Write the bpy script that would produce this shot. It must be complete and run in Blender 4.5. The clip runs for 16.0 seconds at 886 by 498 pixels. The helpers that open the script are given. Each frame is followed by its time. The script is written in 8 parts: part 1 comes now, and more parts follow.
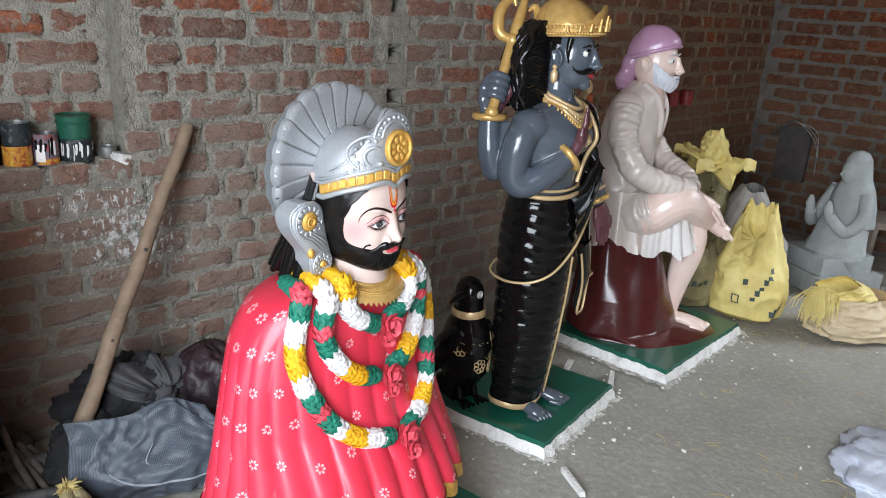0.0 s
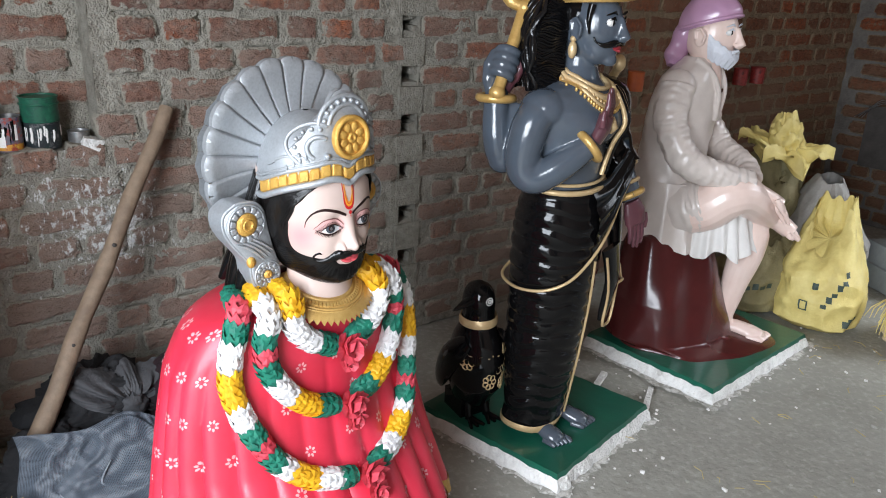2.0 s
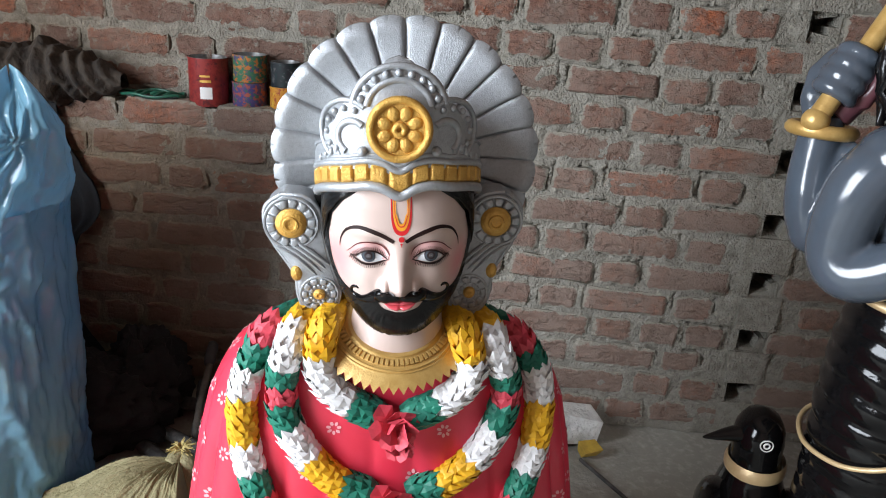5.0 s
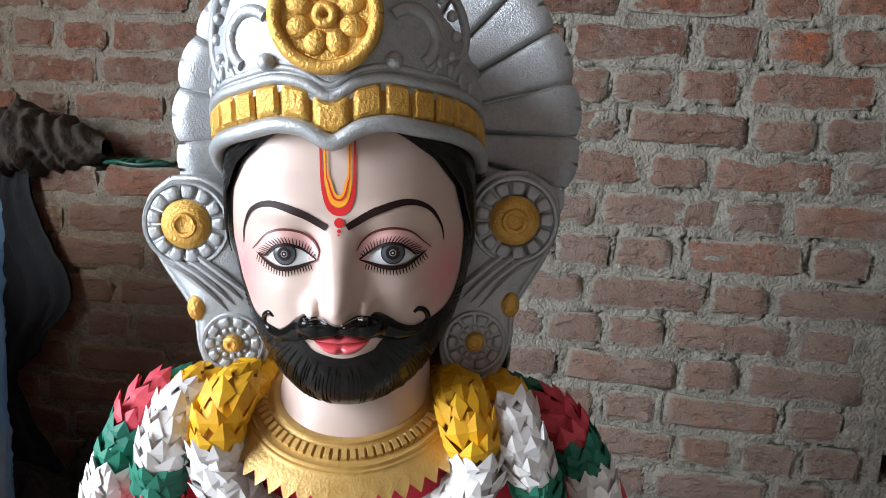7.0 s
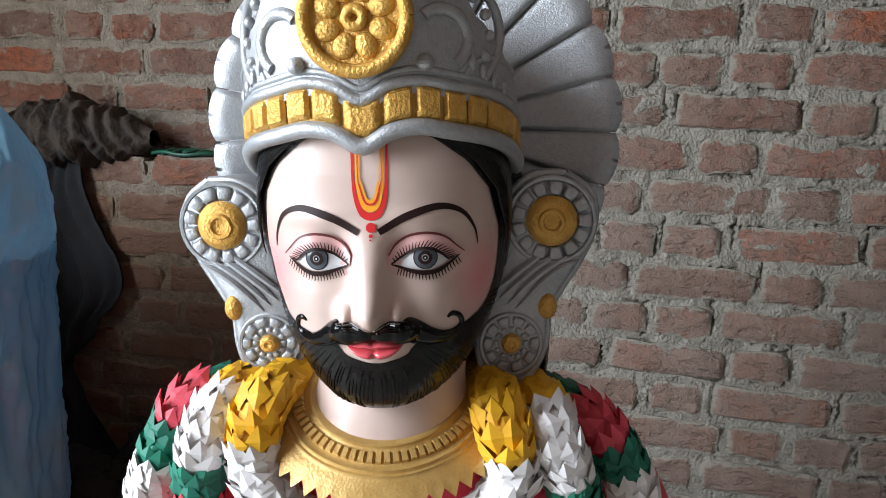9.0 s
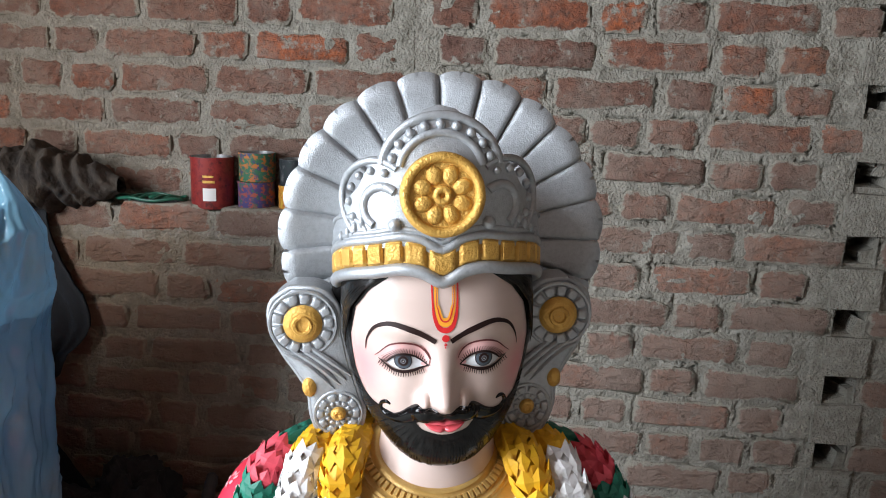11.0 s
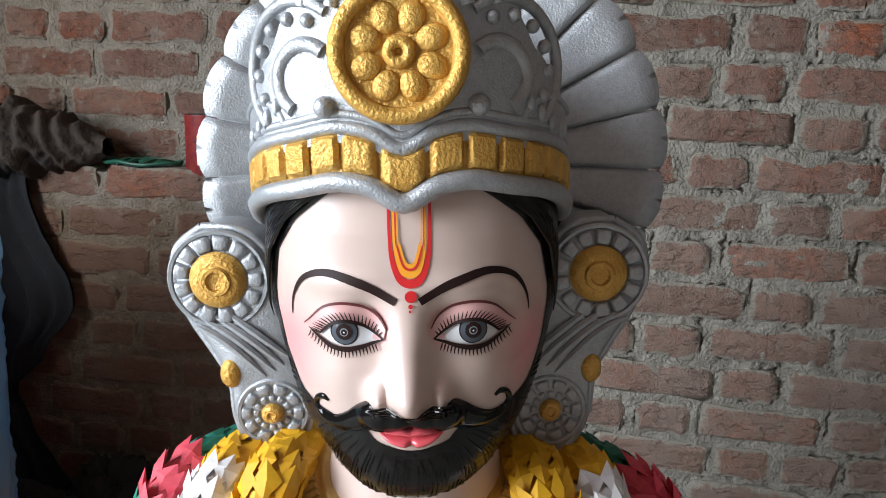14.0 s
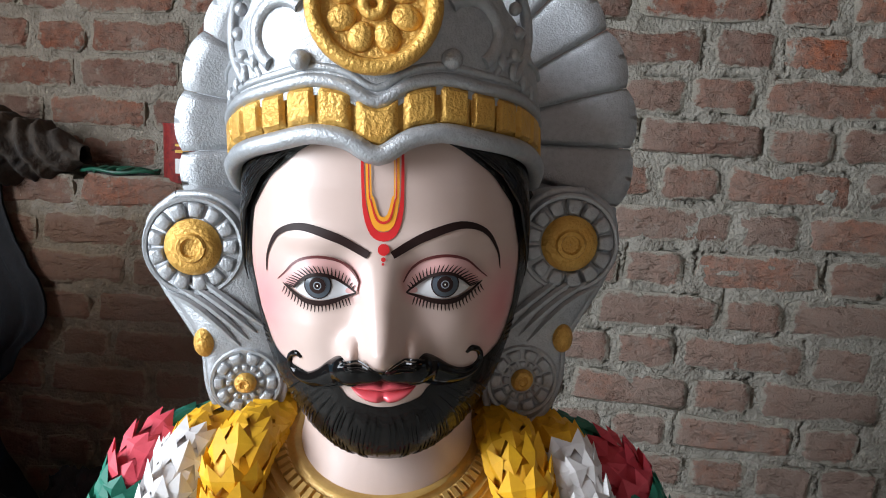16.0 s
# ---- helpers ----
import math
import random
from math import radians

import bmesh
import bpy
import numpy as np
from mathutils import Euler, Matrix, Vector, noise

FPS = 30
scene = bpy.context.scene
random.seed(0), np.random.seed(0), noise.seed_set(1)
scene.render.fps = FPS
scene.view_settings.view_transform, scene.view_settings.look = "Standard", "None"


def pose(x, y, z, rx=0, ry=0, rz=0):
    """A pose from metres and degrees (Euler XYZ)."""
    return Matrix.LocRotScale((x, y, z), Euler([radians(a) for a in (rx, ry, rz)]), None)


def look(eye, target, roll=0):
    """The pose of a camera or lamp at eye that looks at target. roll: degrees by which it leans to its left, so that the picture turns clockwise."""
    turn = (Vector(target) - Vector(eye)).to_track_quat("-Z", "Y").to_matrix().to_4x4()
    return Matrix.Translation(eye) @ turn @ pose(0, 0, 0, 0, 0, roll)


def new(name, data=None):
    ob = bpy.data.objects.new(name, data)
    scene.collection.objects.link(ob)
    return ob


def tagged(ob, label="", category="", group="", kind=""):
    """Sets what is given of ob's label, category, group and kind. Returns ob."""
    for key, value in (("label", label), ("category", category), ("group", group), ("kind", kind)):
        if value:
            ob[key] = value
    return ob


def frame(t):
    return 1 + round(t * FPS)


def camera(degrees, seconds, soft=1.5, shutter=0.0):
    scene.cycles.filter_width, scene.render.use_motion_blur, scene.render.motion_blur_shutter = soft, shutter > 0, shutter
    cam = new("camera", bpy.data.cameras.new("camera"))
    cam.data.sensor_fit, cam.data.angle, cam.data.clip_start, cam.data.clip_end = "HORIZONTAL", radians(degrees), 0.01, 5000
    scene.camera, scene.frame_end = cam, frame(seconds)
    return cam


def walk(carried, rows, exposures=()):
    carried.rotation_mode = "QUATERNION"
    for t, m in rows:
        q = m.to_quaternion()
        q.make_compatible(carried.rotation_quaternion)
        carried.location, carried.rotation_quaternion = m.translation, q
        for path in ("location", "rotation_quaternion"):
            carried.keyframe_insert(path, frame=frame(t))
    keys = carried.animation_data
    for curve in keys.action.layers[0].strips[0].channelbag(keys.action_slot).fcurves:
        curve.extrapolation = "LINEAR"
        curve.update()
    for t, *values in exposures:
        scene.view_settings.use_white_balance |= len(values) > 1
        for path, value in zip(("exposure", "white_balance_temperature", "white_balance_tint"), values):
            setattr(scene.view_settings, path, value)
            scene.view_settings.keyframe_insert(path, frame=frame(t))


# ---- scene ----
cam = camera(60.7, 16.0, soft=1.0)
PATH = [
    (0, (-1.523, -2.226, 1.326), (-0.198, -0.864, 0.701), 3.4),
    (0.5, (-1.517, -2.287, 1.34), (-0.191, -0.915, 0.742), 3.3),
    (1, (-1.45, -2.302, 1.324), (-0.13, -0.948, 0.675), 3.0),
    (1.5, (-1.294, -2.206, 1.303), (-0.024, -0.814, 0.634), 3.6),
    (2, (-1.174, -2.143, 1.299), (-0.012, -0.667, 0.614), 2.5),
    (2.5, (-1.007, -2.116, 1.274), (-0.061, -0.51, 0.548), 2.3),
    (3, (-0.835, -2.121, 1.288), (-0.003, -0.435, 0.606), 5.6),
    (3.5, (-0.704, -2.041, 1.263), (-0.04, -0.29, 0.56), 5.5),
    (4, (-0.59, -1.958, 1.272), (-0.147, -0.152, 0.537), 4.8),
    (4.5, (-0.481, -1.926, 1.265), (-0.364, -0.09, 0.479), 3.4),
    (4.7, (-0.435, -1.918, 1.25), (-0.439, -0.071, 0.485), 4.5),
    (6.8, (-0.386, -1.556, 0.963), (-0.697, 0.387, 0.605), 2.2),
    (7, (-0.361, -1.537, 0.97), (-0.659, 0.41, 0.623), 2.2),
    (7.5, (-0.301, -1.513, 0.982), (-0.705, 0.41, 0.609), 1.0),
    (8, (-0.255, -1.495, 0.991), (-0.764, 0.397, 0.59), 0.9),
    (8.5, (-0.288, -1.499, 0.985), (-0.776, 0.397, 0.574), 1.1),
    (9, (-0.354, -1.523, 0.985), (-0.771, 0.392, 0.584), 1.4),
    (9.5, (-0.429, -1.559, 1.002), (-0.749, 0.378, 0.62), 1.8),
    (9.7, (-0.459, -1.573, 1.014), (-0.714, 0.375, 0.638), 2.0),
    (11.8, (-0.472, -1.752, 1.158), (-0.599, 0.196, 0.722), 2.1),
    (12, (-0.467, -1.74, 1.13), (-0.698, 0.209, 0.748), 1.9),
    (12.5, (-0.44, -1.66, 1.048), (-0.745, 0.275, 0.645), 2.3),
    (13, (-0.426, -1.575, 1.025), (-0.716, 0.359, 0.606), 1.9),
    (13.5, (-0.428, -1.499, 1.012), (-0.714, 0.429, 0.563), 1.9),
    (14, (-0.433, -1.451, 1.013), (-0.715, 0.485, 0.599), 1.9),
    (14.5, (-0.451, -1.401, 0.963), (-0.727, 0.549, 0.615), 2.1),
    (15, (-0.47, -1.365, 0.918), (-0.731, 0.587, 0.563), 2.3),
    (15.5, (-0.46, -1.368, 0.923), (-0.712, 0.587, 0.583), 3.2),
    (16, (-0.425, -1.467, 0.969), (-0.658, 0.492, 0.642), 2.6),
]
walk(cam, [(t, look(eye, target, roll)) for t, eye, target, roll in PATH], ((0, -0.42), (2, -0.42), (3.5, -0.30), (4.7, -0.26), (7, -0.36), (9.5, -0.35), (12, -0.25), (14, -0.45), (15, -0.55), (16, -0.5)))

# ---- world and light ----
SUN_EL, SUN_AZ = 50, 200
world = bpy.data.worlds.new("sky")
world.use_nodes = True
scene.world = world
wn = world.node_tree
sky = wn.nodes.new("ShaderNodeTexSky")
sky.sky_type, sky.sun_disc = "NISHITA", False
sky.sun_elevation, sky.sun_rotation = radians(SUN_EL), radians(SUN_AZ)
wn.links.new(sky.outputs[0], wn.nodes["Background"].inputs[0])
wn.nodes["Background"].inputs[1].default_value = 0.12


def area_lamp(name, m, w, h, power, colour=(1, 1, 1)):
    la = bpy.data.lights.new(name, "AREA")
    la.shape, la.size, la.size_y, la.energy, la.color = "RECTANGLE", w, h, power, colour
    ob = new(name, la)
    ob.matrix_world = m
    return ob


# room: x from -2.5 to 3.45, y from -4.6 to 0, ceiling at 3.2; doorway in the left side wall, a second one far right
X0, X1, Y0, ZC = -2.5, 3.45, -4.6, 3.2
DOOR_A, DOOR_B, DOOR_H = -3.25, -1.50, 2.35
SIDE_A, SIDE_B = -3.7, -1.9
# daylight from the open sky over the yard comes in through the doorways
door_lamp = area_lamp("doorway_daylight", look((X0 - 0.02, (DOOR_A + DOOR_B) / 2, 1.4), (0.5, (DOOR_A + DOOR_B) / 2 + 0.4, 0.5)), 1.55, 1.7, 200, (0.92, 1.0, 1.10))
door_lamp.data.spread = radians(172)
side_lamp = area_lamp("side_doorway_daylight", look((X1 + 0.02, (SIDE_A + SIDE_B) / 2, 1.6), (2.2, -1.2, 0.0)), 1.7, 1.9, 18, (0.92, 1.0, 1.10))
side_lamp.data.spread = radians(58)
# ---- materials ----
def mat(name, col, rough=0.5, metal=0.0, col2=None, scale=20.0, mix=(0.35, 0.65), bump=0.0, bscale=80.0, spec=0.5, coat=0.0, col3=None, scale3=4.0, mix3=(0.5, 0.7)):
    m = bpy.data.materials.new(name)
    m.use_nodes = True
    nt = m.node_tree
    b = nt.nodes["Principled BSDF"]
    b.inputs["Roughness"].default_value = rough
    b.inputs["Metallic"].default_value = metal
    b.inputs["Specular IOR Level"].default_value = spec
    b.inputs["Coat Weight"].default_value = coat
    b.inputs["Coat Roughness"].default_value = 0.08
    tc = nt.nodes.new("ShaderNodeTexCoord")

    def noise_mask(sc, lo, hi, detail=6):
        n = nt.nodes.new("ShaderNodeTexNoise")
        n.inputs["Scale"].default_value, n.inputs["Detail"].default_value = sc, detail
        n.inputs["Roughness"].default_value = 0.65
        nt.links.new(tc.outputs["Object"], n.inputs["Vector"])
        r = nt.nodes.new("ShaderNodeMapRange")
        r.inputs["From Min"].default_value, r.inputs["From Max"].default_value = lo, hi
        nt.links.new(n.outputs["Fac"], r.inputs["Value"])
        return r.outputs["Result"]

    def blend(fac, a, c):
        x = nt.nodes.new("ShaderNodeMix")
        x.data_type = "RGBA"
        nt.links.new(fac, x.inputs["Factor"])
        for sock, v in ((x.inputs["A"], a), (x.inputs["B"], c)):
            if isinstance(v, tuple):
                sock.default_value = (*v, 1)
            else:
                nt.links.new(v, sock)
        return x.outputs["Result"]

    out = col
    if col2:
        out = blend(noise_mask(scale, *mix), col, col2)
    if col3:
        out = blend(noise_mask(scale3, *mix3), out, col3)
    if isinstance(out, tuple):
        b.inputs["Base Color"].default_value = (*out, 1)
    else:
        nt.links.new(out, b.inputs["Base Color"])
    if bump:
        n = nt.nodes.new("ShaderNodeTexNoise")
        n.inputs["Scale"].default_value, n.inputs["Detail"].default_value = bscale, 5
        nt.links.new(tc.outputs["Object"], n.inputs["Vector"])
        bp = nt.nodes.new("ShaderNodeBump")
        bp.inputs["Strength"].default_value, bp.inputs["Distance"].default_value = bump, 0.01
        nt.links.new(n.outputs["Fac"], bp.inputs["Height"])
        nt.links.new(bp.outputs["Normal"], b.inputs["Normal"])
    return m


def limewash(m):
    """Old limewash splashes round one spot of the wall, over what colour m has."""
    nt = m.node_tree
    b = nt.nodes["Principled BSDF"]
    old = b.inputs["Base Color"].links[0].from_socket
    geo = nt.nodes.new("ShaderNodeNewGeometry")
    masks = []
    for at, r0, r1 in (((-0.80, 0.0, 0.66), 0.34, 0.06), ((-0.62, 0.0, 0.58), 0.22, 0.04)):
        ds = nt.nodes.new("ShaderNodeVectorMath")
        ds.operation = "DISTANCE"
        ds.inputs[1].default_value = at
        nt.links.new(geo.outputs["Position"], ds.inputs[0])
        r = nt.nodes.new("ShaderNodeMapRange")
        r.inputs["From Min"].default_value, r.inputs["From Max"].default_value = r0, r1
        r.inputs["To Min"].default_value, r.inputs["To Max"].default_value = 0.0, 0.105
        nt.links.new(ds.outputs["Value"], r.inputs["Value"])
        masks.append(r.outputs["Result"])
    n = nt.nodes.new("ShaderNodeTexNoise")
    n.inputs["Scale"].default_value, n.inputs["Detail"].default_value, n.inputs["Roughness"].default_value = 62, 9, 0.78
    mp = nt.nodes.new("ShaderNodeMapping")
    mp.inputs["Scale"].default_value = (1.0, 1.0, 0.55)
    nt.links.new(geo.outputs["Position"], mp.inputs["Vector"])
    nt.links.new(mp.outputs["Vector"], n.inputs["Vector"])
    total = n.outputs["Fac"]
    for k in masks:
        a = nt.nodes.new("ShaderNodeMath")
        nt.links.new(total, a.inputs[0])
        nt.links.new(k, a.inputs[1])
        total = a.outputs[0]
    r = nt.nodes.new("ShaderNodeMapRange")
    r.inputs["From Min"].default_value, r.inputs["From Max"].default_value = 0.66, 0.70
    nt.links.new(total, r.inputs["Value"])
    x = nt.nodes.new("ShaderNodeMix")
    x.data_type = "RGBA"
    nt.links.new(r.outputs["Result"], x.inputs["Factor"])
    nt.links.new(old, x.inputs["A"])
    x.inputs["B"].default_value = (0.64, 0.63, 0.61, 1)
    nt.links.new(x.outputs["Result"], b.inputs["Base Color"])


def grime_and_shade(m):
    """Brown oily grime mixed with painted shade under the ledge, where the rags and pipes are kept, thinner over it,
    and the falling-off light painted in at the far end.
    """
    nt = m.node_tree
    b = nt.nodes["Principled BSDF"]
    old = b.inputs["Base Color"].links[0].from_socket
    geo = nt.nodes.new("ShaderNodeNewGeometry")
    n = nt.nodes.new("ShaderNodeTexNoise")
    n.inputs["Scale"].default_value, n.inputs["Detail"].default_value, n.inputs["Roughness"].default_value = 5, 8, 0.7
    nt.links.new(geo.outputs["Position"], n.inputs["Vector"])
    warp = nt.nodes.new("ShaderNodeVectorMath")
    warp.operation = "MULTIPLY_ADD"
    warp.inputs[1].default_value = (0.7, 0.0, 0.35)
    nt.links.new(n.outputs["Color"], warp.inputs[0])
    nt.links.new(geo.outputs["Position"], warp.inputs[2])
    sep = nt.nodes.new("ShaderNodeSeparateXYZ")
    nt.links.new(warp.outputs[0], sep.inputs[0])
    def ramp(sock, a, c, top):
        r = nt.nodes.new("ShaderNodeMapRange")
        r.inputs["From Min"].default_value, r.inputs["From Max"].default_value = a, c
        r.inputs["To Max"].default_value = top
        nt.links.new(sep.outputs[sock], r.inputs["Value"])
        return r.outputs["Result"]

    def joined(op, a, c):
        p = nt.nodes.new("ShaderNodeMath")
        p.operation = op
        nt.links.new(a, p.inputs[0])
        nt.links.new(c, p.inputs[1])
        return p.outputs[0]

    # grime and painted shade under the ledge, and painted dimming towards the far end
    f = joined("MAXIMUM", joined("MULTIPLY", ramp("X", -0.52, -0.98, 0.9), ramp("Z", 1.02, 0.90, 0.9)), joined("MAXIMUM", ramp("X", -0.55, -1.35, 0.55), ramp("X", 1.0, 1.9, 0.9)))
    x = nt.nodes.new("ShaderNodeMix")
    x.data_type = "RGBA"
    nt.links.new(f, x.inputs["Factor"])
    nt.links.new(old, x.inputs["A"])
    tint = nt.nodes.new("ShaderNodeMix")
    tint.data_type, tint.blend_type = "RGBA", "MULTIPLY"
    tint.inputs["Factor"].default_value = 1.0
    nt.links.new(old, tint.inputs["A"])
    # brown multiplier that carries both the grime and the painted shade
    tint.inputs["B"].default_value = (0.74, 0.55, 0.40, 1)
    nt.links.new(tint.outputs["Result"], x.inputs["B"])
    nt.links.new(x.outputs["Result"], b.inputs["Base Color"])


def brick_mat(name, islands=False, tone=1.0):
    """Fired clay of varied red, partly smeared with cement."""
    m = bpy.data.materials.new(name)
    m.use_nodes = True
    nt = m.node_tree
    b = nt.nodes["Principled BSDF"]
    b.inputs["Roughness"].default_value = 0.9
    b.inputs["Specular IOR Level"].default_value = 0.25
    geo = nt.nodes.new("ShaderNodeNewGeometry")
    oi = nt.nodes.new("ShaderNodeObjectInfo")
    rnd = geo.outputs["Random Per Island"] if islands else oi.outputs["Random"]
    ramp = nt.nodes.new("ShaderNodeValToRGB")
    els = ramp.color_ramp.elements
    els[0].position, els[0].color = 0.0, (0.26, 0.090, 0.050, 1)
    els[1].position, els[1].color = 1.0, (0.46, 0.115, 0.038, 1)
    for p, c in ((0.22, (0.19, 0.105, 0.078, 1)), (0.45, (0.33, 0.105, 0.052, 1)), (0.65, (0.17, 0.10, 0.080, 1)), (0.82, (0.31, 0.115, 0.060, 1))):
        e = els.new(p)
        e.color = c
    for e in els:
        e.color = (*[v * tone for v in e.color[:3]], 1)
    nt.links.new(rnd, ramp.inputs["Fac"])
    pos = geo.outputs["Position"]

    def nz(sc, lo, hi, detail=7, rough=0.7):
        n = nt.nodes.new("ShaderNodeTexNoise")
        n.inputs["Scale"].default_value, n.inputs["Detail"].default_value, n.inputs["Roughness"].default_value = sc, detail, rough
        nt.links.new(pos, n.inputs["Vector"])
        r = nt.nodes.new("ShaderNodeMapRange")
        r.inputs["From Min"].default_value, r.inputs["From Max"].default_value = lo, hi
        nt.links.new(n.outputs["Fac"], r.inputs["Value"])
        return n.outputs["Fac"], r.outputs["Result"]

    def blend(fac, a, c):
        x = nt.nodes.new("ShaderNodeMix")
        x.data_type = "RGBA"
        nt.links.new(fac, x.inputs["Factor"])
        nt.links.new(a, x.inputs["A"])
        x.inputs["B"].default_value = (*[v * tone for v in c], 1)
        return x.outputs["Result"]

    fine, f1 = nz(60, 0.40, 0.68)
    _, f2 = nz(9, 0.46, 0.72)
    _, f3 = nz(22, 0.565, 0.64)
    _, f4 = nz(2.2, 0.42, 0.68)
    lo = blend(f1, ramp.outputs["Color"], (0.11, 0.058, 0.045))
    dust = nt.nodes.new("ShaderNodeMath")
    dust.operation = "MULTIPLY"
    dust.inputs[1].default_value = 0.66
    nt.links.new(f2, dust.inputs[0])
    lo = blend(dust.outputs[0], lo, (0.285, 0.245, 0.205))
    lo = blend(f3, lo, (0.31, 0.29, 0.245))
    # a film of cement slurry, thicker on the lower courses that were splashed most
    sep = nt.nodes.new("ShaderNodeSeparateXYZ")
    nt.links.new(pos, sep.inputs[0])
    low = nt.nodes.new("ShaderNodeMapRange")
    low.inputs["From Min"].default_value, low.inputs["From Max"].default_value = 1.12, 0.72
    low.inputs["To Min"].default_value, low.inputs["To Max"].default_value = 0.0, 0.60
    nt.links.new(sep.outputs["Z"], low.inputs["Value"])
    d4 = nt.nodes.new("ShaderNodeMath")
    d4.operation = "MULTIPLY_ADD"
    d4.use_clamp = True
    d4.inputs[1].default_value = 0.80
    nt.links.new(f4, d4.inputs[0])
    nt.links.new(low.outputs["Result"], d4.inputs[2])
    lo = blend(d4.outputs[0], lo, (0.275, 0.200, 0.162))
    # cement smeared over the rims in ragged tongues
    rim = nt.nodes.new("ShaderNodeAttribute")
    rim.attribute_name = "rim"
    _, f5 = nz(34, 0.34, 0.66)
    both = nt.nodes.new("ShaderNodeMath")
    both.operation = "ADD"
    nt.links.new(rim.outputs["Fac"], both.inputs[0])
    nt.links.new(f5, both.inputs[1])
    r5 = nt.nodes.new("ShaderNodeMapRange")
    r5.inputs["From Min"].default_value, r5.inputs["From Max"].default_value = 0.92, 1.25
    nt.links.new(both.outputs[0], r5.inputs["Value"])
    lo = blend(r5.outputs["Result"], lo, (0.325, 0.298, 0.245))
    nt.links.new(lo, b.inputs["Base Color"])
    limewash(m)
    grime_and_shade(m)
    grit, _ = nz(230, 0.3, 0.7, 4)
    both = nt.nodes.new("ShaderNodeMath")
    both.operation = "MULTIPLY_ADD"
    both.inputs[1].default_value = 0.45
    nt.links.new(grit, both.inputs[0])
    nt.links.new(fine, both.inputs[2])
    # slanting drag marks from the mould
    mp = nt.nodes.new("ShaderNodeMapping")
    mp.inputs["Rotation"].default_value = (0, radians(24), 0)
    mp.inputs["Scale"].default_value = (22, 30, 46)
    nt.links.new(pos, mp.inputs["Vector"])
    drag = nt.nodes.new("ShaderNodeTexNoise")
    drag.inputs["Scale"].default_value, drag.inputs["Detail"].default_value, drag.inputs["Roughness"].default_value = 1.0, 5, 0.62
    nt.links.new(mp.outputs["Vector"], drag.inputs["Vector"])
    rg = nt.nodes.new("ShaderNodeMapRange")
    rg.inputs["From Min"].default_value, rg.inputs["From Max"].default_value = 0.36, 0.50
    nt.links.new(drag.outputs["Fac"], rg.inputs["Value"])
    more = nt.nodes.new("ShaderNodeMath")
    more.operation = "MULTIPLY_ADD"
    more.inputs[1].default_value = 0.60
    nt.links.new(rg.outputs["Result"], more.inputs[0])
    nt.links.new(both.outputs[0], more.inputs[2])
    bp = nt.nodes.new("ShaderNodeBump")
    bp.inputs["Strength"].default_value, bp.inputs["Distance"].default_value = 1.0, 0.0075
    nt.links.new(more.outputs[0], bp.inputs["Height"])
    nt.links.new(bp.outputs["Normal"], b.inputs["Normal"])
    return m


M_BRICK, M_BRICKS = brick_mat("brick_clay", tone=0.97), brick_mat("brick_clay_far", True, 0.97)
# far wall's brick and mortar, darkened in colour for the weak light there
M_DIMBRICK = brick_mat("shaded_brick_clay", True, 0.72)
M_DIMMORTAR = mat("shaded_mortar", (0.17, 0.155, 0.14), 0.95, col2=(0.11, 0.10, 0.09), scale=14, bump=0.9, bscale=90, spec=0.2)
M_MORTAR = mat("cement_mortar", (0.312, 0.292, 0.248), 0.95, col2=(0.20, 0.182, 0.15), scale=34, mix=(0.42, 0.70), bump=1.0, bscale=170, spec=0.2, col3=(0.40, 0.375, 0.305), scale3=60, mix3=(0.58, 0.70))
limewash(M_MORTAR)
grime_and_shade(M_MORTAR)
M_FLOOR = mat("dusty_concrete", (0.355, 0.348, 0.305), 0.8, col2=(0.265, 0.256, 0.218), scale=3.0, mix=(0.3, 0.75), bump=0.45, bscale=42, spec=0.3, col3=(0.46, 0.44, 0.405), scale3=45, mix3=(0.5, 0.8))
M_PLASTER = mat("red_earth_plaster", (0.42, 0.31, 0.25), 0.95, col2=(0.34, 0.25, 0.20), scale=4, bump=0.4)
M_SKIN = mat("cream_enamel", (0.60, 0.46, 0.405), 0.36, col2=(0.56, 0.42, 0.36), scale=9, mix=(0.45, 0.75), bump=0.05, bscale=45, coat=0.06)


def blush(m, spots, col, strength):
    """Airbrushed tint round the given spots, in the thing's own space."""
    nt = m.node_tree
    b = nt.nodes["Principled BSDF"]
    tc = nt.nodes.new("ShaderNodeTexCoord")
    for at, r in spots:
        old = b.inputs["Base Color"].links[0].from_socket
        ds = nt.nodes.new("ShaderNodeVectorMath")
        ds.operation = "DISTANCE"
        ds.inputs[1].default_value = at
        nt.links.new(tc.outputs["Object"], ds.inputs[0])
        f = nt.nodes.new("ShaderNodeMapRange")
        f.interpolation_type = "SMOOTHSTEP"
        f.inputs["From Min"].default_value, f.inputs["From Max"].default_value = r, 0.0
        f.inputs["To Max"].default_value = strength
        nt.links.new(ds.outputs["Value"], f.inputs["Value"])
        x = nt.nodes.new("ShaderNodeMix")
        x.data_type = "RGBA"
        nt.links.new(f.outputs["Result"], x.inputs["Factor"])
        nt.links.new(old, x.inputs["A"])
        x.inputs["B"].default_value = (*col, 1)
        nt.links.new(x.outputs["Result"], b.inputs["Base Color"])


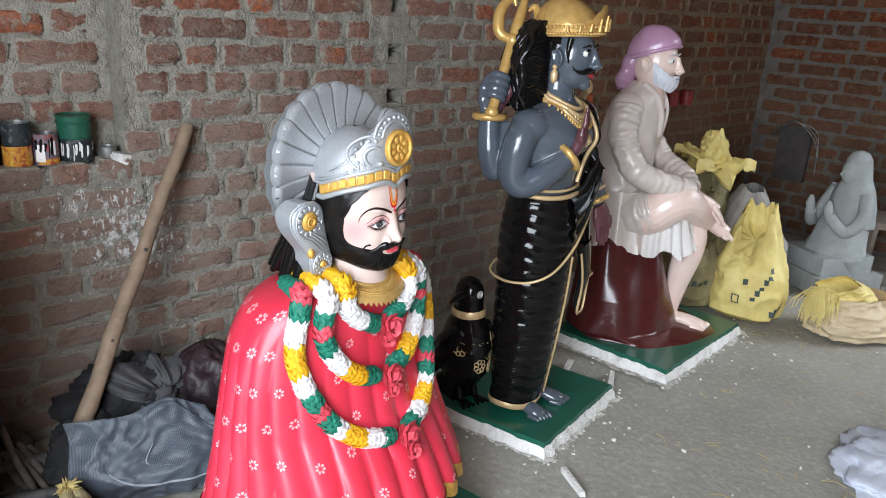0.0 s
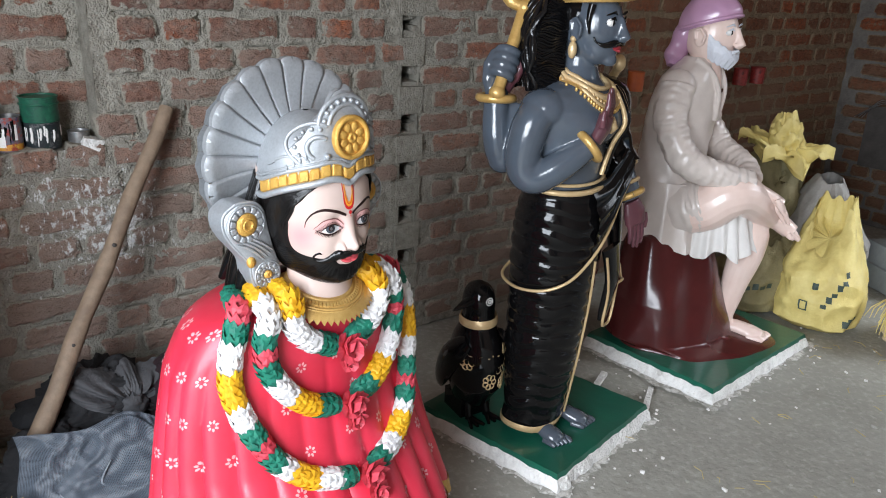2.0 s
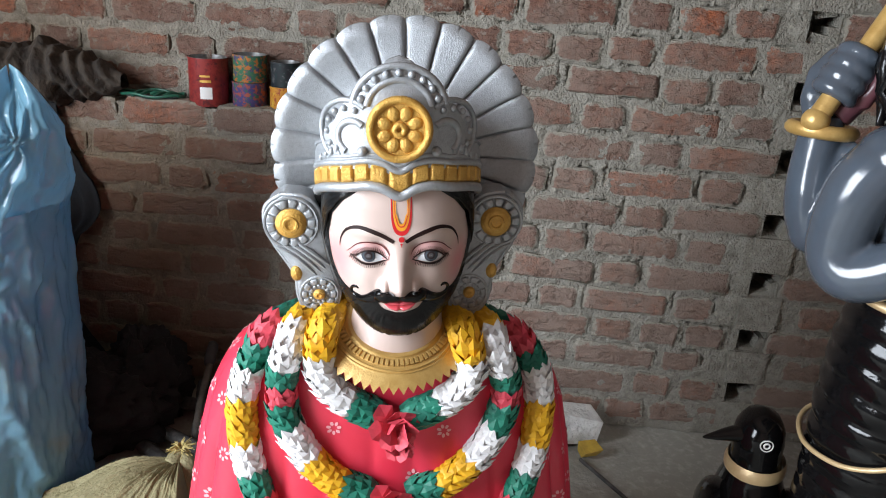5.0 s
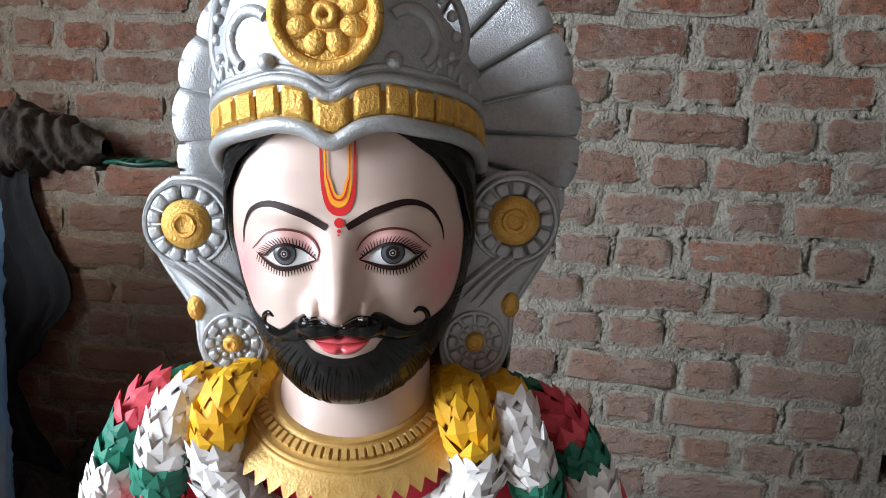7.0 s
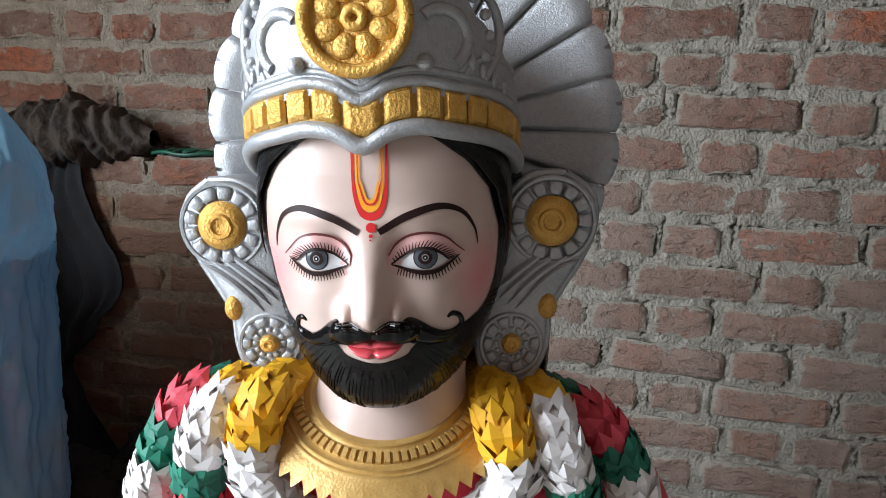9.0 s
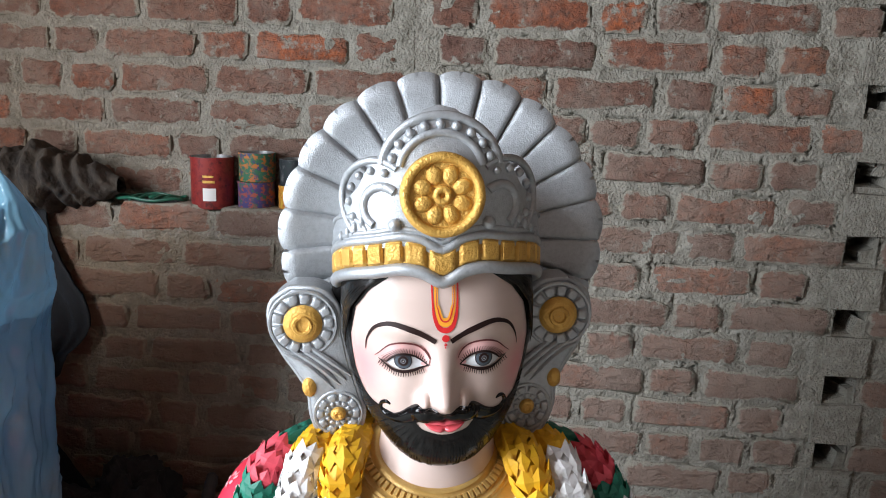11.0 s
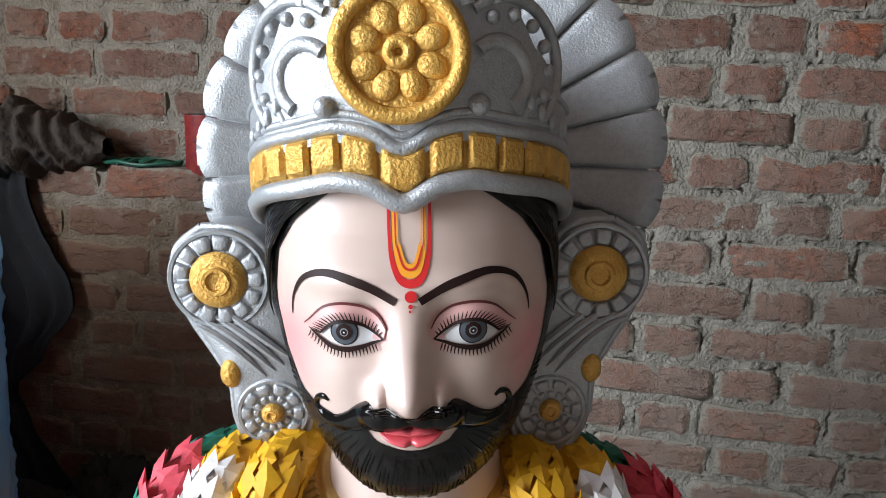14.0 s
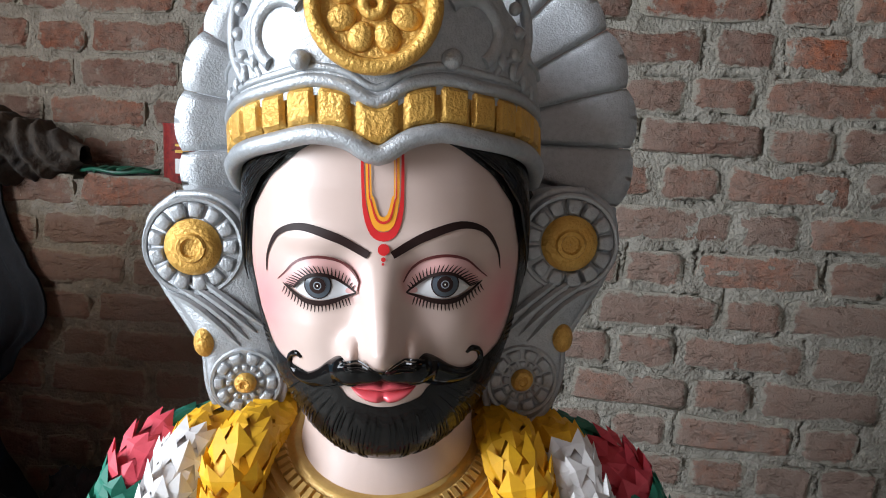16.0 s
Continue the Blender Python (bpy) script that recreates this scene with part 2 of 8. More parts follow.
blush(M_SKIN, (((-0.074, -0.062, 0.853), 0.048), ((0.080, -0.062, 0.853), 0.048), ((-0.016, -0.095, 0.872), 0.018), ((0.022, -0.095, 0.872), 0.018)), (0.72, 0.29, 0.29), 0.95)
M_SILVER = mat("silver_paint", (0.435, 0.455, 0.475), 0.40, 0.5, col2=(0.35, 0.365, 0.38), scale=190, mix=(0.42, 0.72), bump=0.22, bscale=640)
M_PALEGOLD = mat("pale_gold_trim_paint", (0.60, 0.44, 0.24), 0.38, 0.3, col2=(0.52, 0.36, 0.18), scale=40, bump=0.12, bscale=300)
M_GOLD = mat("gold_paint", (0.72, 0.43, 0.105), 0.42, 0.4, col2=(0.58, 0.31, 0.06), scale=70, bump=0.32, bscale=400)
M_COLLAR = mat("dull_gold_collar_paint", (0.60, 0.385, 0.13), 0.42, 0.3, col2=(0.50, 0.30, 0.085), scale=50, bump=0.14, bscale=420)
M_BLACK = mat("black_enamel", (0.0035, 0.0033, 0.0035), 0.10, col2=(0.005, 0.0047, 0.005), scale=30, bump=0.05, bscale=60, spec=0.3)
M_HAIR = mat("black_painted_hair", (0.006, 0.0052, 0.005), 0.27, bump=0.15, bscale=140, spec=0.35)
M_RED = mat("red_gloss_paint", (0.74, 0.040, 0.080), 0.40, col2=(0.66, 0.028, 0.058), scale=6, coat=0.12)
M_FOLD = mat("maroon_line_paint", (0.11, 0.018, 0.018), 0.4)
M_LIPLINE = mat("dark_lip_line_paint", (0.30, 0.03, 0.04), 0.3)
M_LINE = mat("dark_brown_line_paint", (0.020, 0.008, 0.007), 0.55, spec=0.2)
M_WHITE = mat("white_paint", (0.8, 0.78, 0.75), 0.3)
M_EYEWHITE = mat("painted_eye_white", (0.60, 0.60, 0.61), 0.3)
M_DOT = mat("pale_pink_motif_paint", (0.80, 0.38, 0.40), 0.4)
M_LIP = mat("lip_red_paint", (0.68, 0.10, 0.12), 0.25, coat=0.3)
M_LID = mat("rose_lid_paint", (0.62, 0.35, 0.33), 0.35)
M_IRIS = mat("grey_iris_paint", (0.066, 0.080, 0.098), 0.25)
M_RING = mat("pale_grey_ring_paint", (0.26, 0.28, 0.31), 0.25)
M_TRED = mat("vermilion_paint", (0.62, 0.022, 0.025), 0.35)
M_TORANGE = mat("orange_paint", (0.88, 0.36, 0.03), 0.35)
M_GREEN = mat("green_gloss_paint", (0.010, 0.11, 0.068), 0.3, col2=(0.012, 0.085, 0.055), scale=8, bump=0.1, bscale=30, coat=0.3)
M_LIME = mat("chalky_white_edge", (0.80, 0.79, 0.76), 0.95, col2=(0.60, 0.58, 0.55), scale=25, mix=(0.45, 0.7), bump=1.0, bscale=70, col3=(0.38, 0.36, 0.33), scale3=14, mix3=(0.62, 0.72))
M_DUST = mat("lime_dust_on_concrete", (0.36, 0.35, 0.31), 0.95, col2=(0.64, 0.62, 0.58), scale=38, mix=(0.44, 0.58), bump=0.5, bscale=90)
PAPER = {"g": mat("green_paper", (0.010, 0.20, 0.125), 0.6, col2=(0.008, 0.125, 0.085), scale=40),
         "r": mat("red_paper", (0.64, 0.07, 0.10), 0.6, col2=(0.52, 0.04, 0.065), scale=40),
         "w": mat("white_paper", (0.80, 0.79, 0.78), 0.65, col2=(0.68, 0.66, 0.66), scale=40),
         "y": mat("yellow_paper", (0.82, 0.45, 0.012), 0.6, col2=(0.66, 0.33, 0.008), scale=40)}


# ---- mesh tools ----
class Build:
    """Gathers faces for one mesh, with a material for each face."""

    def __init__(self):
        self.v, self.f, self.mi, self.mats = [], [], [], []

    def slot(self, m):
        if m not in self.mats:
            self.mats.append(m)
        return self.mats.index(m)

    def add(self, verts, faces, m):
        n, s = len(self.v), self.slot(m)
        self.v.extend(tuple(p) for p in verts)
        for f in faces:
            self.f.append(tuple(i + n for i in f))
            self.mi.append(s)

    def grid(self, nu, nv, fn, m, wrap=False, flip=False):
        cols = nu if wrap else nu + 1
        vs = [fn(i / nu, j / nv) for j in range(nv + 1) for i in range(cols)]
        fs = []
        for j in range(nv):
            for i in range(nu):
                a, b = j * cols + i, j * cols + (i + 1) % cols
                q = (a, b, b + cols, a + cols)
                fs.append(q[::-1] if flip else q)
        self.add(vs, fs, m)

    def fan(self, ring, m, flip=False):
        self.add(ring, [tuple(range(len(ring)))[::-1] if flip else tuple(range(len(ring)))], m)

    def tube(self, pts, rad, m, seg=10, caps=True, squash=None):
        """A round bar along pts; rad is one number or one a point; squash: (vector, factor) flattens it along a direction."""
        pts = [Vector(p) for p in pts]
        rad = rad if isinstance(rad, (list, tuple)) else [rad] * len(pts)
        vs, prev = [], None
        for i, p in enumerate(pts):
            d = (pts[min(i + 1, len(pts) - 1)] - pts[max(i - 1, 0)]).normalized()
            if prev is None:
                prev = d.orthogonal().normalized()
            side = (prev - d * prev.dot(d)).normalized()
            prev, up = side, d.cross(side)
            for k in range(seg):
                a = 2 * math.pi * k / seg
                o = (side * math.cos(a) + up * math.sin(a)) * rad[i]
                if squash:
                    o -= squash[0] * o.dot(squash[0]) * (1 - squash[1])
                vs.append(p + o)
        n = len(pts)
        fs = [(j * seg + k, j * seg + (k + 1) % seg, (j + 1) * seg + (k + 1) % seg, (j + 1) * seg + k) for j in range(n - 1) for k in range(seg)]
        if caps:
            fs += [tuple(range(seg))[::-1], tuple(range((n - 1) * seg, n * seg))]
        self.add(vs, fs, m)

    def soft_tube(self, pts, rad, m, seg=28, amp=.08, freq=26.0, seed=0.0):
        """A cloth-covered limb: a bar along pts whose surface is drawn into creases."""
        n = len(self.v)
        self.tube(pts, rad, m, seg)
        rad = rad if isinstance(rad, (list, tuple)) else [rad] * len(pts)
        for i, p in enumerate(pts):
            for k in range(seg):
                v = Vector(self.v[n + i * seg + k])
                d = v - Vector(p)
                g = 2 * math.pi * k / seg
                q = Vector((i * freq / len(pts), 1.2 * math.sin(g) + seed, 1.2 * math.cos(g)))
                f = 1 + amp * (1 - 2 * abs(noise.noise(q))) + .5 * amp * (1 - 2 * abs(noise.noise(q * 2.1)))
                self.v[n + i * seg + k] = tuple(Vector(p) + d * f)

    def ball(self, c, r, m, seg=16, rings=10, turn=None):
        """An ellipsoid at c with radii r."""
        r = r if isinstance(r, (tuple, list)) else (r, r, r)
        turn = turn or Matrix.Identity(3)
        c = Vector(c)

        def at(i, j):
            a, b = 2 * math.pi * i, math.pi * (j * 0.998 + 0.001)
            return c + turn @ Vector((r[0] * math.cos(a) * math.sin(b), r[1] * math.sin(a) * math.sin(b), -r[2] * math.cos(b)))

        self.grid(seg, rings, at, m, wrap=True)

    def box(self, c, s, m, turn=None, jit=0.0, seed=0):
        rnd = random.Random(seed)
        turn = turn or Matrix.Identity(3)
        vs = []
        for z in (-1, 1):
            for y in (-1, 1):
                for x in (-1, 1):
                    vs.append(Vector(c) + turn @ Vector((x * s[0] / 2, y * s[1] / 2, z * s[2] / 2)) + Vector([rnd.uniform(-jit, jit) for _ in range(3)]))
        self.add(vs, [(0, 2, 3, 1), (4, 5, 7, 6), (0, 1, 5, 4), (2, 6, 7, 3), (0, 4, 6, 2), (1, 3, 7, 5)], m)

    def slab(self, outline, depth, m, m_side=None):
        """A prism: outline is a ring of points, depth a vector added for the far side."""
        n = len(outline)
        d = Vector(depth)
        a = [Vector(p) for p in outline]
        self.add(a + [p + d for p in a], [tuple(range(n)), tuple(range(n, 2 * n))[::-1]], m)
        self.add(a + [p + d for p in a], [(i, i + n, (i + 1) % n + n, (i + 1) % n) for i in range(n)], m_side or m)

    def mesh(self, name, smooth=40):
        me = bpy.data.meshes.new(name)
        me.from_pydata(self.v, [], self.f)
        for m in self.mats:
            me.materials.append(m)
        me.polygons.foreach_set("material_index", self.mi)
        me.polygons.foreach_set("use_smooth", [smooth > 0] * len(self.f))
        bm = bmesh.new()
        bm.from_mesh(me)
        bmesh.ops.remove_doubles(bm, verts=bm.verts, dist=0.000002)
        bmesh.ops.recalc_face_normals(bm, faces=bm.faces)
        bm.to_mesh(me)
        bm.free()
        if 0 < smooth < 180:
            me.set_sharp_from_angle(angle=radians(smooth))
        return me


def fuse(b, m, voxel, rounds):
    """Melts all closed pieces of one material into one smooth skin, as a sculptor blends clay."""
    k = b.slot(m)
    mine = [f for f, i in zip(b.f, b.mi) if i == k]
    used = sorted({i for f in mine for i in f})
    at = {v: n for n, v in enumerate(used)}
    me = bpy.data.meshes.new("clay")
    me.from_pydata([b.v[v] for v in used], [], [tuple(at[i] for i in f) for f in mine])
    bm = bmesh.new()
    bm.from_mesh(me)
    bmesh.ops.recalc_face_normals(bm, faces=bm.faces)
    bm.to_mesh(me)
    bm.free()
    ob = bpy.data.objects.new("clay", me)
    scene.collection.objects.link(ob)
    r = ob.modifiers.new("remesh", "REMESH")
    r.mode, r.voxel_size = "VOXEL", voxel
    s = ob.modifiers.new("smooth", "SMOOTH")
    s.factor, s.iterations = 0.5, rounds
    out = bpy.data.meshes.new_from_object(ob.evaluated_get(bpy.context.evaluated_depsgraph_get()))
    vs, fs = [tuple(v.co) for v in out.vertices], [tuple(p.vertices) for p in out.polygons]
    bpy.data.objects.remove(ob)
    bpy.data.meshes.remove(me)
    bpy.data.meshes.remove(out)
    keep = [(f, i) for f, i in zip(b.f, b.mi) if i != k]
    b.f, b.mi = [f for f, i in keep], [i for f, i in keep]
    left = sorted({i for f in b.f for i in f})
    at = {v: n for n, v in enumerate(left)}
    b.v = [b.v[v] for v in left]
    b.f = [tuple(at[i] for i in f) for f in b.f]
    b.add(vs, fs, m)


def thing(name, build, m, label, category, group="", kind="", smooth=40):
    ob = new(name, build.mesh(name, smooth) if build else None)
    ob.matrix_world = m
    return tagged(ob, label, category, group, kind)


def part(name, build, parent, label="", smooth=40, m=None):
    ob = new(name, build.mesh(name, smooth))
    ob.parent = parent
    if m is not None:
        ob.matrix_local = m
    return tagged(ob, label)


def smoothed(pts, n):
    """n + 1 points along a smooth curve through pts."""
    pts = [Vector(p) for p in pts]
    out = []
    for k in range(n + 1):
        s = k / n * (len(pts) - 1)
        i = min(int(s), len(pts) - 2)
        t = s - i
        p0, p1, p2, p3 = pts[max(i - 1, 0)], pts[i], pts[i + 1], pts[min(i + 2, len(pts) - 1)]
        out.append(0.5 * (2 * p1 + (p2 - p0) * t + (2 * p0 - 5 * p1 + 4 * p2 - p3) * t * t + (3 * p1 - p0 - 3 * p2 + p3) * t ** 3))
    return out


def bump2(u, z, cu, cz, su, sz):
    return math.exp(-((u - cu) / su) ** 2 - ((z - cz) / sz) ** 2)
# ---- room ----
COURSE, LEDGE_Z, NICHE_X, TOOTH_A, TOOTH_B = 0.082, 0.82, -0.67, 0.306, 0.378
ROW0 = 0.02  # height of the first course's underside


def block(name, lo, hi, m, label, category):
    b = Build()
    b.box([(p + q) / 2 for p, q in zip(lo, hi)], [q - p for p, q in zip(lo, hi)], m)
    return thing(name, b, Matrix.Identity(4), label, category, kind="structure", smooth=0)


def rough_face(b, x0, x1, z0, z1, y, m, step=0.009, amp=0.0066):
    nx, nz = max(1, round((x1 - x0) / step)), max(1, round((z1 - z0) / step))

    def at(i, j):
        x, z = x0 + (x1 - x0) * i, z0 + (z1 - z0) * j
        h = 0.8 * noise.noise(Vector((x * 9, z * 9, y * 50))) + 1.1 * noise.noise(Vector((x * 21, z * 26, 5))) + 0.55 * noise.noise(Vector((x * 75, z * 75, 9)))
        return (x, y - amp * h, z)

    b.grid(nx, nz, at, m)


def tooth_rows():
    return [ROW0 + COURSE * (2 * k + 1) for k in range(0, 12)]


# back wall: a solid core with a mortar face, left bare in the niche over the ledge and in the toothed pockets
core = block("wall_back", (X0 - 0.2, 0.115, 0), (X1 + 0.2, 0.34, ZC), M_MORTAR, "rough red brick wall with smeared cement joints", "wall")
b = Build()
rough_face(b, NICHE_X, TOOTH_A, 0.25, 1.65, 0.0068, M_MORTAR, 0.004)
rough_face(b, NICHE_X, TOOTH_A, 0, 0.25, 0.0068, M_MORTAR, 0.014)
rough_face(b, NICHE_X, TOOTH_A, 1.65, ZC, 0.0068, M_MORTAR, 0.02)
rough_face(b, TOOTH_B, 1.2, 0, 1.65, 0.0068, M_MORTAR, 0.007)
rough_face(b, 1.2, X1, 0, 1.65, 0.0068, M_MORTAR, 0.016)
rough_face(b, TOOTH_B, X1, 1.65, ZC, 0.0068, M_MORTAR, 0.03)
rough_face(b, X0, NICHE_X, 0, LEDGE_Z, 0.0068, M_MORTAR, 0.013)
rough_face(b, X0, NICHE_X, LEDGE_Z, ZC, 0.1068, M_MORTAR, 0.009)
b.grid(60, 8, lambda i, j: (X0 + (NICHE_X - X0) * i, 0.006 + 0.102 * j, LEDGE_Z + 0.003 * noise.noise(Vector((i * 80, j * 8, 3)))), M_MORTAR)
b.grid(8, 60, lambda i, j: (NICHE_X + 0.003 * noise.noise(Vector((i * 8, j * 90, 1))), 0.006 + 0.102 * i, LEDGE_Z + (ZC - LEDGE_Z) * j), M_MORTAR)
rows = tooth_rows()
for k in range(39):
    z = ROW0 + COURSE * k
    if not any(abs(z - r) < 0.01 for r in rows):
        b.box(((TOOTH_A + TOOTH_B) / 2, 0.054, z + COURSE / 2), (TOOTH_B - TOOTH_A + 0.03, 0.106 + 0.006 * (k % 3), COURSE + 0.012), M_MORTAR, jit=0.004, seed=k)
rnd = random.Random(31)
for z in rows:
    # broken mortar left in each pocket: a slanting bed, a lump at one side, a flake hanging from above
    b.box((TOOTH_A + .050, .062, z + .004), (.085, .095, .022 + .010 * rnd.random()), M_MORTAR, Matrix.Rotation(rnd.uniform(-.30, .12), 3, "Y"), .007, rnd.randrange(99))
    b.box((TOOTH_B - .002, .050 + .02 * rnd.random(), z + rnd.choice((.020, .062))), (.036, .085, .045), M_MORTAR, Matrix.Rotation(rnd.uniform(-.6, .6), 3, "Y"), .008, rnd.randrange(99))
    b.box((TOOTH_A + rnd.uniform(.01, .04), .070, z + COURSE - .004), (.050, .080, .020), M_MORTAR, Matrix.Rotation(rnd.uniform(-.4, .4), 3, "Y"), .006, rnd.randrange(99))
for x in (TOOTH_A, TOOTH_B):
    b.grid(4, 60, lambda i, j: (x, 0.006 + 0.109 * i, ZC * j), M_MORTAR)
face = thing("mortar_face", b, Matrix.Identity(4), "", "", smooth=0)
face.parent = core
face.data.polygons.foreach_set("use_smooth", [True] * len(face.data.polygons))
face.data.set_sharp_from_angle(angle=radians(48))

far = block("wall_far", (X1, SIDE_B, 0), (X1 + 0.23, 0.115, ZC), M_DIMMORTAR, "dim brick wall closing the far end of the workshop", "wall")
block("wall_far_end", (X1, Y0, 0), (X1 + 0.23, SIDE_A, ZC), M_PLASTER, "plain earth-plastered wall beside the side doorway", "wall")
block("wall_far_lintel", (X1, SIDE_A, DOOR_H), (X1 + 0.23, SIDE_B, ZC), M_PLASTER, "cement lintel over the open side doorway", "wall")
block("wall_near_side", (X0 - 0.23, DOOR_B, 0), (X0, 0.115, ZC), M_PLASTER, "plain earth-plastered side wall beside the doorway", "wall")
block("wall_near_end", (X0 - 0.23, Y0, 0), (X0, DOOR_A, ZC), M_PLASTER, "plain earth-plastered side wall beside the doorway", "wall")
block("wall_near_lintel", (X0 - 0.23, DOOR_A, DOOR_H), (X0, DOOR_B, ZC), M_PLASTER, "cement lintel over the open doorway", "wall")
block("wall_front", (X0 - 0.23, Y0 - 0.23, 0), (X1 + 0.23, Y0, ZC), M_PLASTER, "plain earth-plastered front wall", "wall")
block("ceiling", (X0 - 0.23, Y0 - 0.23, ZC), (X1 + 0.23, 0.34, ZC + 0.12), M_PLASTER, "dim earth-stained ceiling slab", "ceiling")
b = Build()


def floor_at(i, j):
    x, y = X0 - 0.23 + (X1 - X0 + 0.46) * i, Y0 - 0.23 + (-Y0 + 0.35) * j
    return (x, y, -0.004 + 0.004 * noise.noise(Vector((x * 3, y * 3, 0))))


b.grid(140, 90, floor_at, M_FLOOR)
thing("floor", b, Matrix.Identity(4), "dusty uneven grey concrete floor", "floor", kind="structure")
block("ground", (-60, -60, -0.3), (60, 60, -0.02), M_FLOOR, "bare ground outside the workshop", "ground")
# ---- crowned bust in a red cape ----
HZ = [.746, .750, .758, .770, .785, .80, .82, .845, .875, .905, .93, .96, 1.0]
HA = [.014, .030, .046, .058, .068, .076, .083, .090, .095, .0955, .094, .09, .08]
HD = [.058, .075, .086, .0915, .0940, .0955, .0970, .0985, .099, .1015, .1005, .0955, .083]
UC = 0.002


def head_w(u, z):
    """How far the face stands forward of the ears' plane."""
    a, d = np.interp(z, HZ, HA), np.interp(z, HZ, HD)
    k = min(abs(u - UC) / a, 1.0)
    w = d * (1 - k ** 2.4) ** (1 / 2.4)
    x = u - UC
    bridge = np.interp(z, [.812, .817, .824, .834, .846, .862, .880, .902], [0, .006, .0165, .0190, .0175, .0130, .0072, 0])
    w += bridge * math.exp(-abs(x / np.interp(z, [.82, .84, .86, .89], [.0140, .0134, .0124, .0150])) ** 2.3)
    w += .0085 * bump2(x, z, 0, .8315, .0115, .0110)
    for s in (-1, 1):
        w += .0130 * bump2(x, z, s * .0196, .8290, .0068, .0100)
        w -= .0026 * bump2(x, z, s * .0140, .8340, .0022, .0075)
        w -= .0050 * bump2(x, z, s * .0235, .878, .012, .012)
        w += .0055 * bump2(x, z, s * .038, .872, .020, .012)
        w += .003 * bump2(x, z, s * .036, .899, .024, .007)
        w += .005 * bump2(x, z, s * .046, .838, .022, .019)
    w += .0025 * bump2(x, z, 0, .805, .022, .009)
    return w


def on_face(u, z, off=0.0006):
    return Vector((u, -head_w(u, z) - off, z))


def ring_pt(th, z, off=0.0):
    """A point of the head at th radians from straight ahead."""
    a, d = np.interp(z, HZ, HA), np.interp(z, HZ, HD)
    s, c = math.sin(th), math.cos(th)
    u = UC + math.copysign(abs(s) ** (2 / 2.4), s) * a
    if c > 0:
        return Vector((u + off * s, -head_w(min(max(u, UC - a), UC + a), z) - off * c, z))
    return Vector((u + off * s, .105 * abs(c) ** .83 - off * c, z))


def ribbon(b, pts, wid, m, off=0.0006, n=24):
    """A painted line on the face through (u, z) points; wid: its width along the way."""
    c = smoothed([(p[0], p[1], 0) for p in pts], n)
    wid = [np.interp(k / n, np.linspace(0, 1, len(wid)), wid) for k in range(n + 1)]
    vs = []
    for k, p in enumerate(c):
        d = (c[min(k + 1, n)] - c[max(k - 1, 0)]).normalized()
        o = Vector((-d.y, d.x, 0)) * wid[k] / 2
        for q in (p + o, p, p - o):
            vs.append(on_face(q.x, q.y, off))
    b.add(vs, [(3 * k + i, 3 * k + i + 1, 3 * k + i + 4, 3 * k + i + 3) for k in range(n) for i in (0, 1)], m)


def face_disc(b, u, z, r, m, off, seg=24, r_in=0.0, zs=1.0):
    ring = [(math.cos(2 * math.pi * k / seg), math.sin(2 * math.pi * k / seg)) for k in range(seg)]
    vs = [on_face(u + r * x, z + zs * r * y, off) for x, y in ring]
    if r_in:
        vs += [on_face(u + r_in * x, z + zs * r_in * y, off) for x, y in ring]
        fs = [(k, (k + 1) % seg, (k + 1) % seg + seg, k + seg) for k in range(seg)]
    else:
        vs.append(on_face(u, z, off))
        fs = [(k, (k + 1) % seg, seg) for k in range(seg)]
    b.add(vs, fs, m)


LID_TOP = ((16, -2.6), (11.5, 2.2), (5, 6.2), (-3, 6.8), (-11, 4.4), (-18, .2), (-24, -4.0))
LID_LOW = ((16, -2.8), (11.5, -6.4), (5, -8.8), (-2.5, -9.2), (-10, -8.0), (-17, -6.0), (-24, -4.2))
LINER = ((24, -.6), (17, -5.6), (9, -10.2), (0, -11.4), (-9, -9.8), (-17, -7.0), (-23.5, -4.4))
LID_FOLD = ((27.5, 1.2), (23, 5.4), (13.5, 14.2), (1, 17.6), (-12, 15.6), (-21, 9.6), (-25.6, 2.4))


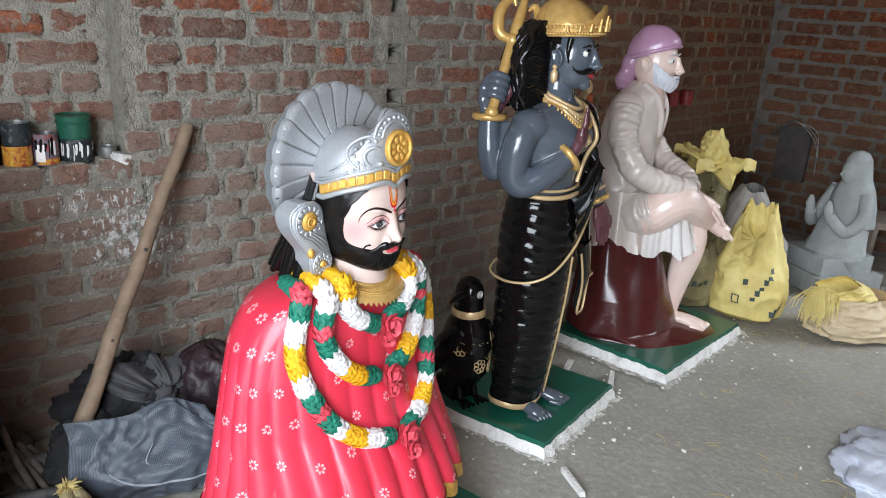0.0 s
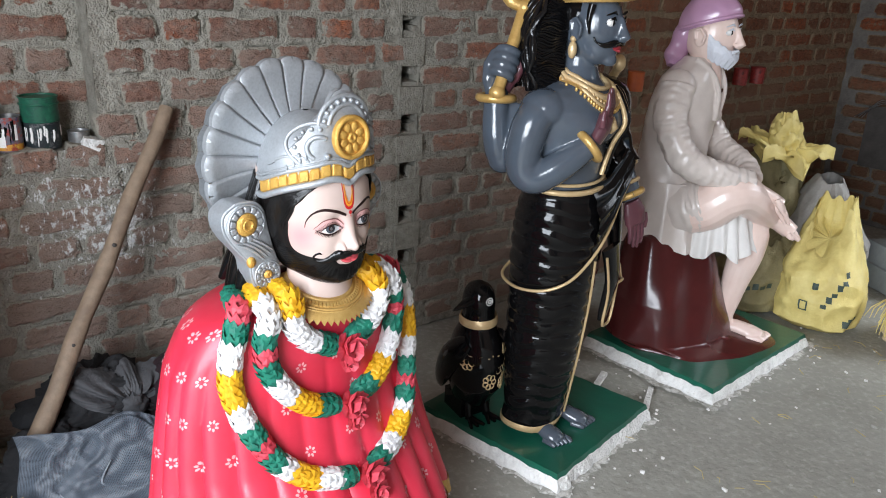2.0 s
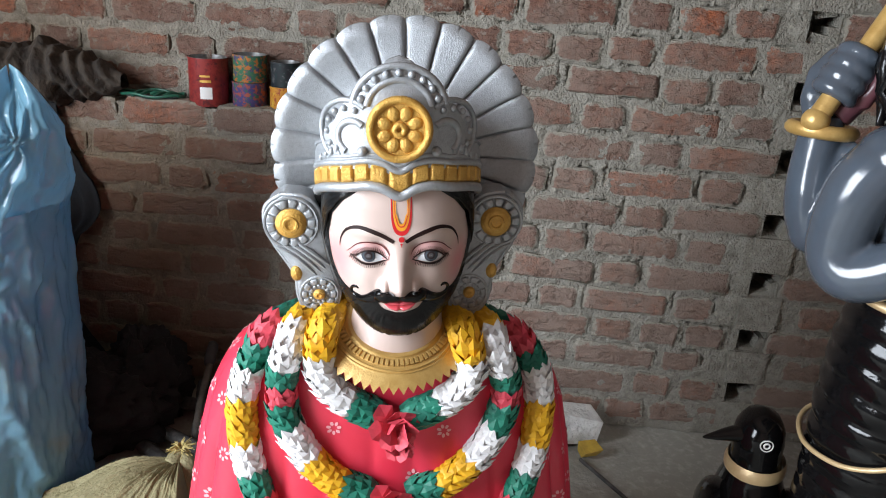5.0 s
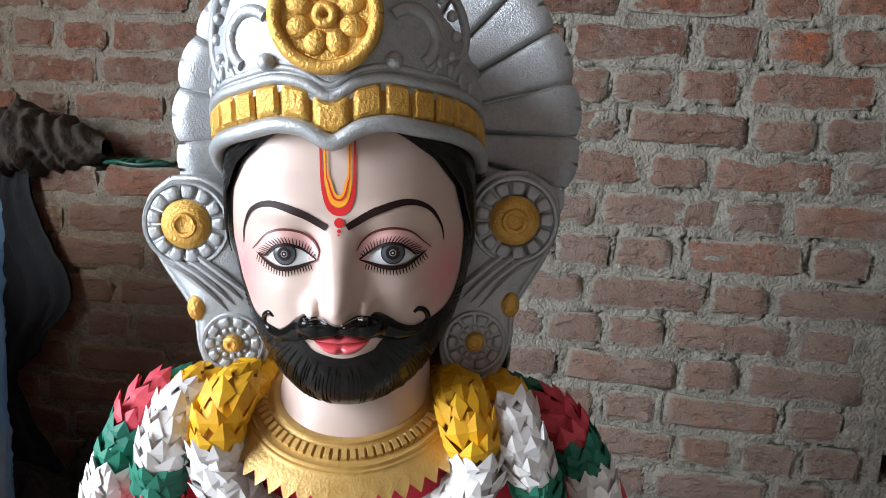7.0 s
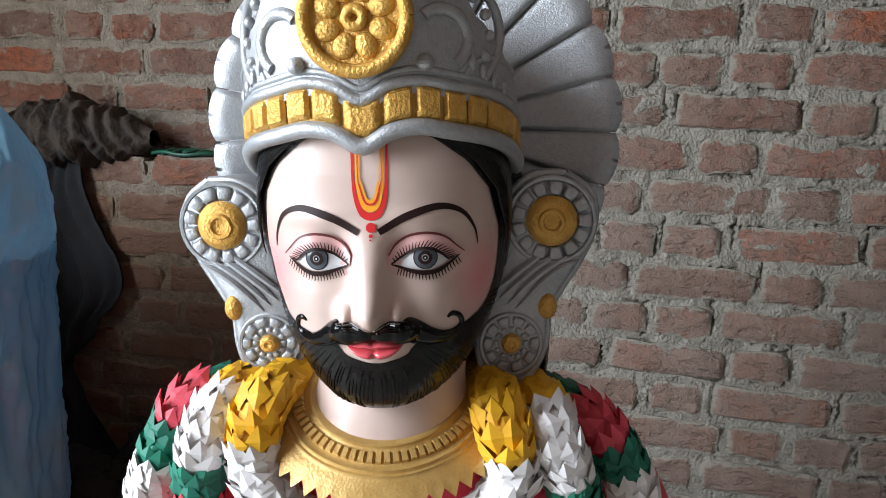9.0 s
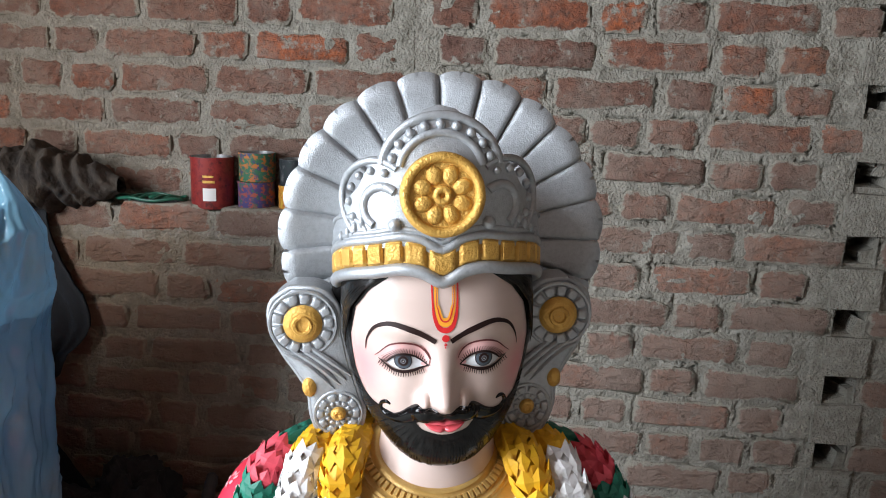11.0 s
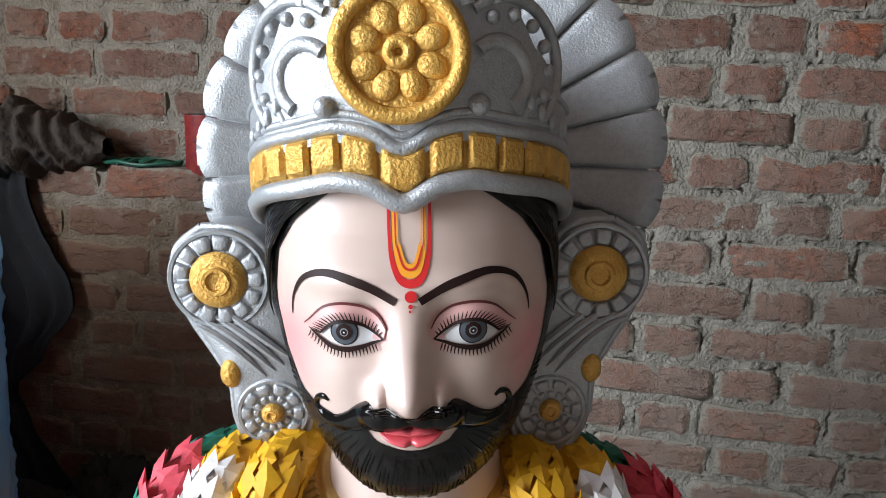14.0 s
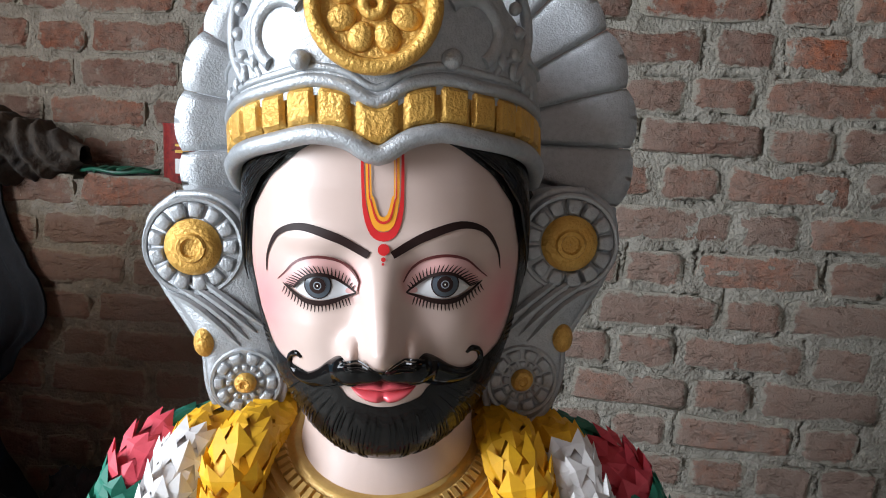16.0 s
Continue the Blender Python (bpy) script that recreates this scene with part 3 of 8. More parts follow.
def eye(b, s):
    cu, cz, k = UC + s * .0385, .8712, .00098

    def curve(pts, n):
        return [(cu + s * p.x * k, cz + p.y * k) for p in smoothed([(x, z, 0) for x, z in pts], n)]

    top, low, fold = curve(LID_TOP, 24), curve(LID_LOW, 24), curve(LID_FOLD, 24)

    def between(p, q, off, m, n=5):
        b.grid(24, n, lambda i, j: on_face(p[round(i * 24)][0] * (1 - j) + q[round(i * 24)][0] * j, p[round(i * 24)][1] * (1 - j) + q[round(i * 24)][1] * j, off), m)

    between(low, top, .0005, M_EYEWHITE)
    for q in range(4):
        face_disc(b, cu - s * (.0214 - .0010 * q), cz - .0042 + .0003 * q, .0008 + .0003 * q, M_LID, .0007, 10)
    iu, iz = cu, cz
    for r, r_in, m, off in ((.0086, 0, M_LINE, .0008), (.0078, .0050, M_IRIS, .0010), (.0050, 0, M_LINE, .0012), (.0025, .0019, M_RING, .0014), (.0005, 0, M_WHITE, .0015)):
        face_disc(b, iu, iz, r, m, off, r_in=r_in)
    between(top, fold, .0018, M_LID)
    ribbon(b, top, [.0010, .0019, .0021, .0016, .0012], M_LINE, .0024, 30)
    ribbon(b, curve(LINER, 24), [.0006, .0020, .0032, .0036, .0030, .0020, .0008], M_LINE, .0016, 30)
    ribbon(b, curve(LID_FOLD, 24), [.0005, .0010, .0017, .0019, .0015, .0006], M_FOLD, .0022, 36)
    for q in range(26):
        t = q / 25
        a, c = top[round(t * 22)], fold[round(t * 22)]
        d = .50 if 2 < q < 24 else .36
        lean = s * .0018 * (1 - 2 * t) + s * .0008
        ribbon(b, [a, (a[0] + (c[0] - a[0]) * d * .6, a[1] + (c[1] - a[1]) * d * .5), (a[0] + (c[0] - a[0]) * d + lean, a[1] + (c[1] - a[1]) * d)], [.0008, .0008, .0003], M_LINE, .0026, 4)
    for q in range(24):
        a = curve(LINER, 24)[round(1 + q / 23 * 20)]
        a = (a[0], a[1] - .0012)
        t = q / 23
        ribbon(b, [a, (a[0] + s * .0008 * (1 - 2 * t), a[1] - .0026), (a[0] + s * .0024 * (1 - 1.6 * t), a[1] - .0045)], [.0010, .0008, .0003], M_LINE, .0020, 3)


def brow(b, s):
    ribbon(b, [(UC + s * u, z) for u, z in ((.0072, .8900), (.0125, .8930), (.0275, .9010), (.0485, .9065), (.064, .9015), (.0725, .888), (.0745, .8755))], [.0046, .0052, .0056, .0046, .0032, .0016, .0005], M_LINE, .0008, 30)


def head(b):
    n = 96

    def at(i, j):
        z = HZ[0] + (.962 - HZ[0]) * j
        return ring_pt(2 * math.pi * i - math.pi, z)

    b.grid(n * 4, 170, at, M_SKIN, wrap=True)
    b.fan([ring_pt(2 * math.pi * k / 40, HZ[0]) for k in range(40)], M_HAIR)
    # nostril shade lines, lips
    def lip(i, j, up):
        x = 2 * i - 1
        line = .8050 + .0028 * x * x
        if up:
            z = line + j * (.0084 * (1 - abs(x) ** 1.7) - .0026 * math.exp(-(x / .16) ** 2))
        else:
            z = line - j * (.0098 * (1 - abs(x) ** 2.6) - .0012 * math.exp(-(x / .12) ** 2))
        swell = .0085 * math.sin(math.pi * min(1, j * .95 + .05)) * (1 - x ** 4) * (1 - .4 * (not up) * math.exp(-(x / .10) ** 2))
        return on_face(UC + x * .0212, z, .0012 + swell)

    for up in (True, False):
        b.grid(28, 8, lambda i, j: lip(i, j, up), M_LIP)
    b.grid(24, 4, lambda i, j: on_face(UC + (2 * i - 1) * .0255, .8075 - .0150 * (1 - abs(2 * i - 1) ** 2.4) * (1 - j) + j * .006 * (1 - abs(2 * i - 1) ** 2.4), .0009), M_SKIN)
    ribbon(b, [(UC - .0205, .8074), (UC - .008, .8050), (UC, .8054), (UC + .008, .8050), (UC + .0205, .8074)], [.0006, .0011, .0009, .0011, .0006], M_LIPLINE, .0030)
    for s in (-1, 1):
        eye(b, s)
        brow(b, s)
        # sideburn and beard, from the sideburn down to the middle of the chin
        inner = smoothed([(.0915, .945, 0), (.0895, .90, 0), (.0885, .865, 0), (.084, .838, 0), (.075, .822, 0), (.056, .814, 0), (.034, .809, 0), (.0270, .8045, 0), (.022, .7985, 0), (.012, .7945, 0), (0, .7932, 0)], 60)

        def beard(i, j, cut=inner, s=s):
            p = cut[round(i * 60)]
            a = np.interp(p.y, HZ, HA)
            th0 = math.asin(max(0, min(1, p.x / a)) ** 1.2)
            th1 = np.interp(i, [0, .25, .5, .75, 1], [1.75, 1.75, 1.7, .95, 0])
            z1 = np.interp(i, [0, .25, .5, .75, 1], [.945, .87, .775, .747, .747])
            th, z = th0 + (th1 - th0) * j, p.y + (z1 - p.y) * j
            return ring_pt(s * th, z, .0006 + .0036 * min(1, 3 * j))

        b.grid(60, 12, beard, M_HAIR, flip=s > 0)
        for k in range(150):
            i0 = random.Random(k).uniform(.30, 1)
            j0 = random.Random(k + 99).uniform(.10, .7)
            b.tube([beard(round(i0 * 60) / 60, min(1, j0 + d)) + Vector((0, -.0006, 0)) for d in (0, .10, .2, .3)], [.0002, .0007, .0007, .0002], M_BLACK, 4)
        # hair at the temple
        hz = [.84, .88, .915, .936, .950, .959, .970]
        hu = [.0888, .0900, .0825, .0680, .0500, .0350, .0]

        def temple(i, j, s=s):
            z = .84 + (.970 - .84) * i
            a = np.interp(z, HZ, HA)
            th0 = math.asin(min(1, np.interp(z, hz, hu) / a) ** 1.2)
            th = th0 + (1.9 - th0) * j
            return ring_pt(s * th, min(z, .957 - .030 * (min(th, 1.6) / 1.5) ** 2.6), .0008 + .005 * min(1, 4 * j))

        b.grid(40, 14, temple, M_HAIR, flip=s < 0)
        for k in range(8):
            z0 = .862 + .008 * k
            pts = []
            for q in range(9):
                z = min(z0 + .0105 * q, .956)
                th = math.asin(min(1, np.interp(z, hz, hu) / np.interp(z, HZ, HA)) ** 1.2) + .05 + .045 * k * (1 - q / 14)
                pts.append(ring_pt(s * th, min(z, .955 - .030 * (min(th, 1.6) / 1.5) ** 2.6), .0052))
            b.tube(pts, [.0003 + .0012 * math.sin(math.pi * q / 8) for q in range(9)], M_HAIR, 6)
        # moustache, with a curled tip
        line = ((-.0015, .8172, .0036), (.0075, .8196, .0082), (.018, .8203, .0108), (.028, .8163, .0094), (.038, .8112, .0070), (.048, .8086, .0046), (.0565, .8100, .0033), (.0612, .8163, .0025), (.0597, .8228, .0022), (.0550, .8255, .0020), (.0520, .8232, .0010))
        pts = smoothed([(UC + s * u, 0, z + .02 * s * u) for u, z, r in line], 50)
        rad = [p.x for p in smoothed([(r, 0, 0) for u, z, r in line], 50)]
        b.tube([on_face(p.x, p.z, .0005) for p in pts], rad, M_BLACK, 12, squash=(Vector((0, 1, 0)), .6))
        for q in range(9):
            f = [p + Vector((0, 0, (q - 4) / 4 * r * .85)) for p, r in zip(pts[1:32], rad[1:32])]
            b.tube([on_face(p.x, p.z, r * .6 * (.25 + .65 * (1 - ((q - 4) / 4.6) ** 2) ** .5) + .0010) for p, r in zip(f, rad[1:32])], [.0003 + .0006 * math.sin(math.pi * k / 30) for k in range(31)], M_BLACK, 5)
    # forehead mark: nested U-shaped bands
    for u0, wd, m, zb, off in ((.0116, .0036, M_TRED, .9010, .0007), (.0090, .0031, M_TORANGE, .9064, .0009), (.0081, .0010, M_TRED, .9094, .0013), (.0070, .0018, M_TORANGE, .9114, .0011)):
        half = [(u0 * 1.05, .962), (u0, .928), (u0 * .86, zb + .0125), (u0 * .50, zb + .0026)]
        ribbon(b, [(UC + .002 - u, z) for u, z in half] + [(UC + .002, zb)] + [(UC + .002 + u, z) for u, z in half[::-1]], [wd * k for k in (.40, .52, .85, 1.3, 1.5, 1.3, .85, .52, .40)], m, off, 96)
    face_disc(b, UC + .002, .8935, .0035, M_TRED, .0009)
    face_disc(b, UC + .0018, .8878, .0014, M_TRED, .0009, 12)
    face_disc(b, UC + .0015, .8851, .0008, M_TRED, .0009, 10)
    # neck
    nz, nr = [.68, .70, .72, .75, .78], [.080, .074, .068, .062, .062]
    b.grid(48, 12, lambda i, j: (UC + np.interp(.68 + .1 * j, nz, nr) * math.sin(2 * math.pi * i), -.005 - np.interp(.68 + .1 * j, nz, nr) * .93 * math.cos(2 * math.pi * i), .68 + .1 * j), M_SKIN, wrap=True)
    # long hair down the back
    for k in range(26):
        th = math.pi * (.56 + .88 * k / 25)
        r0, r1 = .092, .176 + .012 * math.sin(k * 2.3)
        pts = [(UC + (r0 + (r1 - r0) * q / 6) * math.sin(th) * (.95 - .22 * q / 6), .02 - (r0 + (r1 - r0) * q / 6) * math.cos(th) * (.8 + .075 * q),   .945 - .24 * q / 6 + .004 * math.sin(k + q)) for q in range(7)]
        b.tube(pts, [.012, .016, .018, .018, .017, .015, .008], M_HAIR, 8)


def crown_pt(th, z, off=0.0):
    """A point of the crown's wall, which leans out a little towards its top."""
    a = .0985 - .10 * max(0, z - 1.0)
    d = .1015 + .02 * (z - .95) - .5 * max(0, z - 1.06) ** 1.2
    s, c = math.sin(th), math.cos(th)
    return Vector((UC + (a + off) * math.copysign(abs(s) ** .87, s), -(d + off) * math.copysign(abs(c) ** .87, c) if c > 0 else (.10 + off) * abs(c), z))


def crown_th(u, z):
    return math.copysign(math.asin(min(1, (abs(u - UC) / (.0985 - .10 * max(0, z - 1.0))) ** (1 / .87))), u - UC)


def crown(b):
    top_u = [0, .016, .030, .036, .045, .058, .066, .0735, .079, .0885, .094, .0975]
    top_z = [1.109, 1.105, 1.092, 1.077, 1.073, 1.066, 1.054, 1.036, 1.030, 1.012, .995, .985]

    def dip(u):
        return -.010 * math.exp(-(u / .012) ** 2) + .003 * math.exp(-((abs(u) - .036) / .016) ** 2)

    def base(th, u):
        return .961 - .030 * (abs(th) / 1.5) ** 2.6 if abs(th) < 1.6 else .926

    def plaque(i, j, off=.007):
        th = (2 * i - 1) * 1.45
        u = crown_pt(th, .98).x - UC
        z0, z1 = base(th, u) + .02 + dip(u), float(np.interp(abs(u), top_u, top_z))
        z = z0 + (z1 - z0) * j
        return crown_pt(th, z, off - .004 * (j > .97))

    b.grid(120, 26, plaque, M_SILVER)
    b.grid(120, 2, lambda i, j: plaque(i, 1, .003 - .012 * j), M_SILVER)
    # dome behind the plaque, back to the fan
    b.grid(64, 20, lambda i, j: Vector((UC + .0945 * math.sin(2 * math.pi * i) * math.cos(j * 1.52), .008 - .098 * math.cos(2 * math.pi * i) * math.cos(j * 1.52), .935 + .03 * (1 - math.cos(2 * math.pi * i)) * 0 + .125 * math.sin(j * 1.52))), M_SILVER, wrap=True)
    # rim under and over the gold band
    for lift, rad, m in ((-.002, .0062, M_SILVER), (.0285, .0042, M_SILVER), (.036, .0026, M_SILVER)):
        pts = []
        for k in range(121):
            th = (2 * k / 120 - 1) * 1.75
            u = crown_pt(th, .95).x - UC
            pts.append(crown_pt(th, base(th, u) + lift + dip(u), .006))
        b.tube(pts, rad, m, 8)
    # gold band of separate squares
    count = 17
    for k in range(count):
        a0, a1 = (2 * k / count - 1) * 1.62, (2 * (k + 1) / count - 1) * 1.62
        g = (a1 - a0) * .05

        def square(i, j, a0=a0, a1=a1, g=g):
            th = a0 + g + (a1 - a0 - 2 * g) * i
            u = crown_pt(th, .95).x - UC
            e = min(i, 1 - i, j, 1 - j)
            return crown_pt(th, base(th, u) + .0045 + .0205 * j + dip(u), .0065 + .0030 * min(1, e * 9))

        b.grid(8, 8, square, M_GOLD)
    b.grid(80, 2, lambda i, j: crown_pt((2 * i - 1) * 1.7, base((2 * i - 1) * 1.7, 0) + .003 + .024 * j + dip(crown_pt((2 * i - 1) * 1.7, .95).x - UC), .0055), M_GOLD)

    def on_crown(u, z, off=.008):
        return crown_pt(crown_th(u + UC, z), z, off)

    def arch(cu, cz, r, rad, a0, a1, n=24, zs=1.0):
        b.tube([on_crown(cu + r * math.cos(radians(a0 + (a1 - a0) * k / n)), cz + zs * r * math.sin(radians(a0 + (a1 - a0) * k / n)), .0065) for k in range(n + 1)], rad, M_SILVER, 8)

    def beads(cu, cz, r, a0, a1, n, size, zs=1.0):
        for k in range(n):
            a = radians(a0 + (a1 - a0) * k / (n - 1))
            b.ball(on_crown(cu + r * math.cos(a), cz + zs * r * math.sin(a), .0075), size, M_SILVER, 9, 6)

    # raised arches and beads
    arch(0, 1.050, .050, .0045, 8, 172)
    beads(0, 1.050, .0425, 18, 162, 9, .0047)
    arch(0, 1.050, .0350, .0042, 10, 170)
    for s in (-1, 1):
        def side(a):
            return a if s > 0 else 180 - a
        arch(s * .055, 1.022, .031, .0036, side(-50), side(125), zs=1.25)
        beads(s * .055, 1.022, .0235, side(-30), side(110), 6, .0042, zs=1.25)
        arch(s * .050, 1.018, .016, .0046, side(-60), side(130), zs=1.2)
        b.ball(on_crown(s * .0395, 1.003, .009), .0062, M_SILVER, 12, 8)
        for k in range(4):
            b.ball(on_crown(s * (.068 + .0065 * k), 1.003 - .006 * k, .0075), (.003, .003, .0055), M_SILVER, 8, 6)
        arch(s * .080, .990, .016, .0024, side(20), side(165), zs=1.0)
    # round medallion
    mc = on_crown(0, 1.031, .009)
    nrm = Vector((0, -1, .05)).normalized()
    e1 = Vector((1, 0, 0))
    e2 = nrm.cross(e1) * -1
    b.grid(48, 8, lambda i, j: mc + (e1 * math.cos(2 * math.pi * i) + e2 * math.sin(2 * math.pi * i)) * (.0375 - .0375 * max(0, j - .25) / .75 * .999) + nrm * (.007 * min(1, j * 4) - .0025 * max(0, j - .5)), M_GOLD, wrap=True)
    for r, rad in ((.0335, .0048), (.0055, .0035)):
        b.tube([mc + nrm * .0075 + (e1 * math.cos(2 * math.pi * k / 40) + e2 * math.sin(2 * math.pi * k / 40)) * r for k in range(41)], rad, M_GOLD, 8, False)
    for k in range(8):
        a = 2 * math.pi * (k + .5) / 8
        rad_v, tan_v = e1 * math.cos(a) + e2 * math.sin(a), -e1 * math.sin(a) + e2 * math.cos(a)
        turn = Matrix((rad_v, tan_v, nrm)).transposed()
        b.ball(mc + nrm * .007 + rad_v * .0190, (.0088, .0074, .0034), M_GOLD, 14, 8, turn)
    # fan of ribs behind the head
    fc, n = Vector((UC + .013, .095, .955)), 16
    for k in range(n):
        a0, a1 = radians(-124 + 248 * k / n), radians(-124 + 248 * (k + 1) / n)

        def petal(i, j, a0=a0, a1=a1, back=0.0):
            x = 2 * i - 1
            a = (a0 + a1) / 2 + (a1 - a0) / 2 * x * .985
            rr = .035 + (.187 * (1 - .03 * abs(x) ** 2.6) - .035) * j
            hgt = (.0042 + .0022 * x) * (1 - abs(x) ** 10) * min(1, (1 - j) * 12) ** .5 + .004 * min(1, (1 - j) * 14)
            return fc + Vector((rr * math.sin(a), (.012 if back else -hgt - .03 * (1 - j) ** 2 - .022 * j * j * abs(math.sin(a)) ** 1.5), rr * math.cos(a)))

        b.grid(16, 18, petal, M_SILVER)
        b.grid(10, 2, lambda i, j, p=petal: p(i, 1) + Vector((0, .012 * j, 0)), M_SILVER)
        b.grid(2, 2, lambda i, j, p=petal: p(i, j, back=1), M_SILVER)


def ear_piece(b, s):
    """Silver ornament over the ear: two rosettes on a tapering plate."""
    EU, EY = UC - .005, .011
    ring = smoothed([(.150, 0, .9165), (.172, 0, .899), (.1745, 0, .872), (.164, 0, .846), (.147, 0, .820), (.136, 0, .800), (.1335, 0, .772), (.123, 0, .748), (.104, 0, .7385), (.084, 0, .748), (.077, 0, .772), (.083, 0, .80), (.091, 0, .83), (.097, 0, .865), (.102, 0, .897), (.122, 0, .915), (.150, 0, .9165)], 72)[:-1]
    c = Vector((.122, 0, .83))

    def at(i, j):
        p = ring[round(i * 72) % 72]
        d = (p - c)
        f = [1.0, 1.0, .985, .95, .8, .5, .02][round(j * 6)]
        dep = [.045, .004, -.003, -.006, -.007, -.0075, -.0075][round(j * 6)]
        q = c + d * f
        return Vector((EU + s * q.x, EY + dep + .25 * max(0, q.x - .13), q.z))

    b.grid(72, 6, at, M_SILVER, wrap=True, flip=s < 0)

    def pad(cu, cz, a, r0, r1, half, y, high):
        """One raised petal between two radii, flat on top with rounded shoulders."""
        def at(i, j):
            x, t = 2 * i - 1, 2 * j - 1
            e = (1 - abs(x) ** 5) ** .5 * (1 - abs(t) ** 5) ** .5
            rr = (r0 + r1) / 2 + (r1 - r0) / 2 * t * (1 - .10 * x * x)
            g = a + half * x * (1 - .12 * (t > 0) * t * t)
            return (EU + s * cu + rr * math.cos(g), y - high * e, cz + rr * math.sin(g))

        b.grid(8, 8, at, M_SILVER)

    def rosette(cu, cz, r, core, n, y):
        for k in range(n):
            pad(cu, cz, 2 * math.pi * k / n, r * .60, r * .95, math.pi / n * .88, y + .0014, .0040)
        b.tube([(EU + s * cu + r * math.cos(2 * math.pi * k / 36), y + .001, cz + r * math.sin(2 * math.pi * k / 36)) for k in range(37)], .0022, M_SILVER, 6, False)
        b.grid(32, 6, lambda i, j: (EU + s * cu + core * (1 - j * .99) * math.cos(2 * math.pi * i), y - .0005 - .0055 * math.sin(min(1, j * 3) * 1.57) + .002 * max(0, j - .55), cz + core * (1 - j * .99) * math.sin(2 * math.pi * i)), M_GOLD, wrap=True)
        b.tube([(EU + s * cu + core * .42 * math.cos(2 * math.pi * k / 24), y - .0055, cz + core * .42 * math.sin(2 * math.pi * k / 24)) for k in range(25)], core * .13, M_GOLD, 6, False)

    b.tube([(EU + s * p.x, EY - .002 + .25 * max(0, p.x - .13), p.z) for p in ring + ring[:1]], .0034, M_SILVER, 8, False)
    rosette(.1380, .8790, .0352, .0210, 13, EY - .008)
    rosette(.1045, .7745, .0255, .0085, 10, EY - .008)
    for k in range(12):
        a = 2 * math.pi * k / 12
        pad(.1045, .7745, a, .0098, .0150, math.pi / 12 * .85, EY - .0065, .0030)
    b.ball((EU + s * .1345, EY - .004, .806), (.0085, .008, .0115), M_GOLD, 14, 10)
    for k in range(4):
        o = .008 * k
        b.tube(smoothed([(EU + s * (.160 - o), EY - .007, .846 + .4 * o), (EU + s * (.136 - o), EY - .0095, .833 + .2 * o), (EU + s * (.108 - .8 * o), EY - .0075, .804 + .6 * o)], 12), [.001 + .0022 * math.sin(math.pi * q / 12) for q in range(13)], M_SILVER, 6)


BZ = [.12, .2, .3, .4, .5, .58, .625, .66, .685, .703, .716, .724, .728]
BA = [.362, .34, .318, .305, .290, .274, .256, .236, .21, .165, .112, .075, .05]
BB = [.30, .30, .245, .175, .143, .131, .128, .124, .112, .085, .060, .045, .03]
BC = [-.07, -.07, -.07, -.07, -.07, -.07, -.066, -.06, -.048, -.032, -.012, -.004, 0]
BACK = [.27, .255, .24, .225, .21, .20, .19, .18, .165, .135, .10, .07, .05]


def cape_pt(th, z, off=0.0, pleats=True):
    a, f, c, r = (float(np.interp(z, BZ, t)) for t in (BA, BB, BC, BACK))
    s, k = math.sin(th), math.cos(th)
    amp = float(np.interp(z, [.12, .35, .50, .64], [.085, .062, .040, 0])) * (1 if abs(th) < 1.5 else max(.25, 1 - (abs(th) - 1.5))) if pleats else 0
    lobe = abs(math.cos(th * 13 + .6 * math.sin(3 * th) + .25 * math.sin(z * 9 + 2 * th))) ** .62
    sc = 1 + amp * (lobe - .6)
    return Vector((UC + (a * sc + off) * s, -c - ((f if k > 0 else r) * sc + off) * k, z))


def hem_z(th):
    return .135 + .035 * math.exp(-((abs(th) - .6) / .9) ** 2) - .016 * abs(math.cos(th * 13 + .6 * math.sin(3 * th) + .25 * math.sin(.15 * 9 + 2 * th)))


def cape_front(u, z, off=0.0):
    """The cape's front surface over a given u and height."""
    a = float(np.interp(z, BZ, BA))
    return cape_pt(math.asin(max(-1, min(1, (u - UC) / a))), z, off, False)


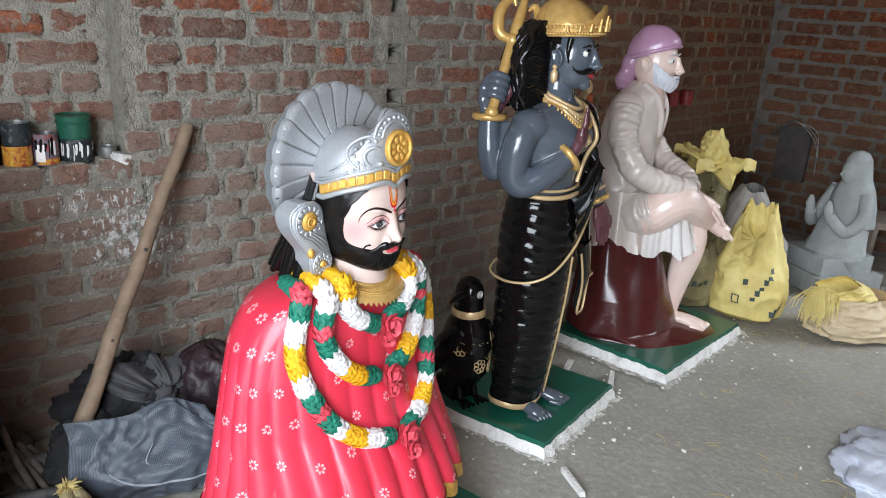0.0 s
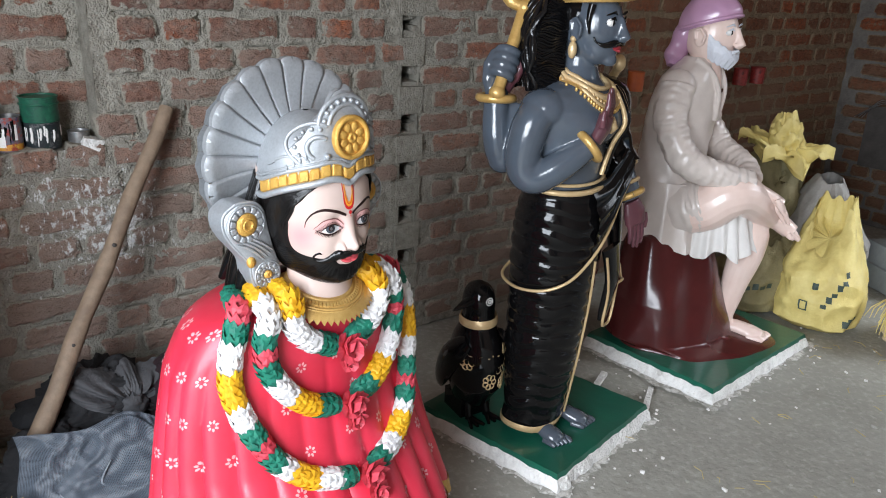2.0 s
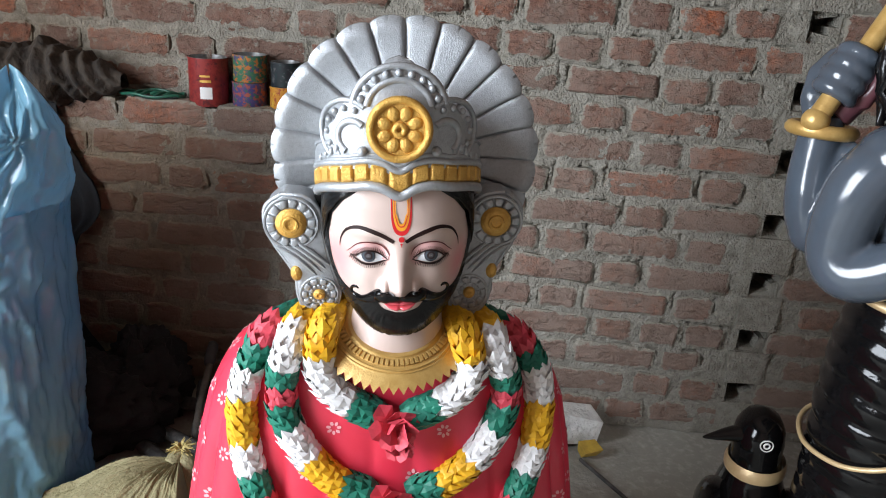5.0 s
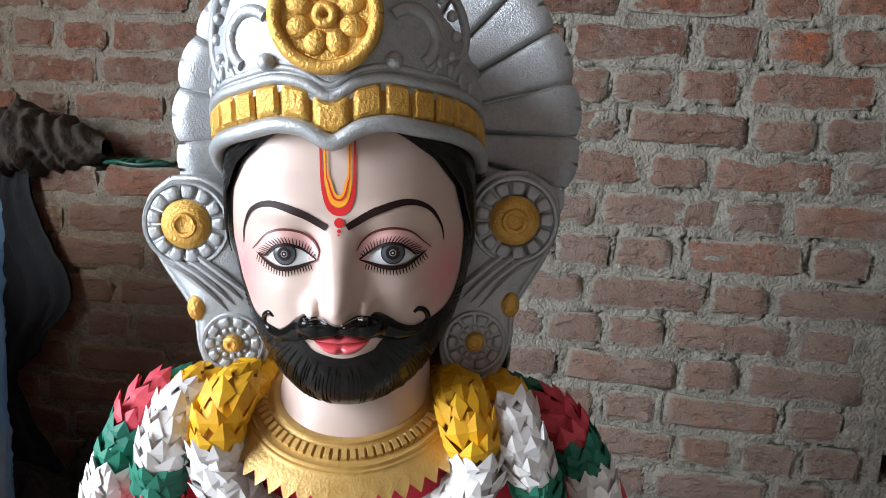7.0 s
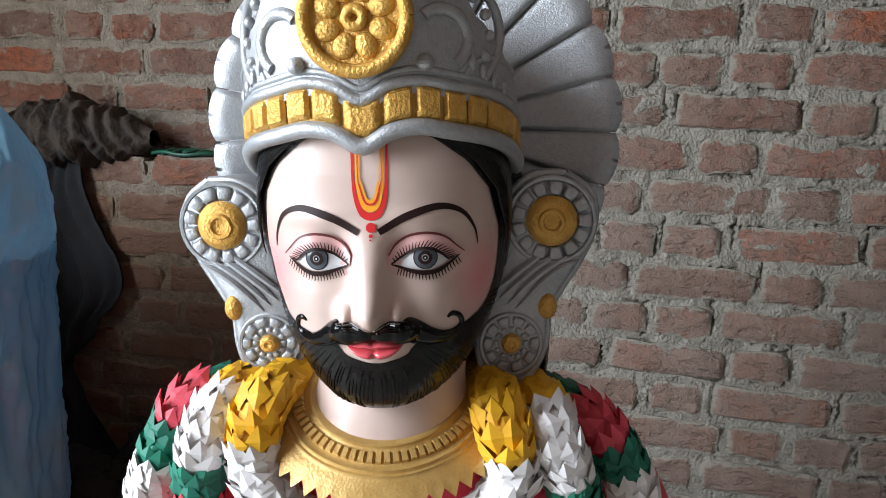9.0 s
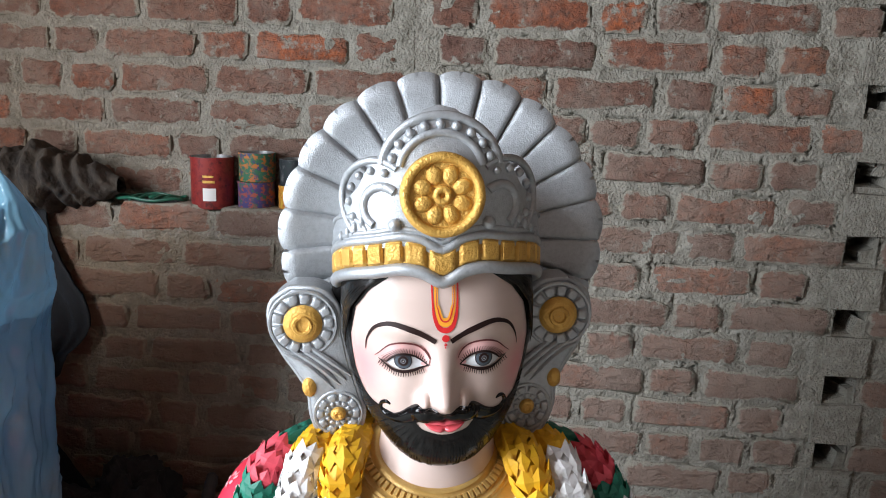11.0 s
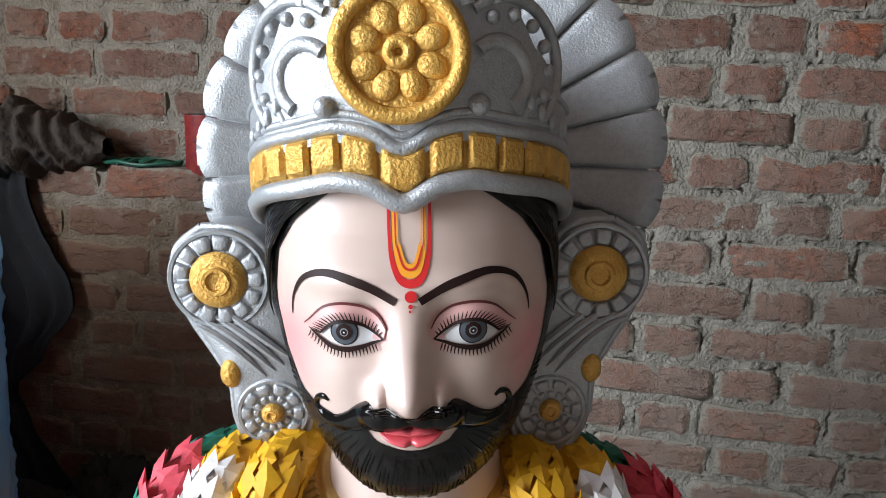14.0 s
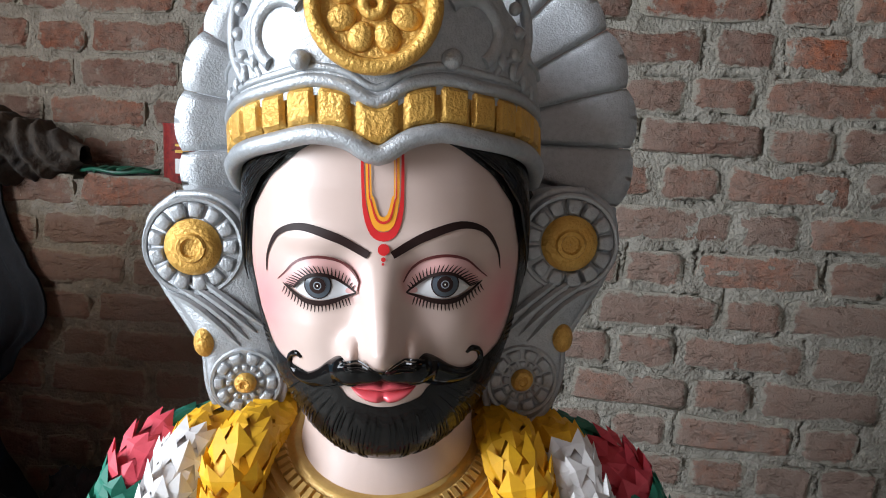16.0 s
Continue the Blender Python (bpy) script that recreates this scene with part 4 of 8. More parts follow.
def body(b):
    b.grid(288, 60, lambda i, j: cape_pt(2 * math.pi * i - math.pi, hem_z(2 * math.pi * i - math.pi) + (.728 - hem_z(2 * math.pi * i - math.pi)) * j), M_RED, wrap=True)
    b.grid(288, 3, lambda i, j: cape_pt(2 * math.pi * i - math.pi, hem_z(2 * math.pi * i - math.pi) + .042 * j, .0035), M_GOLD, wrap=True)
    b.grid(288, 1, lambda i, j: cape_pt(2 * math.pi * i - math.pi, hem_z(2 * math.pi * i - math.pi), .0035 - .02 * j), M_RED, wrap=True)
    b.grid(64, 4, lambda i, j: (UC + .27 * math.sin(2 * math.pi * i) * (1 - .05 * j), .07 - .2 * math.cos(2 * math.pi * i), .04 + .13 * j), M_RED, wrap=True)
    # small six-petalled motifs, staggered over the cape
    for row in range(7):
        z = .20 + .078 * row
        for k in range(17):
            th = -2.4 + 4.8 * (k + .5 * (row % 2)) / 17
            if z > .62 and abs(th) < 1.0:
                continue
            rnd = random.Random(row * 50 + k)
            a0, th2, z2 = rnd.uniform(0, 1), th + rnd.uniform(-.02, .02), z + rnd.uniform(-.008, .008)
            rx = max(.1, (cape_pt(th2 + .01, z2, 0, False) - cape_pt(th2 - .01, z2, 0, False)).length / .02)
            for q in range(7):
                a = a0 + q * math.pi / 3.5
                vs = []
                for e in range(6):
                    g = e * math.pi / 3
                    rr, tt = .0078 + .0038 * math.cos(g), .0026 * math.sin(g)
                    du = rr * math.cos(a) - tt * math.sin(a)
                    dz = rr * math.sin(a) + tt * math.cos(a)
                    vs.append(cape_pt(th2 + du / rx, z2 + dz, .0012))
                b.fan(vs, M_DOT)

    # gold breast collar with a toothed edge
    def collar(i, j):
        th = (2 * i - 1) * 2.2
        c = max(0, math.cos(th))
        saw = abs(((i * 34) % 1) - .5) * 2
        r = .0605 + .039 * j ** .9 + .014 * j * (1 - c) + .006 * saw * max(0, (j - .8) * 5)
        x, y = UC + r * .98 * math.sin(th), -.004 - r * (.80 + .16 * (1 - j)) * math.cos(th)
        z = .741 - .022 * math.cos(th) - (.0345 * j ** 1.1 + .009 * saw * max(0, (j - .8) * 5)) * (.42 + .58 * c)
        ridge = .0036 * (math.exp(-((j - .08) / .05) ** 2) + .8 * math.exp(-((j - .50) / .035) ** 2) + .45 * math.exp(-((j - .60) / .025) ** 2))
        return Vector((x, y - .006 - ridge - .010 * j * c, z + .3 * ridge))

    b.grid(272, 30, collar, M_COLLAR)
    for k in range(46):
        i = .03 + .94 * k / 45
        q = [collar(i + d, j) for d, j in ((-.0085, .20), (.0085, .20), (.0085, .41), (-.0085, .41))]
        o = (q[1] - q[0]).cross(q[3] - q[0]).normalized()
        o = o if o.y < 0 else -o
        mid = sum(q, Vector()) / 4
        b.add([p.lerp(mid, .04) for p in q] + [p.lerp(mid, .24) + o * .0030 for p in q], [(4, 5, 6, 7), (0, 1, 5, 4), (1, 2, 6, 5), (2, 3, 7, 6), (3, 0, 4, 7)], M_COLLAR)


b = Build()
head(b)
crown(b)
for s in (-1, 1):
    ear_piece(b, s)
# the head leans a little to one side
for k, (x, y, z) in enumerate(b.v):
    w = .05 * min(1, max(0, (z - .70) / .08))
    b.v[k] = (x - w * (z - .86), y, z + w * (x - UC))
body(b)
IDOL = pose(-.530, -.9293, 0, 0, 0, 8.6)
thing("painted_statue", b, IDOL, "glossy painted bust in red cape with silver fan crown", "statue", smooth=50)


def plinth(m, sx, sy, h, seed, label):
    """A cast slab: green gloss top, rough limewashed sides with crumbled edges."""
    b = Build()
    rnd = random.Random(seed)
    nx, ny = 28, 22
    edge = [(-sx / 2 + sx * k / nx, -sy / 2) for k in range(nx)] + [(sx / 2, -sy / 2 + sy * k / ny) for k in range(ny)] + [(sx / 2 - sx * k / nx, sy / 2) for k in range(nx)] + [(-sx / 2, sy / 2 - sy * k / ny) for k in range(ny)]
    ks = [1 - .018 * rnd.random() for _ in edge]
    top = [(x * k, y * k, h + .002 * rnd.random()) for (x, y), k in zip(edge, ks)]
    lip = [(x * (k + .012 + .012 * rnd.random()), y * (k + .012 + .012 * rnd.random()), h - .010 - .006 * rnd.random()) for (x, y), k in zip(edge, ks)]
    mid = [(x * (k + .03 + .02 * rnd.random()), y * (k + .03 + .02 * rnd.random()), h * .45) for (x, y), k in zip(edge, ks)]
    low = [(x * (k + .045 + .05 * rnd.random()), y * (k + .045 + .05 * rnd.random()), -.004) for (x, y), k in zip(edge, ks)]
    n = len(edge)
    root = thing("plinth", None, m, label, "plinth", "statue plinths")
    b.fan(top, M_GREEN)
    b.add(top + lip, [(k, (k + 1) % n, (k + 1) % n + n, k + n) for k in range(n)], M_GREEN)
    part("painted_top", b, root, "glossy green painted top", smooth=30)
    b = Build()
    for u, v in ((lip, mid), (mid, low)):
        b.add(u + v, [(k, (k + 1) % n, (k + 1) % n + n, k + n) for k in range(n)], M_LIME)
    part("rough_edge", b, root, "crumbling limewashed edge", smooth=30)
    b = Build()
    dust = [(x * (k + .08 + .10 * rnd.random()), y * (k + .08 + .10 * rnd.random()), .0015) for (x, y), k in zip(edge, ks)]
    b.add([(x, y, .0035) for x, y, z in low] + dust, [(k, (k + 1) % n, (k + 1) % n + n, k + n) for k in range(n)], M_DUST)
    part("lime_dust", b, root, "lime dust spilt round the foot", smooth=30)
    return root


plinth(IDOL @ pose(0, .07, 0), .60, .56, .05, 1, "low green-topped cement plinth with limewashed rough edges")
# ---- paper garland on the bust ----
def garland_strand(pts, colours, parent, rad=.021, seed=0):
    """Strand of overlapping folded paper scales; colours: letter and share of the length each."""
    rnd = random.Random(seed)
    n = 240
    c = smoothed(pts, n)
    acc = [0.0]
    for k in range(n):
        acc.append(acc[-1] + (c[k + 1] - c[k]).length)
    total, share = acc[-1], sum(s for _, s in colours)

    def at(d):
        k = min(int(np.searchsorted(acc, d)), n)
        k0 = max(k - 1, 0)
        return c[k0].lerp(c[k], 0 if k == k0 else (d - acc[k0]) / max(1e-6, acc[k] - acc[k0])), (c[min(k + 2, n)] - c[max(k - 3, 0)]).normalized()

    d = 0.0
    for col, s in colours:
        b, m = Build(), PAPER[col]
        end = d + total * s / share
        core_pts = [at(d + (end - d) * q / 6)[0] for q in range(7)]
        b.tube(core_pts, rad * .86, m, 12)
        ringn = max(2, round((end - d) / .0120))
        for r in range(ringn):
            p, t = at(d + (end - d) * (r + .9) / ringn)
            side = t.cross(Vector((0, -1, .1))).normalized()
            up = side.cross(t).normalized()
            for q in range(9):
                a = 2 * math.pi * (q + .5 * (r % 2)) / 9 + rnd.uniform(-.2, .2)
                o = side * math.cos(a) + up * math.sin(a)
                w = t.cross(o)
                ln, wd, lift = -rnd.uniform(.021, .029), rnd.uniform(.0088, .0114), rnd.uniform(.0003, .0034)
                root, tip = p + o * rad * .84, p + o * (rad * .99 + lift) + t * ln + w * rnd.uniform(-.004, .004)
                mid = p + o * (rad * 1.0 + lift * .35 + .0012) + t * ln * .48
                k, roll = rnd.uniform(.40, .52), rnd.uniform(-.0022, .0022)
                e1, e2 = p + o * (rad * .90 + roll) + t * ln * k + w * wd, p + o * (rad * .90 - roll) + t * ln * (.92 - k) - w * wd
                back = p + o * rad * .70 + t * ln * .4
                b.add([root, e1, mid, e2, tip, back], [(0, 1, 2), (0, 2, 3), (1, 4, 2), (2, 4, 3), (1, 5, 4), (4, 5, 3)], m)
        part("paper_tuft", b, parent, smooth=0)
        d = end


def rosette_flower(c, r, parent, seed):
    """A red paper rosette: a crumpled heart and petals set round it."""
    rnd = random.Random(seed)
    b = Build()
    b.grid(14, 9, lambda i, j: c + Vector((math.cos(2 * math.pi * i) * math.sin(math.pi * (j * .98 + .01)), -.8 * math.cos(math.pi * (j * .98 + .01)), math.sin(2 * math.pi * i) * math.sin(math.pi * (j * .98 + .01)))) * r * .42 * (1 + .3 * noise.noise(Vector((i * 5 + seed, j * 5, 1)))), PAPER["r"], wrap=True)
    heart = part("paper_rosette", b, parent, "crumpled red paper rosette", smooth=0)
    for k in range(15):
        a, el = k * 2.4, .12 + 1.2 * (k / 15)
        o = Vector((math.cos(a) * math.cos(el), -math.sin(el) - .1, math.sin(a) * math.cos(el))).normalized()
        w = o.cross(Vector((0, -1, 0))).normalized()
        ln, base = r * rnd.uniform(.75, 1.1), c + o * r * .1
        tip = base + o * ln
        v = o.cross(w)
        b = Build()
        b.add([base, base + o * ln * .6 + w * r * .52 + v * r * .1, tip + w * r * .22 + v * r * .16, tip - w * r * .20 - v * r * .05, base + o * ln * .6 - w * r * .52 - v * r * .1, base + o * ln * .55 + v * r * .22, base + o * ln * .5 - v * r * .05],
              [(0, 1, 5), (1, 2, 5), (2, 3, 5), (3, 4, 5), (4, 0, 5), (0, 6, 1), (1, 6, 2), (2, 6, 3), (3, 6, 4), (4, 6, 0)], PAPER["r"])
        part("petal", b, heart, smooth=0)


garland = thing("paper_garland", None, IDOL, "three-strand garland of white, green, yellow and red leafy scales", "garland")


def chest(pts):
    return [cape_front(u, z, .014) for u, z in pts]


def over_shoulder(s, u0, y0, z0):
    return [Vector((UC + s * u0 * .75, .09, z0 - .012)), Vector((UC + s * u0, y0, z0))]


for s in (-1, 1):
    f = lambda pts: chest([(.006 + s * u, z) for u, z in pts])
    inner = over_shoulder(s, .088, .005, .735) + [Vector((UC + s * .098, -.055, .728))] + f([(.094, .685), (.072, .655), (.040, .635), (.012, .622)])
    garland_strand(inner, [("y", .58), ("w", .28), ("g", .14)], garland, .0215, 3 + s)
    middle = over_shoulder(s, .130, .0, .728) + [Vector((UC + s * .142, -.050, .712))] + f([(.147, .66), (.142, .605), (.112, .552), (.070, .518), (.022, .500)])
    garland_strand(middle, [("y", .33), ("w", .16), ("g", .08), ("r", .07), ("g", .11), ("w", .15), ("y", .15), ("g", .10)], garland, .0215, 7 + s)
    outer = over_shoulder(s, .172, .0, .715) + f([(.186, .678), (.200, .635), (.204, .58), (.190, .51), (.155, .435), (.105, .39), (.05, .372), (.022, .368)])
    garland_strand(outer, [("g", .17), ("r", .07), ("g", .06), ("w", .10), ("y", .13), ("w", .08), ("g", .07), ("r", .05), ("g", .06), ("w", .05), ("y", .1), ("w", .08), ("g", .05)], garland, .0215, 11 + s)
for z in (.622, .500, .368):
    rosette_flower(cape_front(.008, z, .026), .034, garland, int(z * 1000))
    rosette_flower(cape_front(.012, z - .036, .018), .025, garland, int(z * 1000) + 1)
# ---- standing dark statue, seated pale statue, black bird ----
M_SLATE = mat("slate_grey_enamel", (0.070, 0.088, 0.112), 0.19, col2=(0.06, 0.07, 0.085), scale=8, coat=0.3)
M_BRONZE = mat("bronze_gold_paint", (0.62, 0.40, 0.14), 0.34, 0.4, col2=(0.50, 0.30, 0.09), scale=50, bump=0.1, bscale=380)
M_LOCKS = mat("glossy_black_hair_paint", (0.0045, 0.0042, 0.0045), 0.24, spec=0.35, bump=0.1, bscale=120)
M_PALM = mat("dusky_rose_paint", (0.125, 0.042, 0.05), 0.3, col2=(0.09, 0.035, 0.045), scale=14)
M_MAROON = mat("maroon_gloss_paint", (0.075, 0.011, 0.011), 0.25, col2=(0.055, 0.008, 0.008), scale=6, bump=0.15, bscale=14, coat=0.15)
M_ROBE = mat("pale_grey_robe_enamel", (0.66, 0.585, 0.535), 0.3, col2=(0.58, 0.505, 0.46), scale=7, bump=0.12, bscale=30, coat=0.15)
M_LAP = mat("white_lap_cloth_enamel", (0.76, 0.73, 0.70), 0.3, col2=(0.68, 0.65, 0.62), scale=9, coat=0.15)
M_PINKSKIN = mat("pale_pink_enamel", (0.80, 0.63, 0.56), 0.3, col2=(0.75, 0.56, 0.49), scale=8, coat=0.2)
M_LILAC = mat("lilac_headcloth_enamel", (0.52, 0.30, 0.44), 0.28, col2=(0.46, 0.26, 0.40), scale=9, coat=0.3)
M_BEARD = mat("bluish_white_beard_paint", (0.66, 0.68, 0.74), 0.5, bump=0.4, bscale=120)


def lathe(b, rows, m, c=(0, 0), seg=40, wave=None):
    """Stacked ellipses: rows of (z, half-width, half-depth, dx, dy)."""
    z0, z1 = rows[0][0], rows[-1][0]
    zs = [r[0] for r in rows]

    def at(i, j):
        z = z0 + (z1 - z0) * j
        a, d, dx, dy = (float(np.interp(z, zs, [r[k] if len(r) > k else 0.0 for r in rows])) for k in (1, 2, 3, 4))
        th = 2 * math.pi * i
        f = 1 + (wave(th, z) if wave else 0)
        return (c[0] + dx + a * f * math.sin(th), c[1] + dy - d * f * math.cos(th), z)

    n = max(8, round((z1 - z0) / .006)) if wave else max(8, round((z1 - z0) / .012))
    b.grid(seg, n, at, m, wrap=True)
    b.fan([at(i / seg, 0) for i in range(seg)], m)
    b.fan([at(i / seg, 1) for i in range(seg)], m)


def graft(b, src, fn):
    """Adds another build's faces, each vertex moved by fn."""
    vs = [fn(Vector(p)) for p in src.v]
    for k, m in enumerate(src.mats):
        fs = [f for f, i in zip(src.f, src.mi) if i == k]
        used = sorted({i for f in fs for i in f})
        at = {v: n for n, v in enumerate(used)}
        b.add([vs[v] for v in used], [tuple(at[i] for i in f) for f in fs], m)


def fingers(b, root, along, across, nrm, ln, m, rad=.0085):
    for k in range(4):
        p = root + across * (k - 1.5) * rad * 1.85
        f = ln * (.86, 1, .96, .78)[k]
        b.tube([p, p + along * f * .5 + nrm * .004, p + along * f + nrm * .001], [rad, rad * .92, rad * .55], m, 8)
    t = root - along * ln * .35 - across * rad * 4.2
    b.tube([t, t + along * ln * .3 - across * rad * .8, t + along * ln * .62 - across * rad * .6], [rad * 1.1, rad, rad * .6], m, 8)


def foot(b, heel, fwd, ln, m, rad=.026):
    fwd = Vector(fwd).normalized()
    side = Vector((fwd.y, -fwd.x, 0))
    heel = Vector(heel)
    up = Vector((0, 0, 1))
    b.tube([heel - fwd * ln * .06 + up * rad * .8, heel + up * rad * 1.0, heel + fwd * ln * .35 + up * rad * 1.1, heel + fwd * ln * .62 + up * rad * .72, heel + fwd * ln * .80 + up * rad * .5, heel + fwd * ln * .86 + up * rad * .45], [rad * .5, rad * .95, rad, rad * 1.12, rad * .95, rad * .5], m, 14, squash=(up, .72))
    for k in range(5):
        p = heel + fwd * ln * (.80 - .03 * k) + side * (k - 2) * rad * .50 + Vector((0, 0, rad * .45))
        b.tube([p - fwd * ln * .12, p + fwd * ln * .10, p + fwd * ln * .18 - Vector((0, 0, rad * .15))], [rad * .34, rad * .36, rad * .22], m, 8)


def ring_band(b, c, ra, rb, rad, m, tilt=(0, 0), seg=40):
    b.tube([(c[0] + ra * math.sin(2 * math.pi * k / seg), c[1] - rb * math.cos(2 * math.pi * k / seg), c[2] + tilt[0] * math.sin(2 * math.pi * k / seg) - tilt[1] * math.cos(2 * math.pi * k / seg)) for k in range(seg + 1)], rad, m, 8, False)


def small_head(b, c, k, skin, look_m, lip_m=M_LIP):
    """A modelled head of height about 0.2 k, facing -y: skull, jaw, nose, ears, eyes, brows, lips."""
    c = Vector(c)
    v = lambda x, y, z: c + Vector((x, y, z)) * k
    b.ball(c, (.066 * k, .078 * k, .092 * k), skin, 28, 20)
    b.ball(v(0, -.022, -.048), (.050 * k, .050 * k, .048 * k), skin, 24, 16)
    b.ball(v(0, -.056, -.080), (.021 * k, .018 * k, .017 * k), skin, 16, 12)
    b.tube([v(0, -.074, .022), v(0, -.085, -.006), v(0, -.093, -.024), v(0, -.084, -.034)], [.008 * k, .010 * k, .0145 * k, .008 * k], skin, 12)
    for s in (-1, 1):
        b.ball(v(s * .011, -.084, -.027), .0085 * k, skin, 10, 8)
        b.ball(v(s * .070, .004, -.008), (.009 * k, .019 * k, .029 * k), skin, 14, 12)
        b.tube([v(s * .078, -.010, -.026), v(s * .079, -.014, .000), v(s * .080, .002, .019), v(s * .080, .018, .010), v(s * .079, .014, -.014)], .0042 * k, skin, 8)
        b.ball(v(s * .027, -.064, .010), (.0175 * k, .0090 * k, .0100 * k), M_WHITE, 14, 10)
        b.ball(v(s * .0278, -.0696, .0098), (.0064 * k, .0044 * k, .0072 * k), M_BLACK, 12, 8)
        b.tube([v(s * .0115, -.0705, .0085), v(s * .020, -.0735, .0165), v(s * .029, -.0725, .0185), v(s * .038, -.0670, .0150), v(s * .046, -.0600, .0075)], [.0008 * k, .0016 * k, .0018 * k, .0016 * k, .0008 * k], look_m, 6)
        for dz, r, w in ((.030, .0032, .034), (.0185, .0018, .020)):
            b.tube([v(s * (.027 - w * .5), -.073 + .002, dz - .003), v(s * .028, -.0735, dz + .004), v(s * (.027 + w * .6), -.060, dz - .004)], [r * k * .6, r * k, r * k * .3], look_m, 6)
    b.tube([v(-.017, -.071, -.050), v(0, -.079, -.0485), v(.017, -.071, -.050)], [.0016 * k, .0042 * k, .0016 * k], lip_m, 8)
    b.tube([v(-.013, -.0715, -.0530), v(0, -.0775, -.0555), v(.013, -.0715, -.0530)], [.0016 * k, .0050 * k, .0016 * k], lip_m, 10)


STANDING = pose(.262, -.785, 0, 0, 0, 10)


def lean(z):
    """How far the standing figure leans forward at a height."""
    return -.036 * (z - .07)


b = Build()
# wrapped skirt in rolls
SK = [(.082, .100, .078), (.12, .100, .082), (.30, .110, .10), (.45, .118, .11), (.60, .126, .118), (.70, .128, .115), (.80, .118, .096)]
SK = [(z, a, d, -.01 * (z < .1) + .007 * (z > .4), lean(z)) for z, a, d in SK]


def rolls(th, z):
    q = abs(math.sin(z * 74 + .55 * math.sin(th) + .35 * math.sin(2 * th + 1) + .25 * math.sin(3 * th) + 1.6 * noise.noise(Vector((math.sin(th) * 1.5, math.cos(th) * 1.5, z * 7)))))
    return .056 * q ** .55 - .036 + .012 * (1 - 2 * abs(noise.noise(Vector((math.sin(th) * 2, math.cos(th) * 2, z * 34)))))


lathe(b, SK, M_BLACK, seg=72, wave=rolls)
b.grid(72, 3, lambda i, j: (-.010 + (.1025 + .003 * math.sin(3.1416 * j)) * math.sin(2 * math.pi * i), lean(.09) - (.0805 + .003 * math.sin(3.1416 * j)) * math.cos(2 * math.pi * i), .078 + .020 * j + .004 * math.sin(6 * math.pi * i)), M_PALEGOLD, wrap=True)
ring_band(b, (0, lean(.81), .806), .125, .099, .0075, M_PALEGOLD, (.006, .012))
ring_band(b, (0, lean(.83), .826), .122, .096, .0045, M_PALEGOLD, (.006, .012))
EDGE = smoothed([(.05, .11, .56), (-.06, .105, .52), (-.119, .02, .517), (-.115, -.06, .526), (-.086, -.110, .549), (-.045, -.133, .580), (.01, -.147, .632), (.06, -.149, .690), (.11, -.140, .745), (.168, -.128, .790), (.205, -.110, .820)], 60)
b.tube(EDGE, .0043, M_PALEGOLD, 8)
# the wrap drawn across from the waist to the arm, its lower edge trimmed with gold
WAIST = smoothed([(-.02, -.122, .812), (.05, -.122, .815), (.11, -.112, .835), (.19, -.098, .875)], 24)


def drape(i, j):
    p, q = EDGE[36 + round(i * 24)], WAIST[round(i * 24)]
    v = p.lerp(q, j)
    return v + Vector((0, -.016 * math.sin(math.pi * j) + .004 * math.sin(j * 22 + 3 * i), 0))


b.grid(24, 16, drape, M_BLACK)


def skirt_front(u, z, off):
    a, d = (float(np.interp(z, [r[0] for r in SK], [r[k] for r in SK])) for k in (1, 2))
    return Vector((u, lean(z) - d * 1.02 * (1 - (u / a) ** 2) ** .5 - off, z))


b.tube([skirt_front(p.x, p.z, .004) for p in smoothed([(.012, 0, .60), (.034, 0, .45), (.040, 0, .28), (.046, 0, .10)], 24)], .0036, M_PALEGOLD, 6)
# hanging end of the wrap, with a gold edge
b.tube(smoothed([(.10, -.135, .62), (.115, -.142, .53), (.112, -.132, .44), (.112, -.128, .40)], 16), [.042 - .0012 * k for k in range(17)], M_BLACK, 12, squash=(Vector((0, 1, 0)), .3))
b.tube(smoothed([(.060, -.150, .60), (.080, -.155, .50), (.085, -.145, .40), (.110, -.140, .385), (.135, -.140, .40), (.150, -.14, .50)], 20), .0040, M_PALEGOLD, 6)
b.tube(smoothed([(.15, -.14, .50), (.19, -.135, .50), (.225, -.11, .49), (.245, -.09, .52)], 12), .0040, M_PALEGOLD, 6)
b.tube(smoothed([(.14, -.09, .78), (.215, -.05, .77), (.235, -.06, .66), (.215, -.09, .52)], 18), [.052, .054, .056, .057, .057, .057, .056, .055, .054, .053, .052, .050, .048, .045, .042, .038, .034, .028, .02], M_BLACK, 16, squash=(Vector((.4, -1, 0)).normalized(), .5))
# trunk
TR = [(.79, .116, .088), (.84, .116, .090), (.90, .132, .098), (.96, .150, .106), (1.00, .160, .103), (1.03, .150, .092), (1.052, .112, .076), (1.068, .066, .056), (1.10, .048, .048), (1.16, .046, .046)]


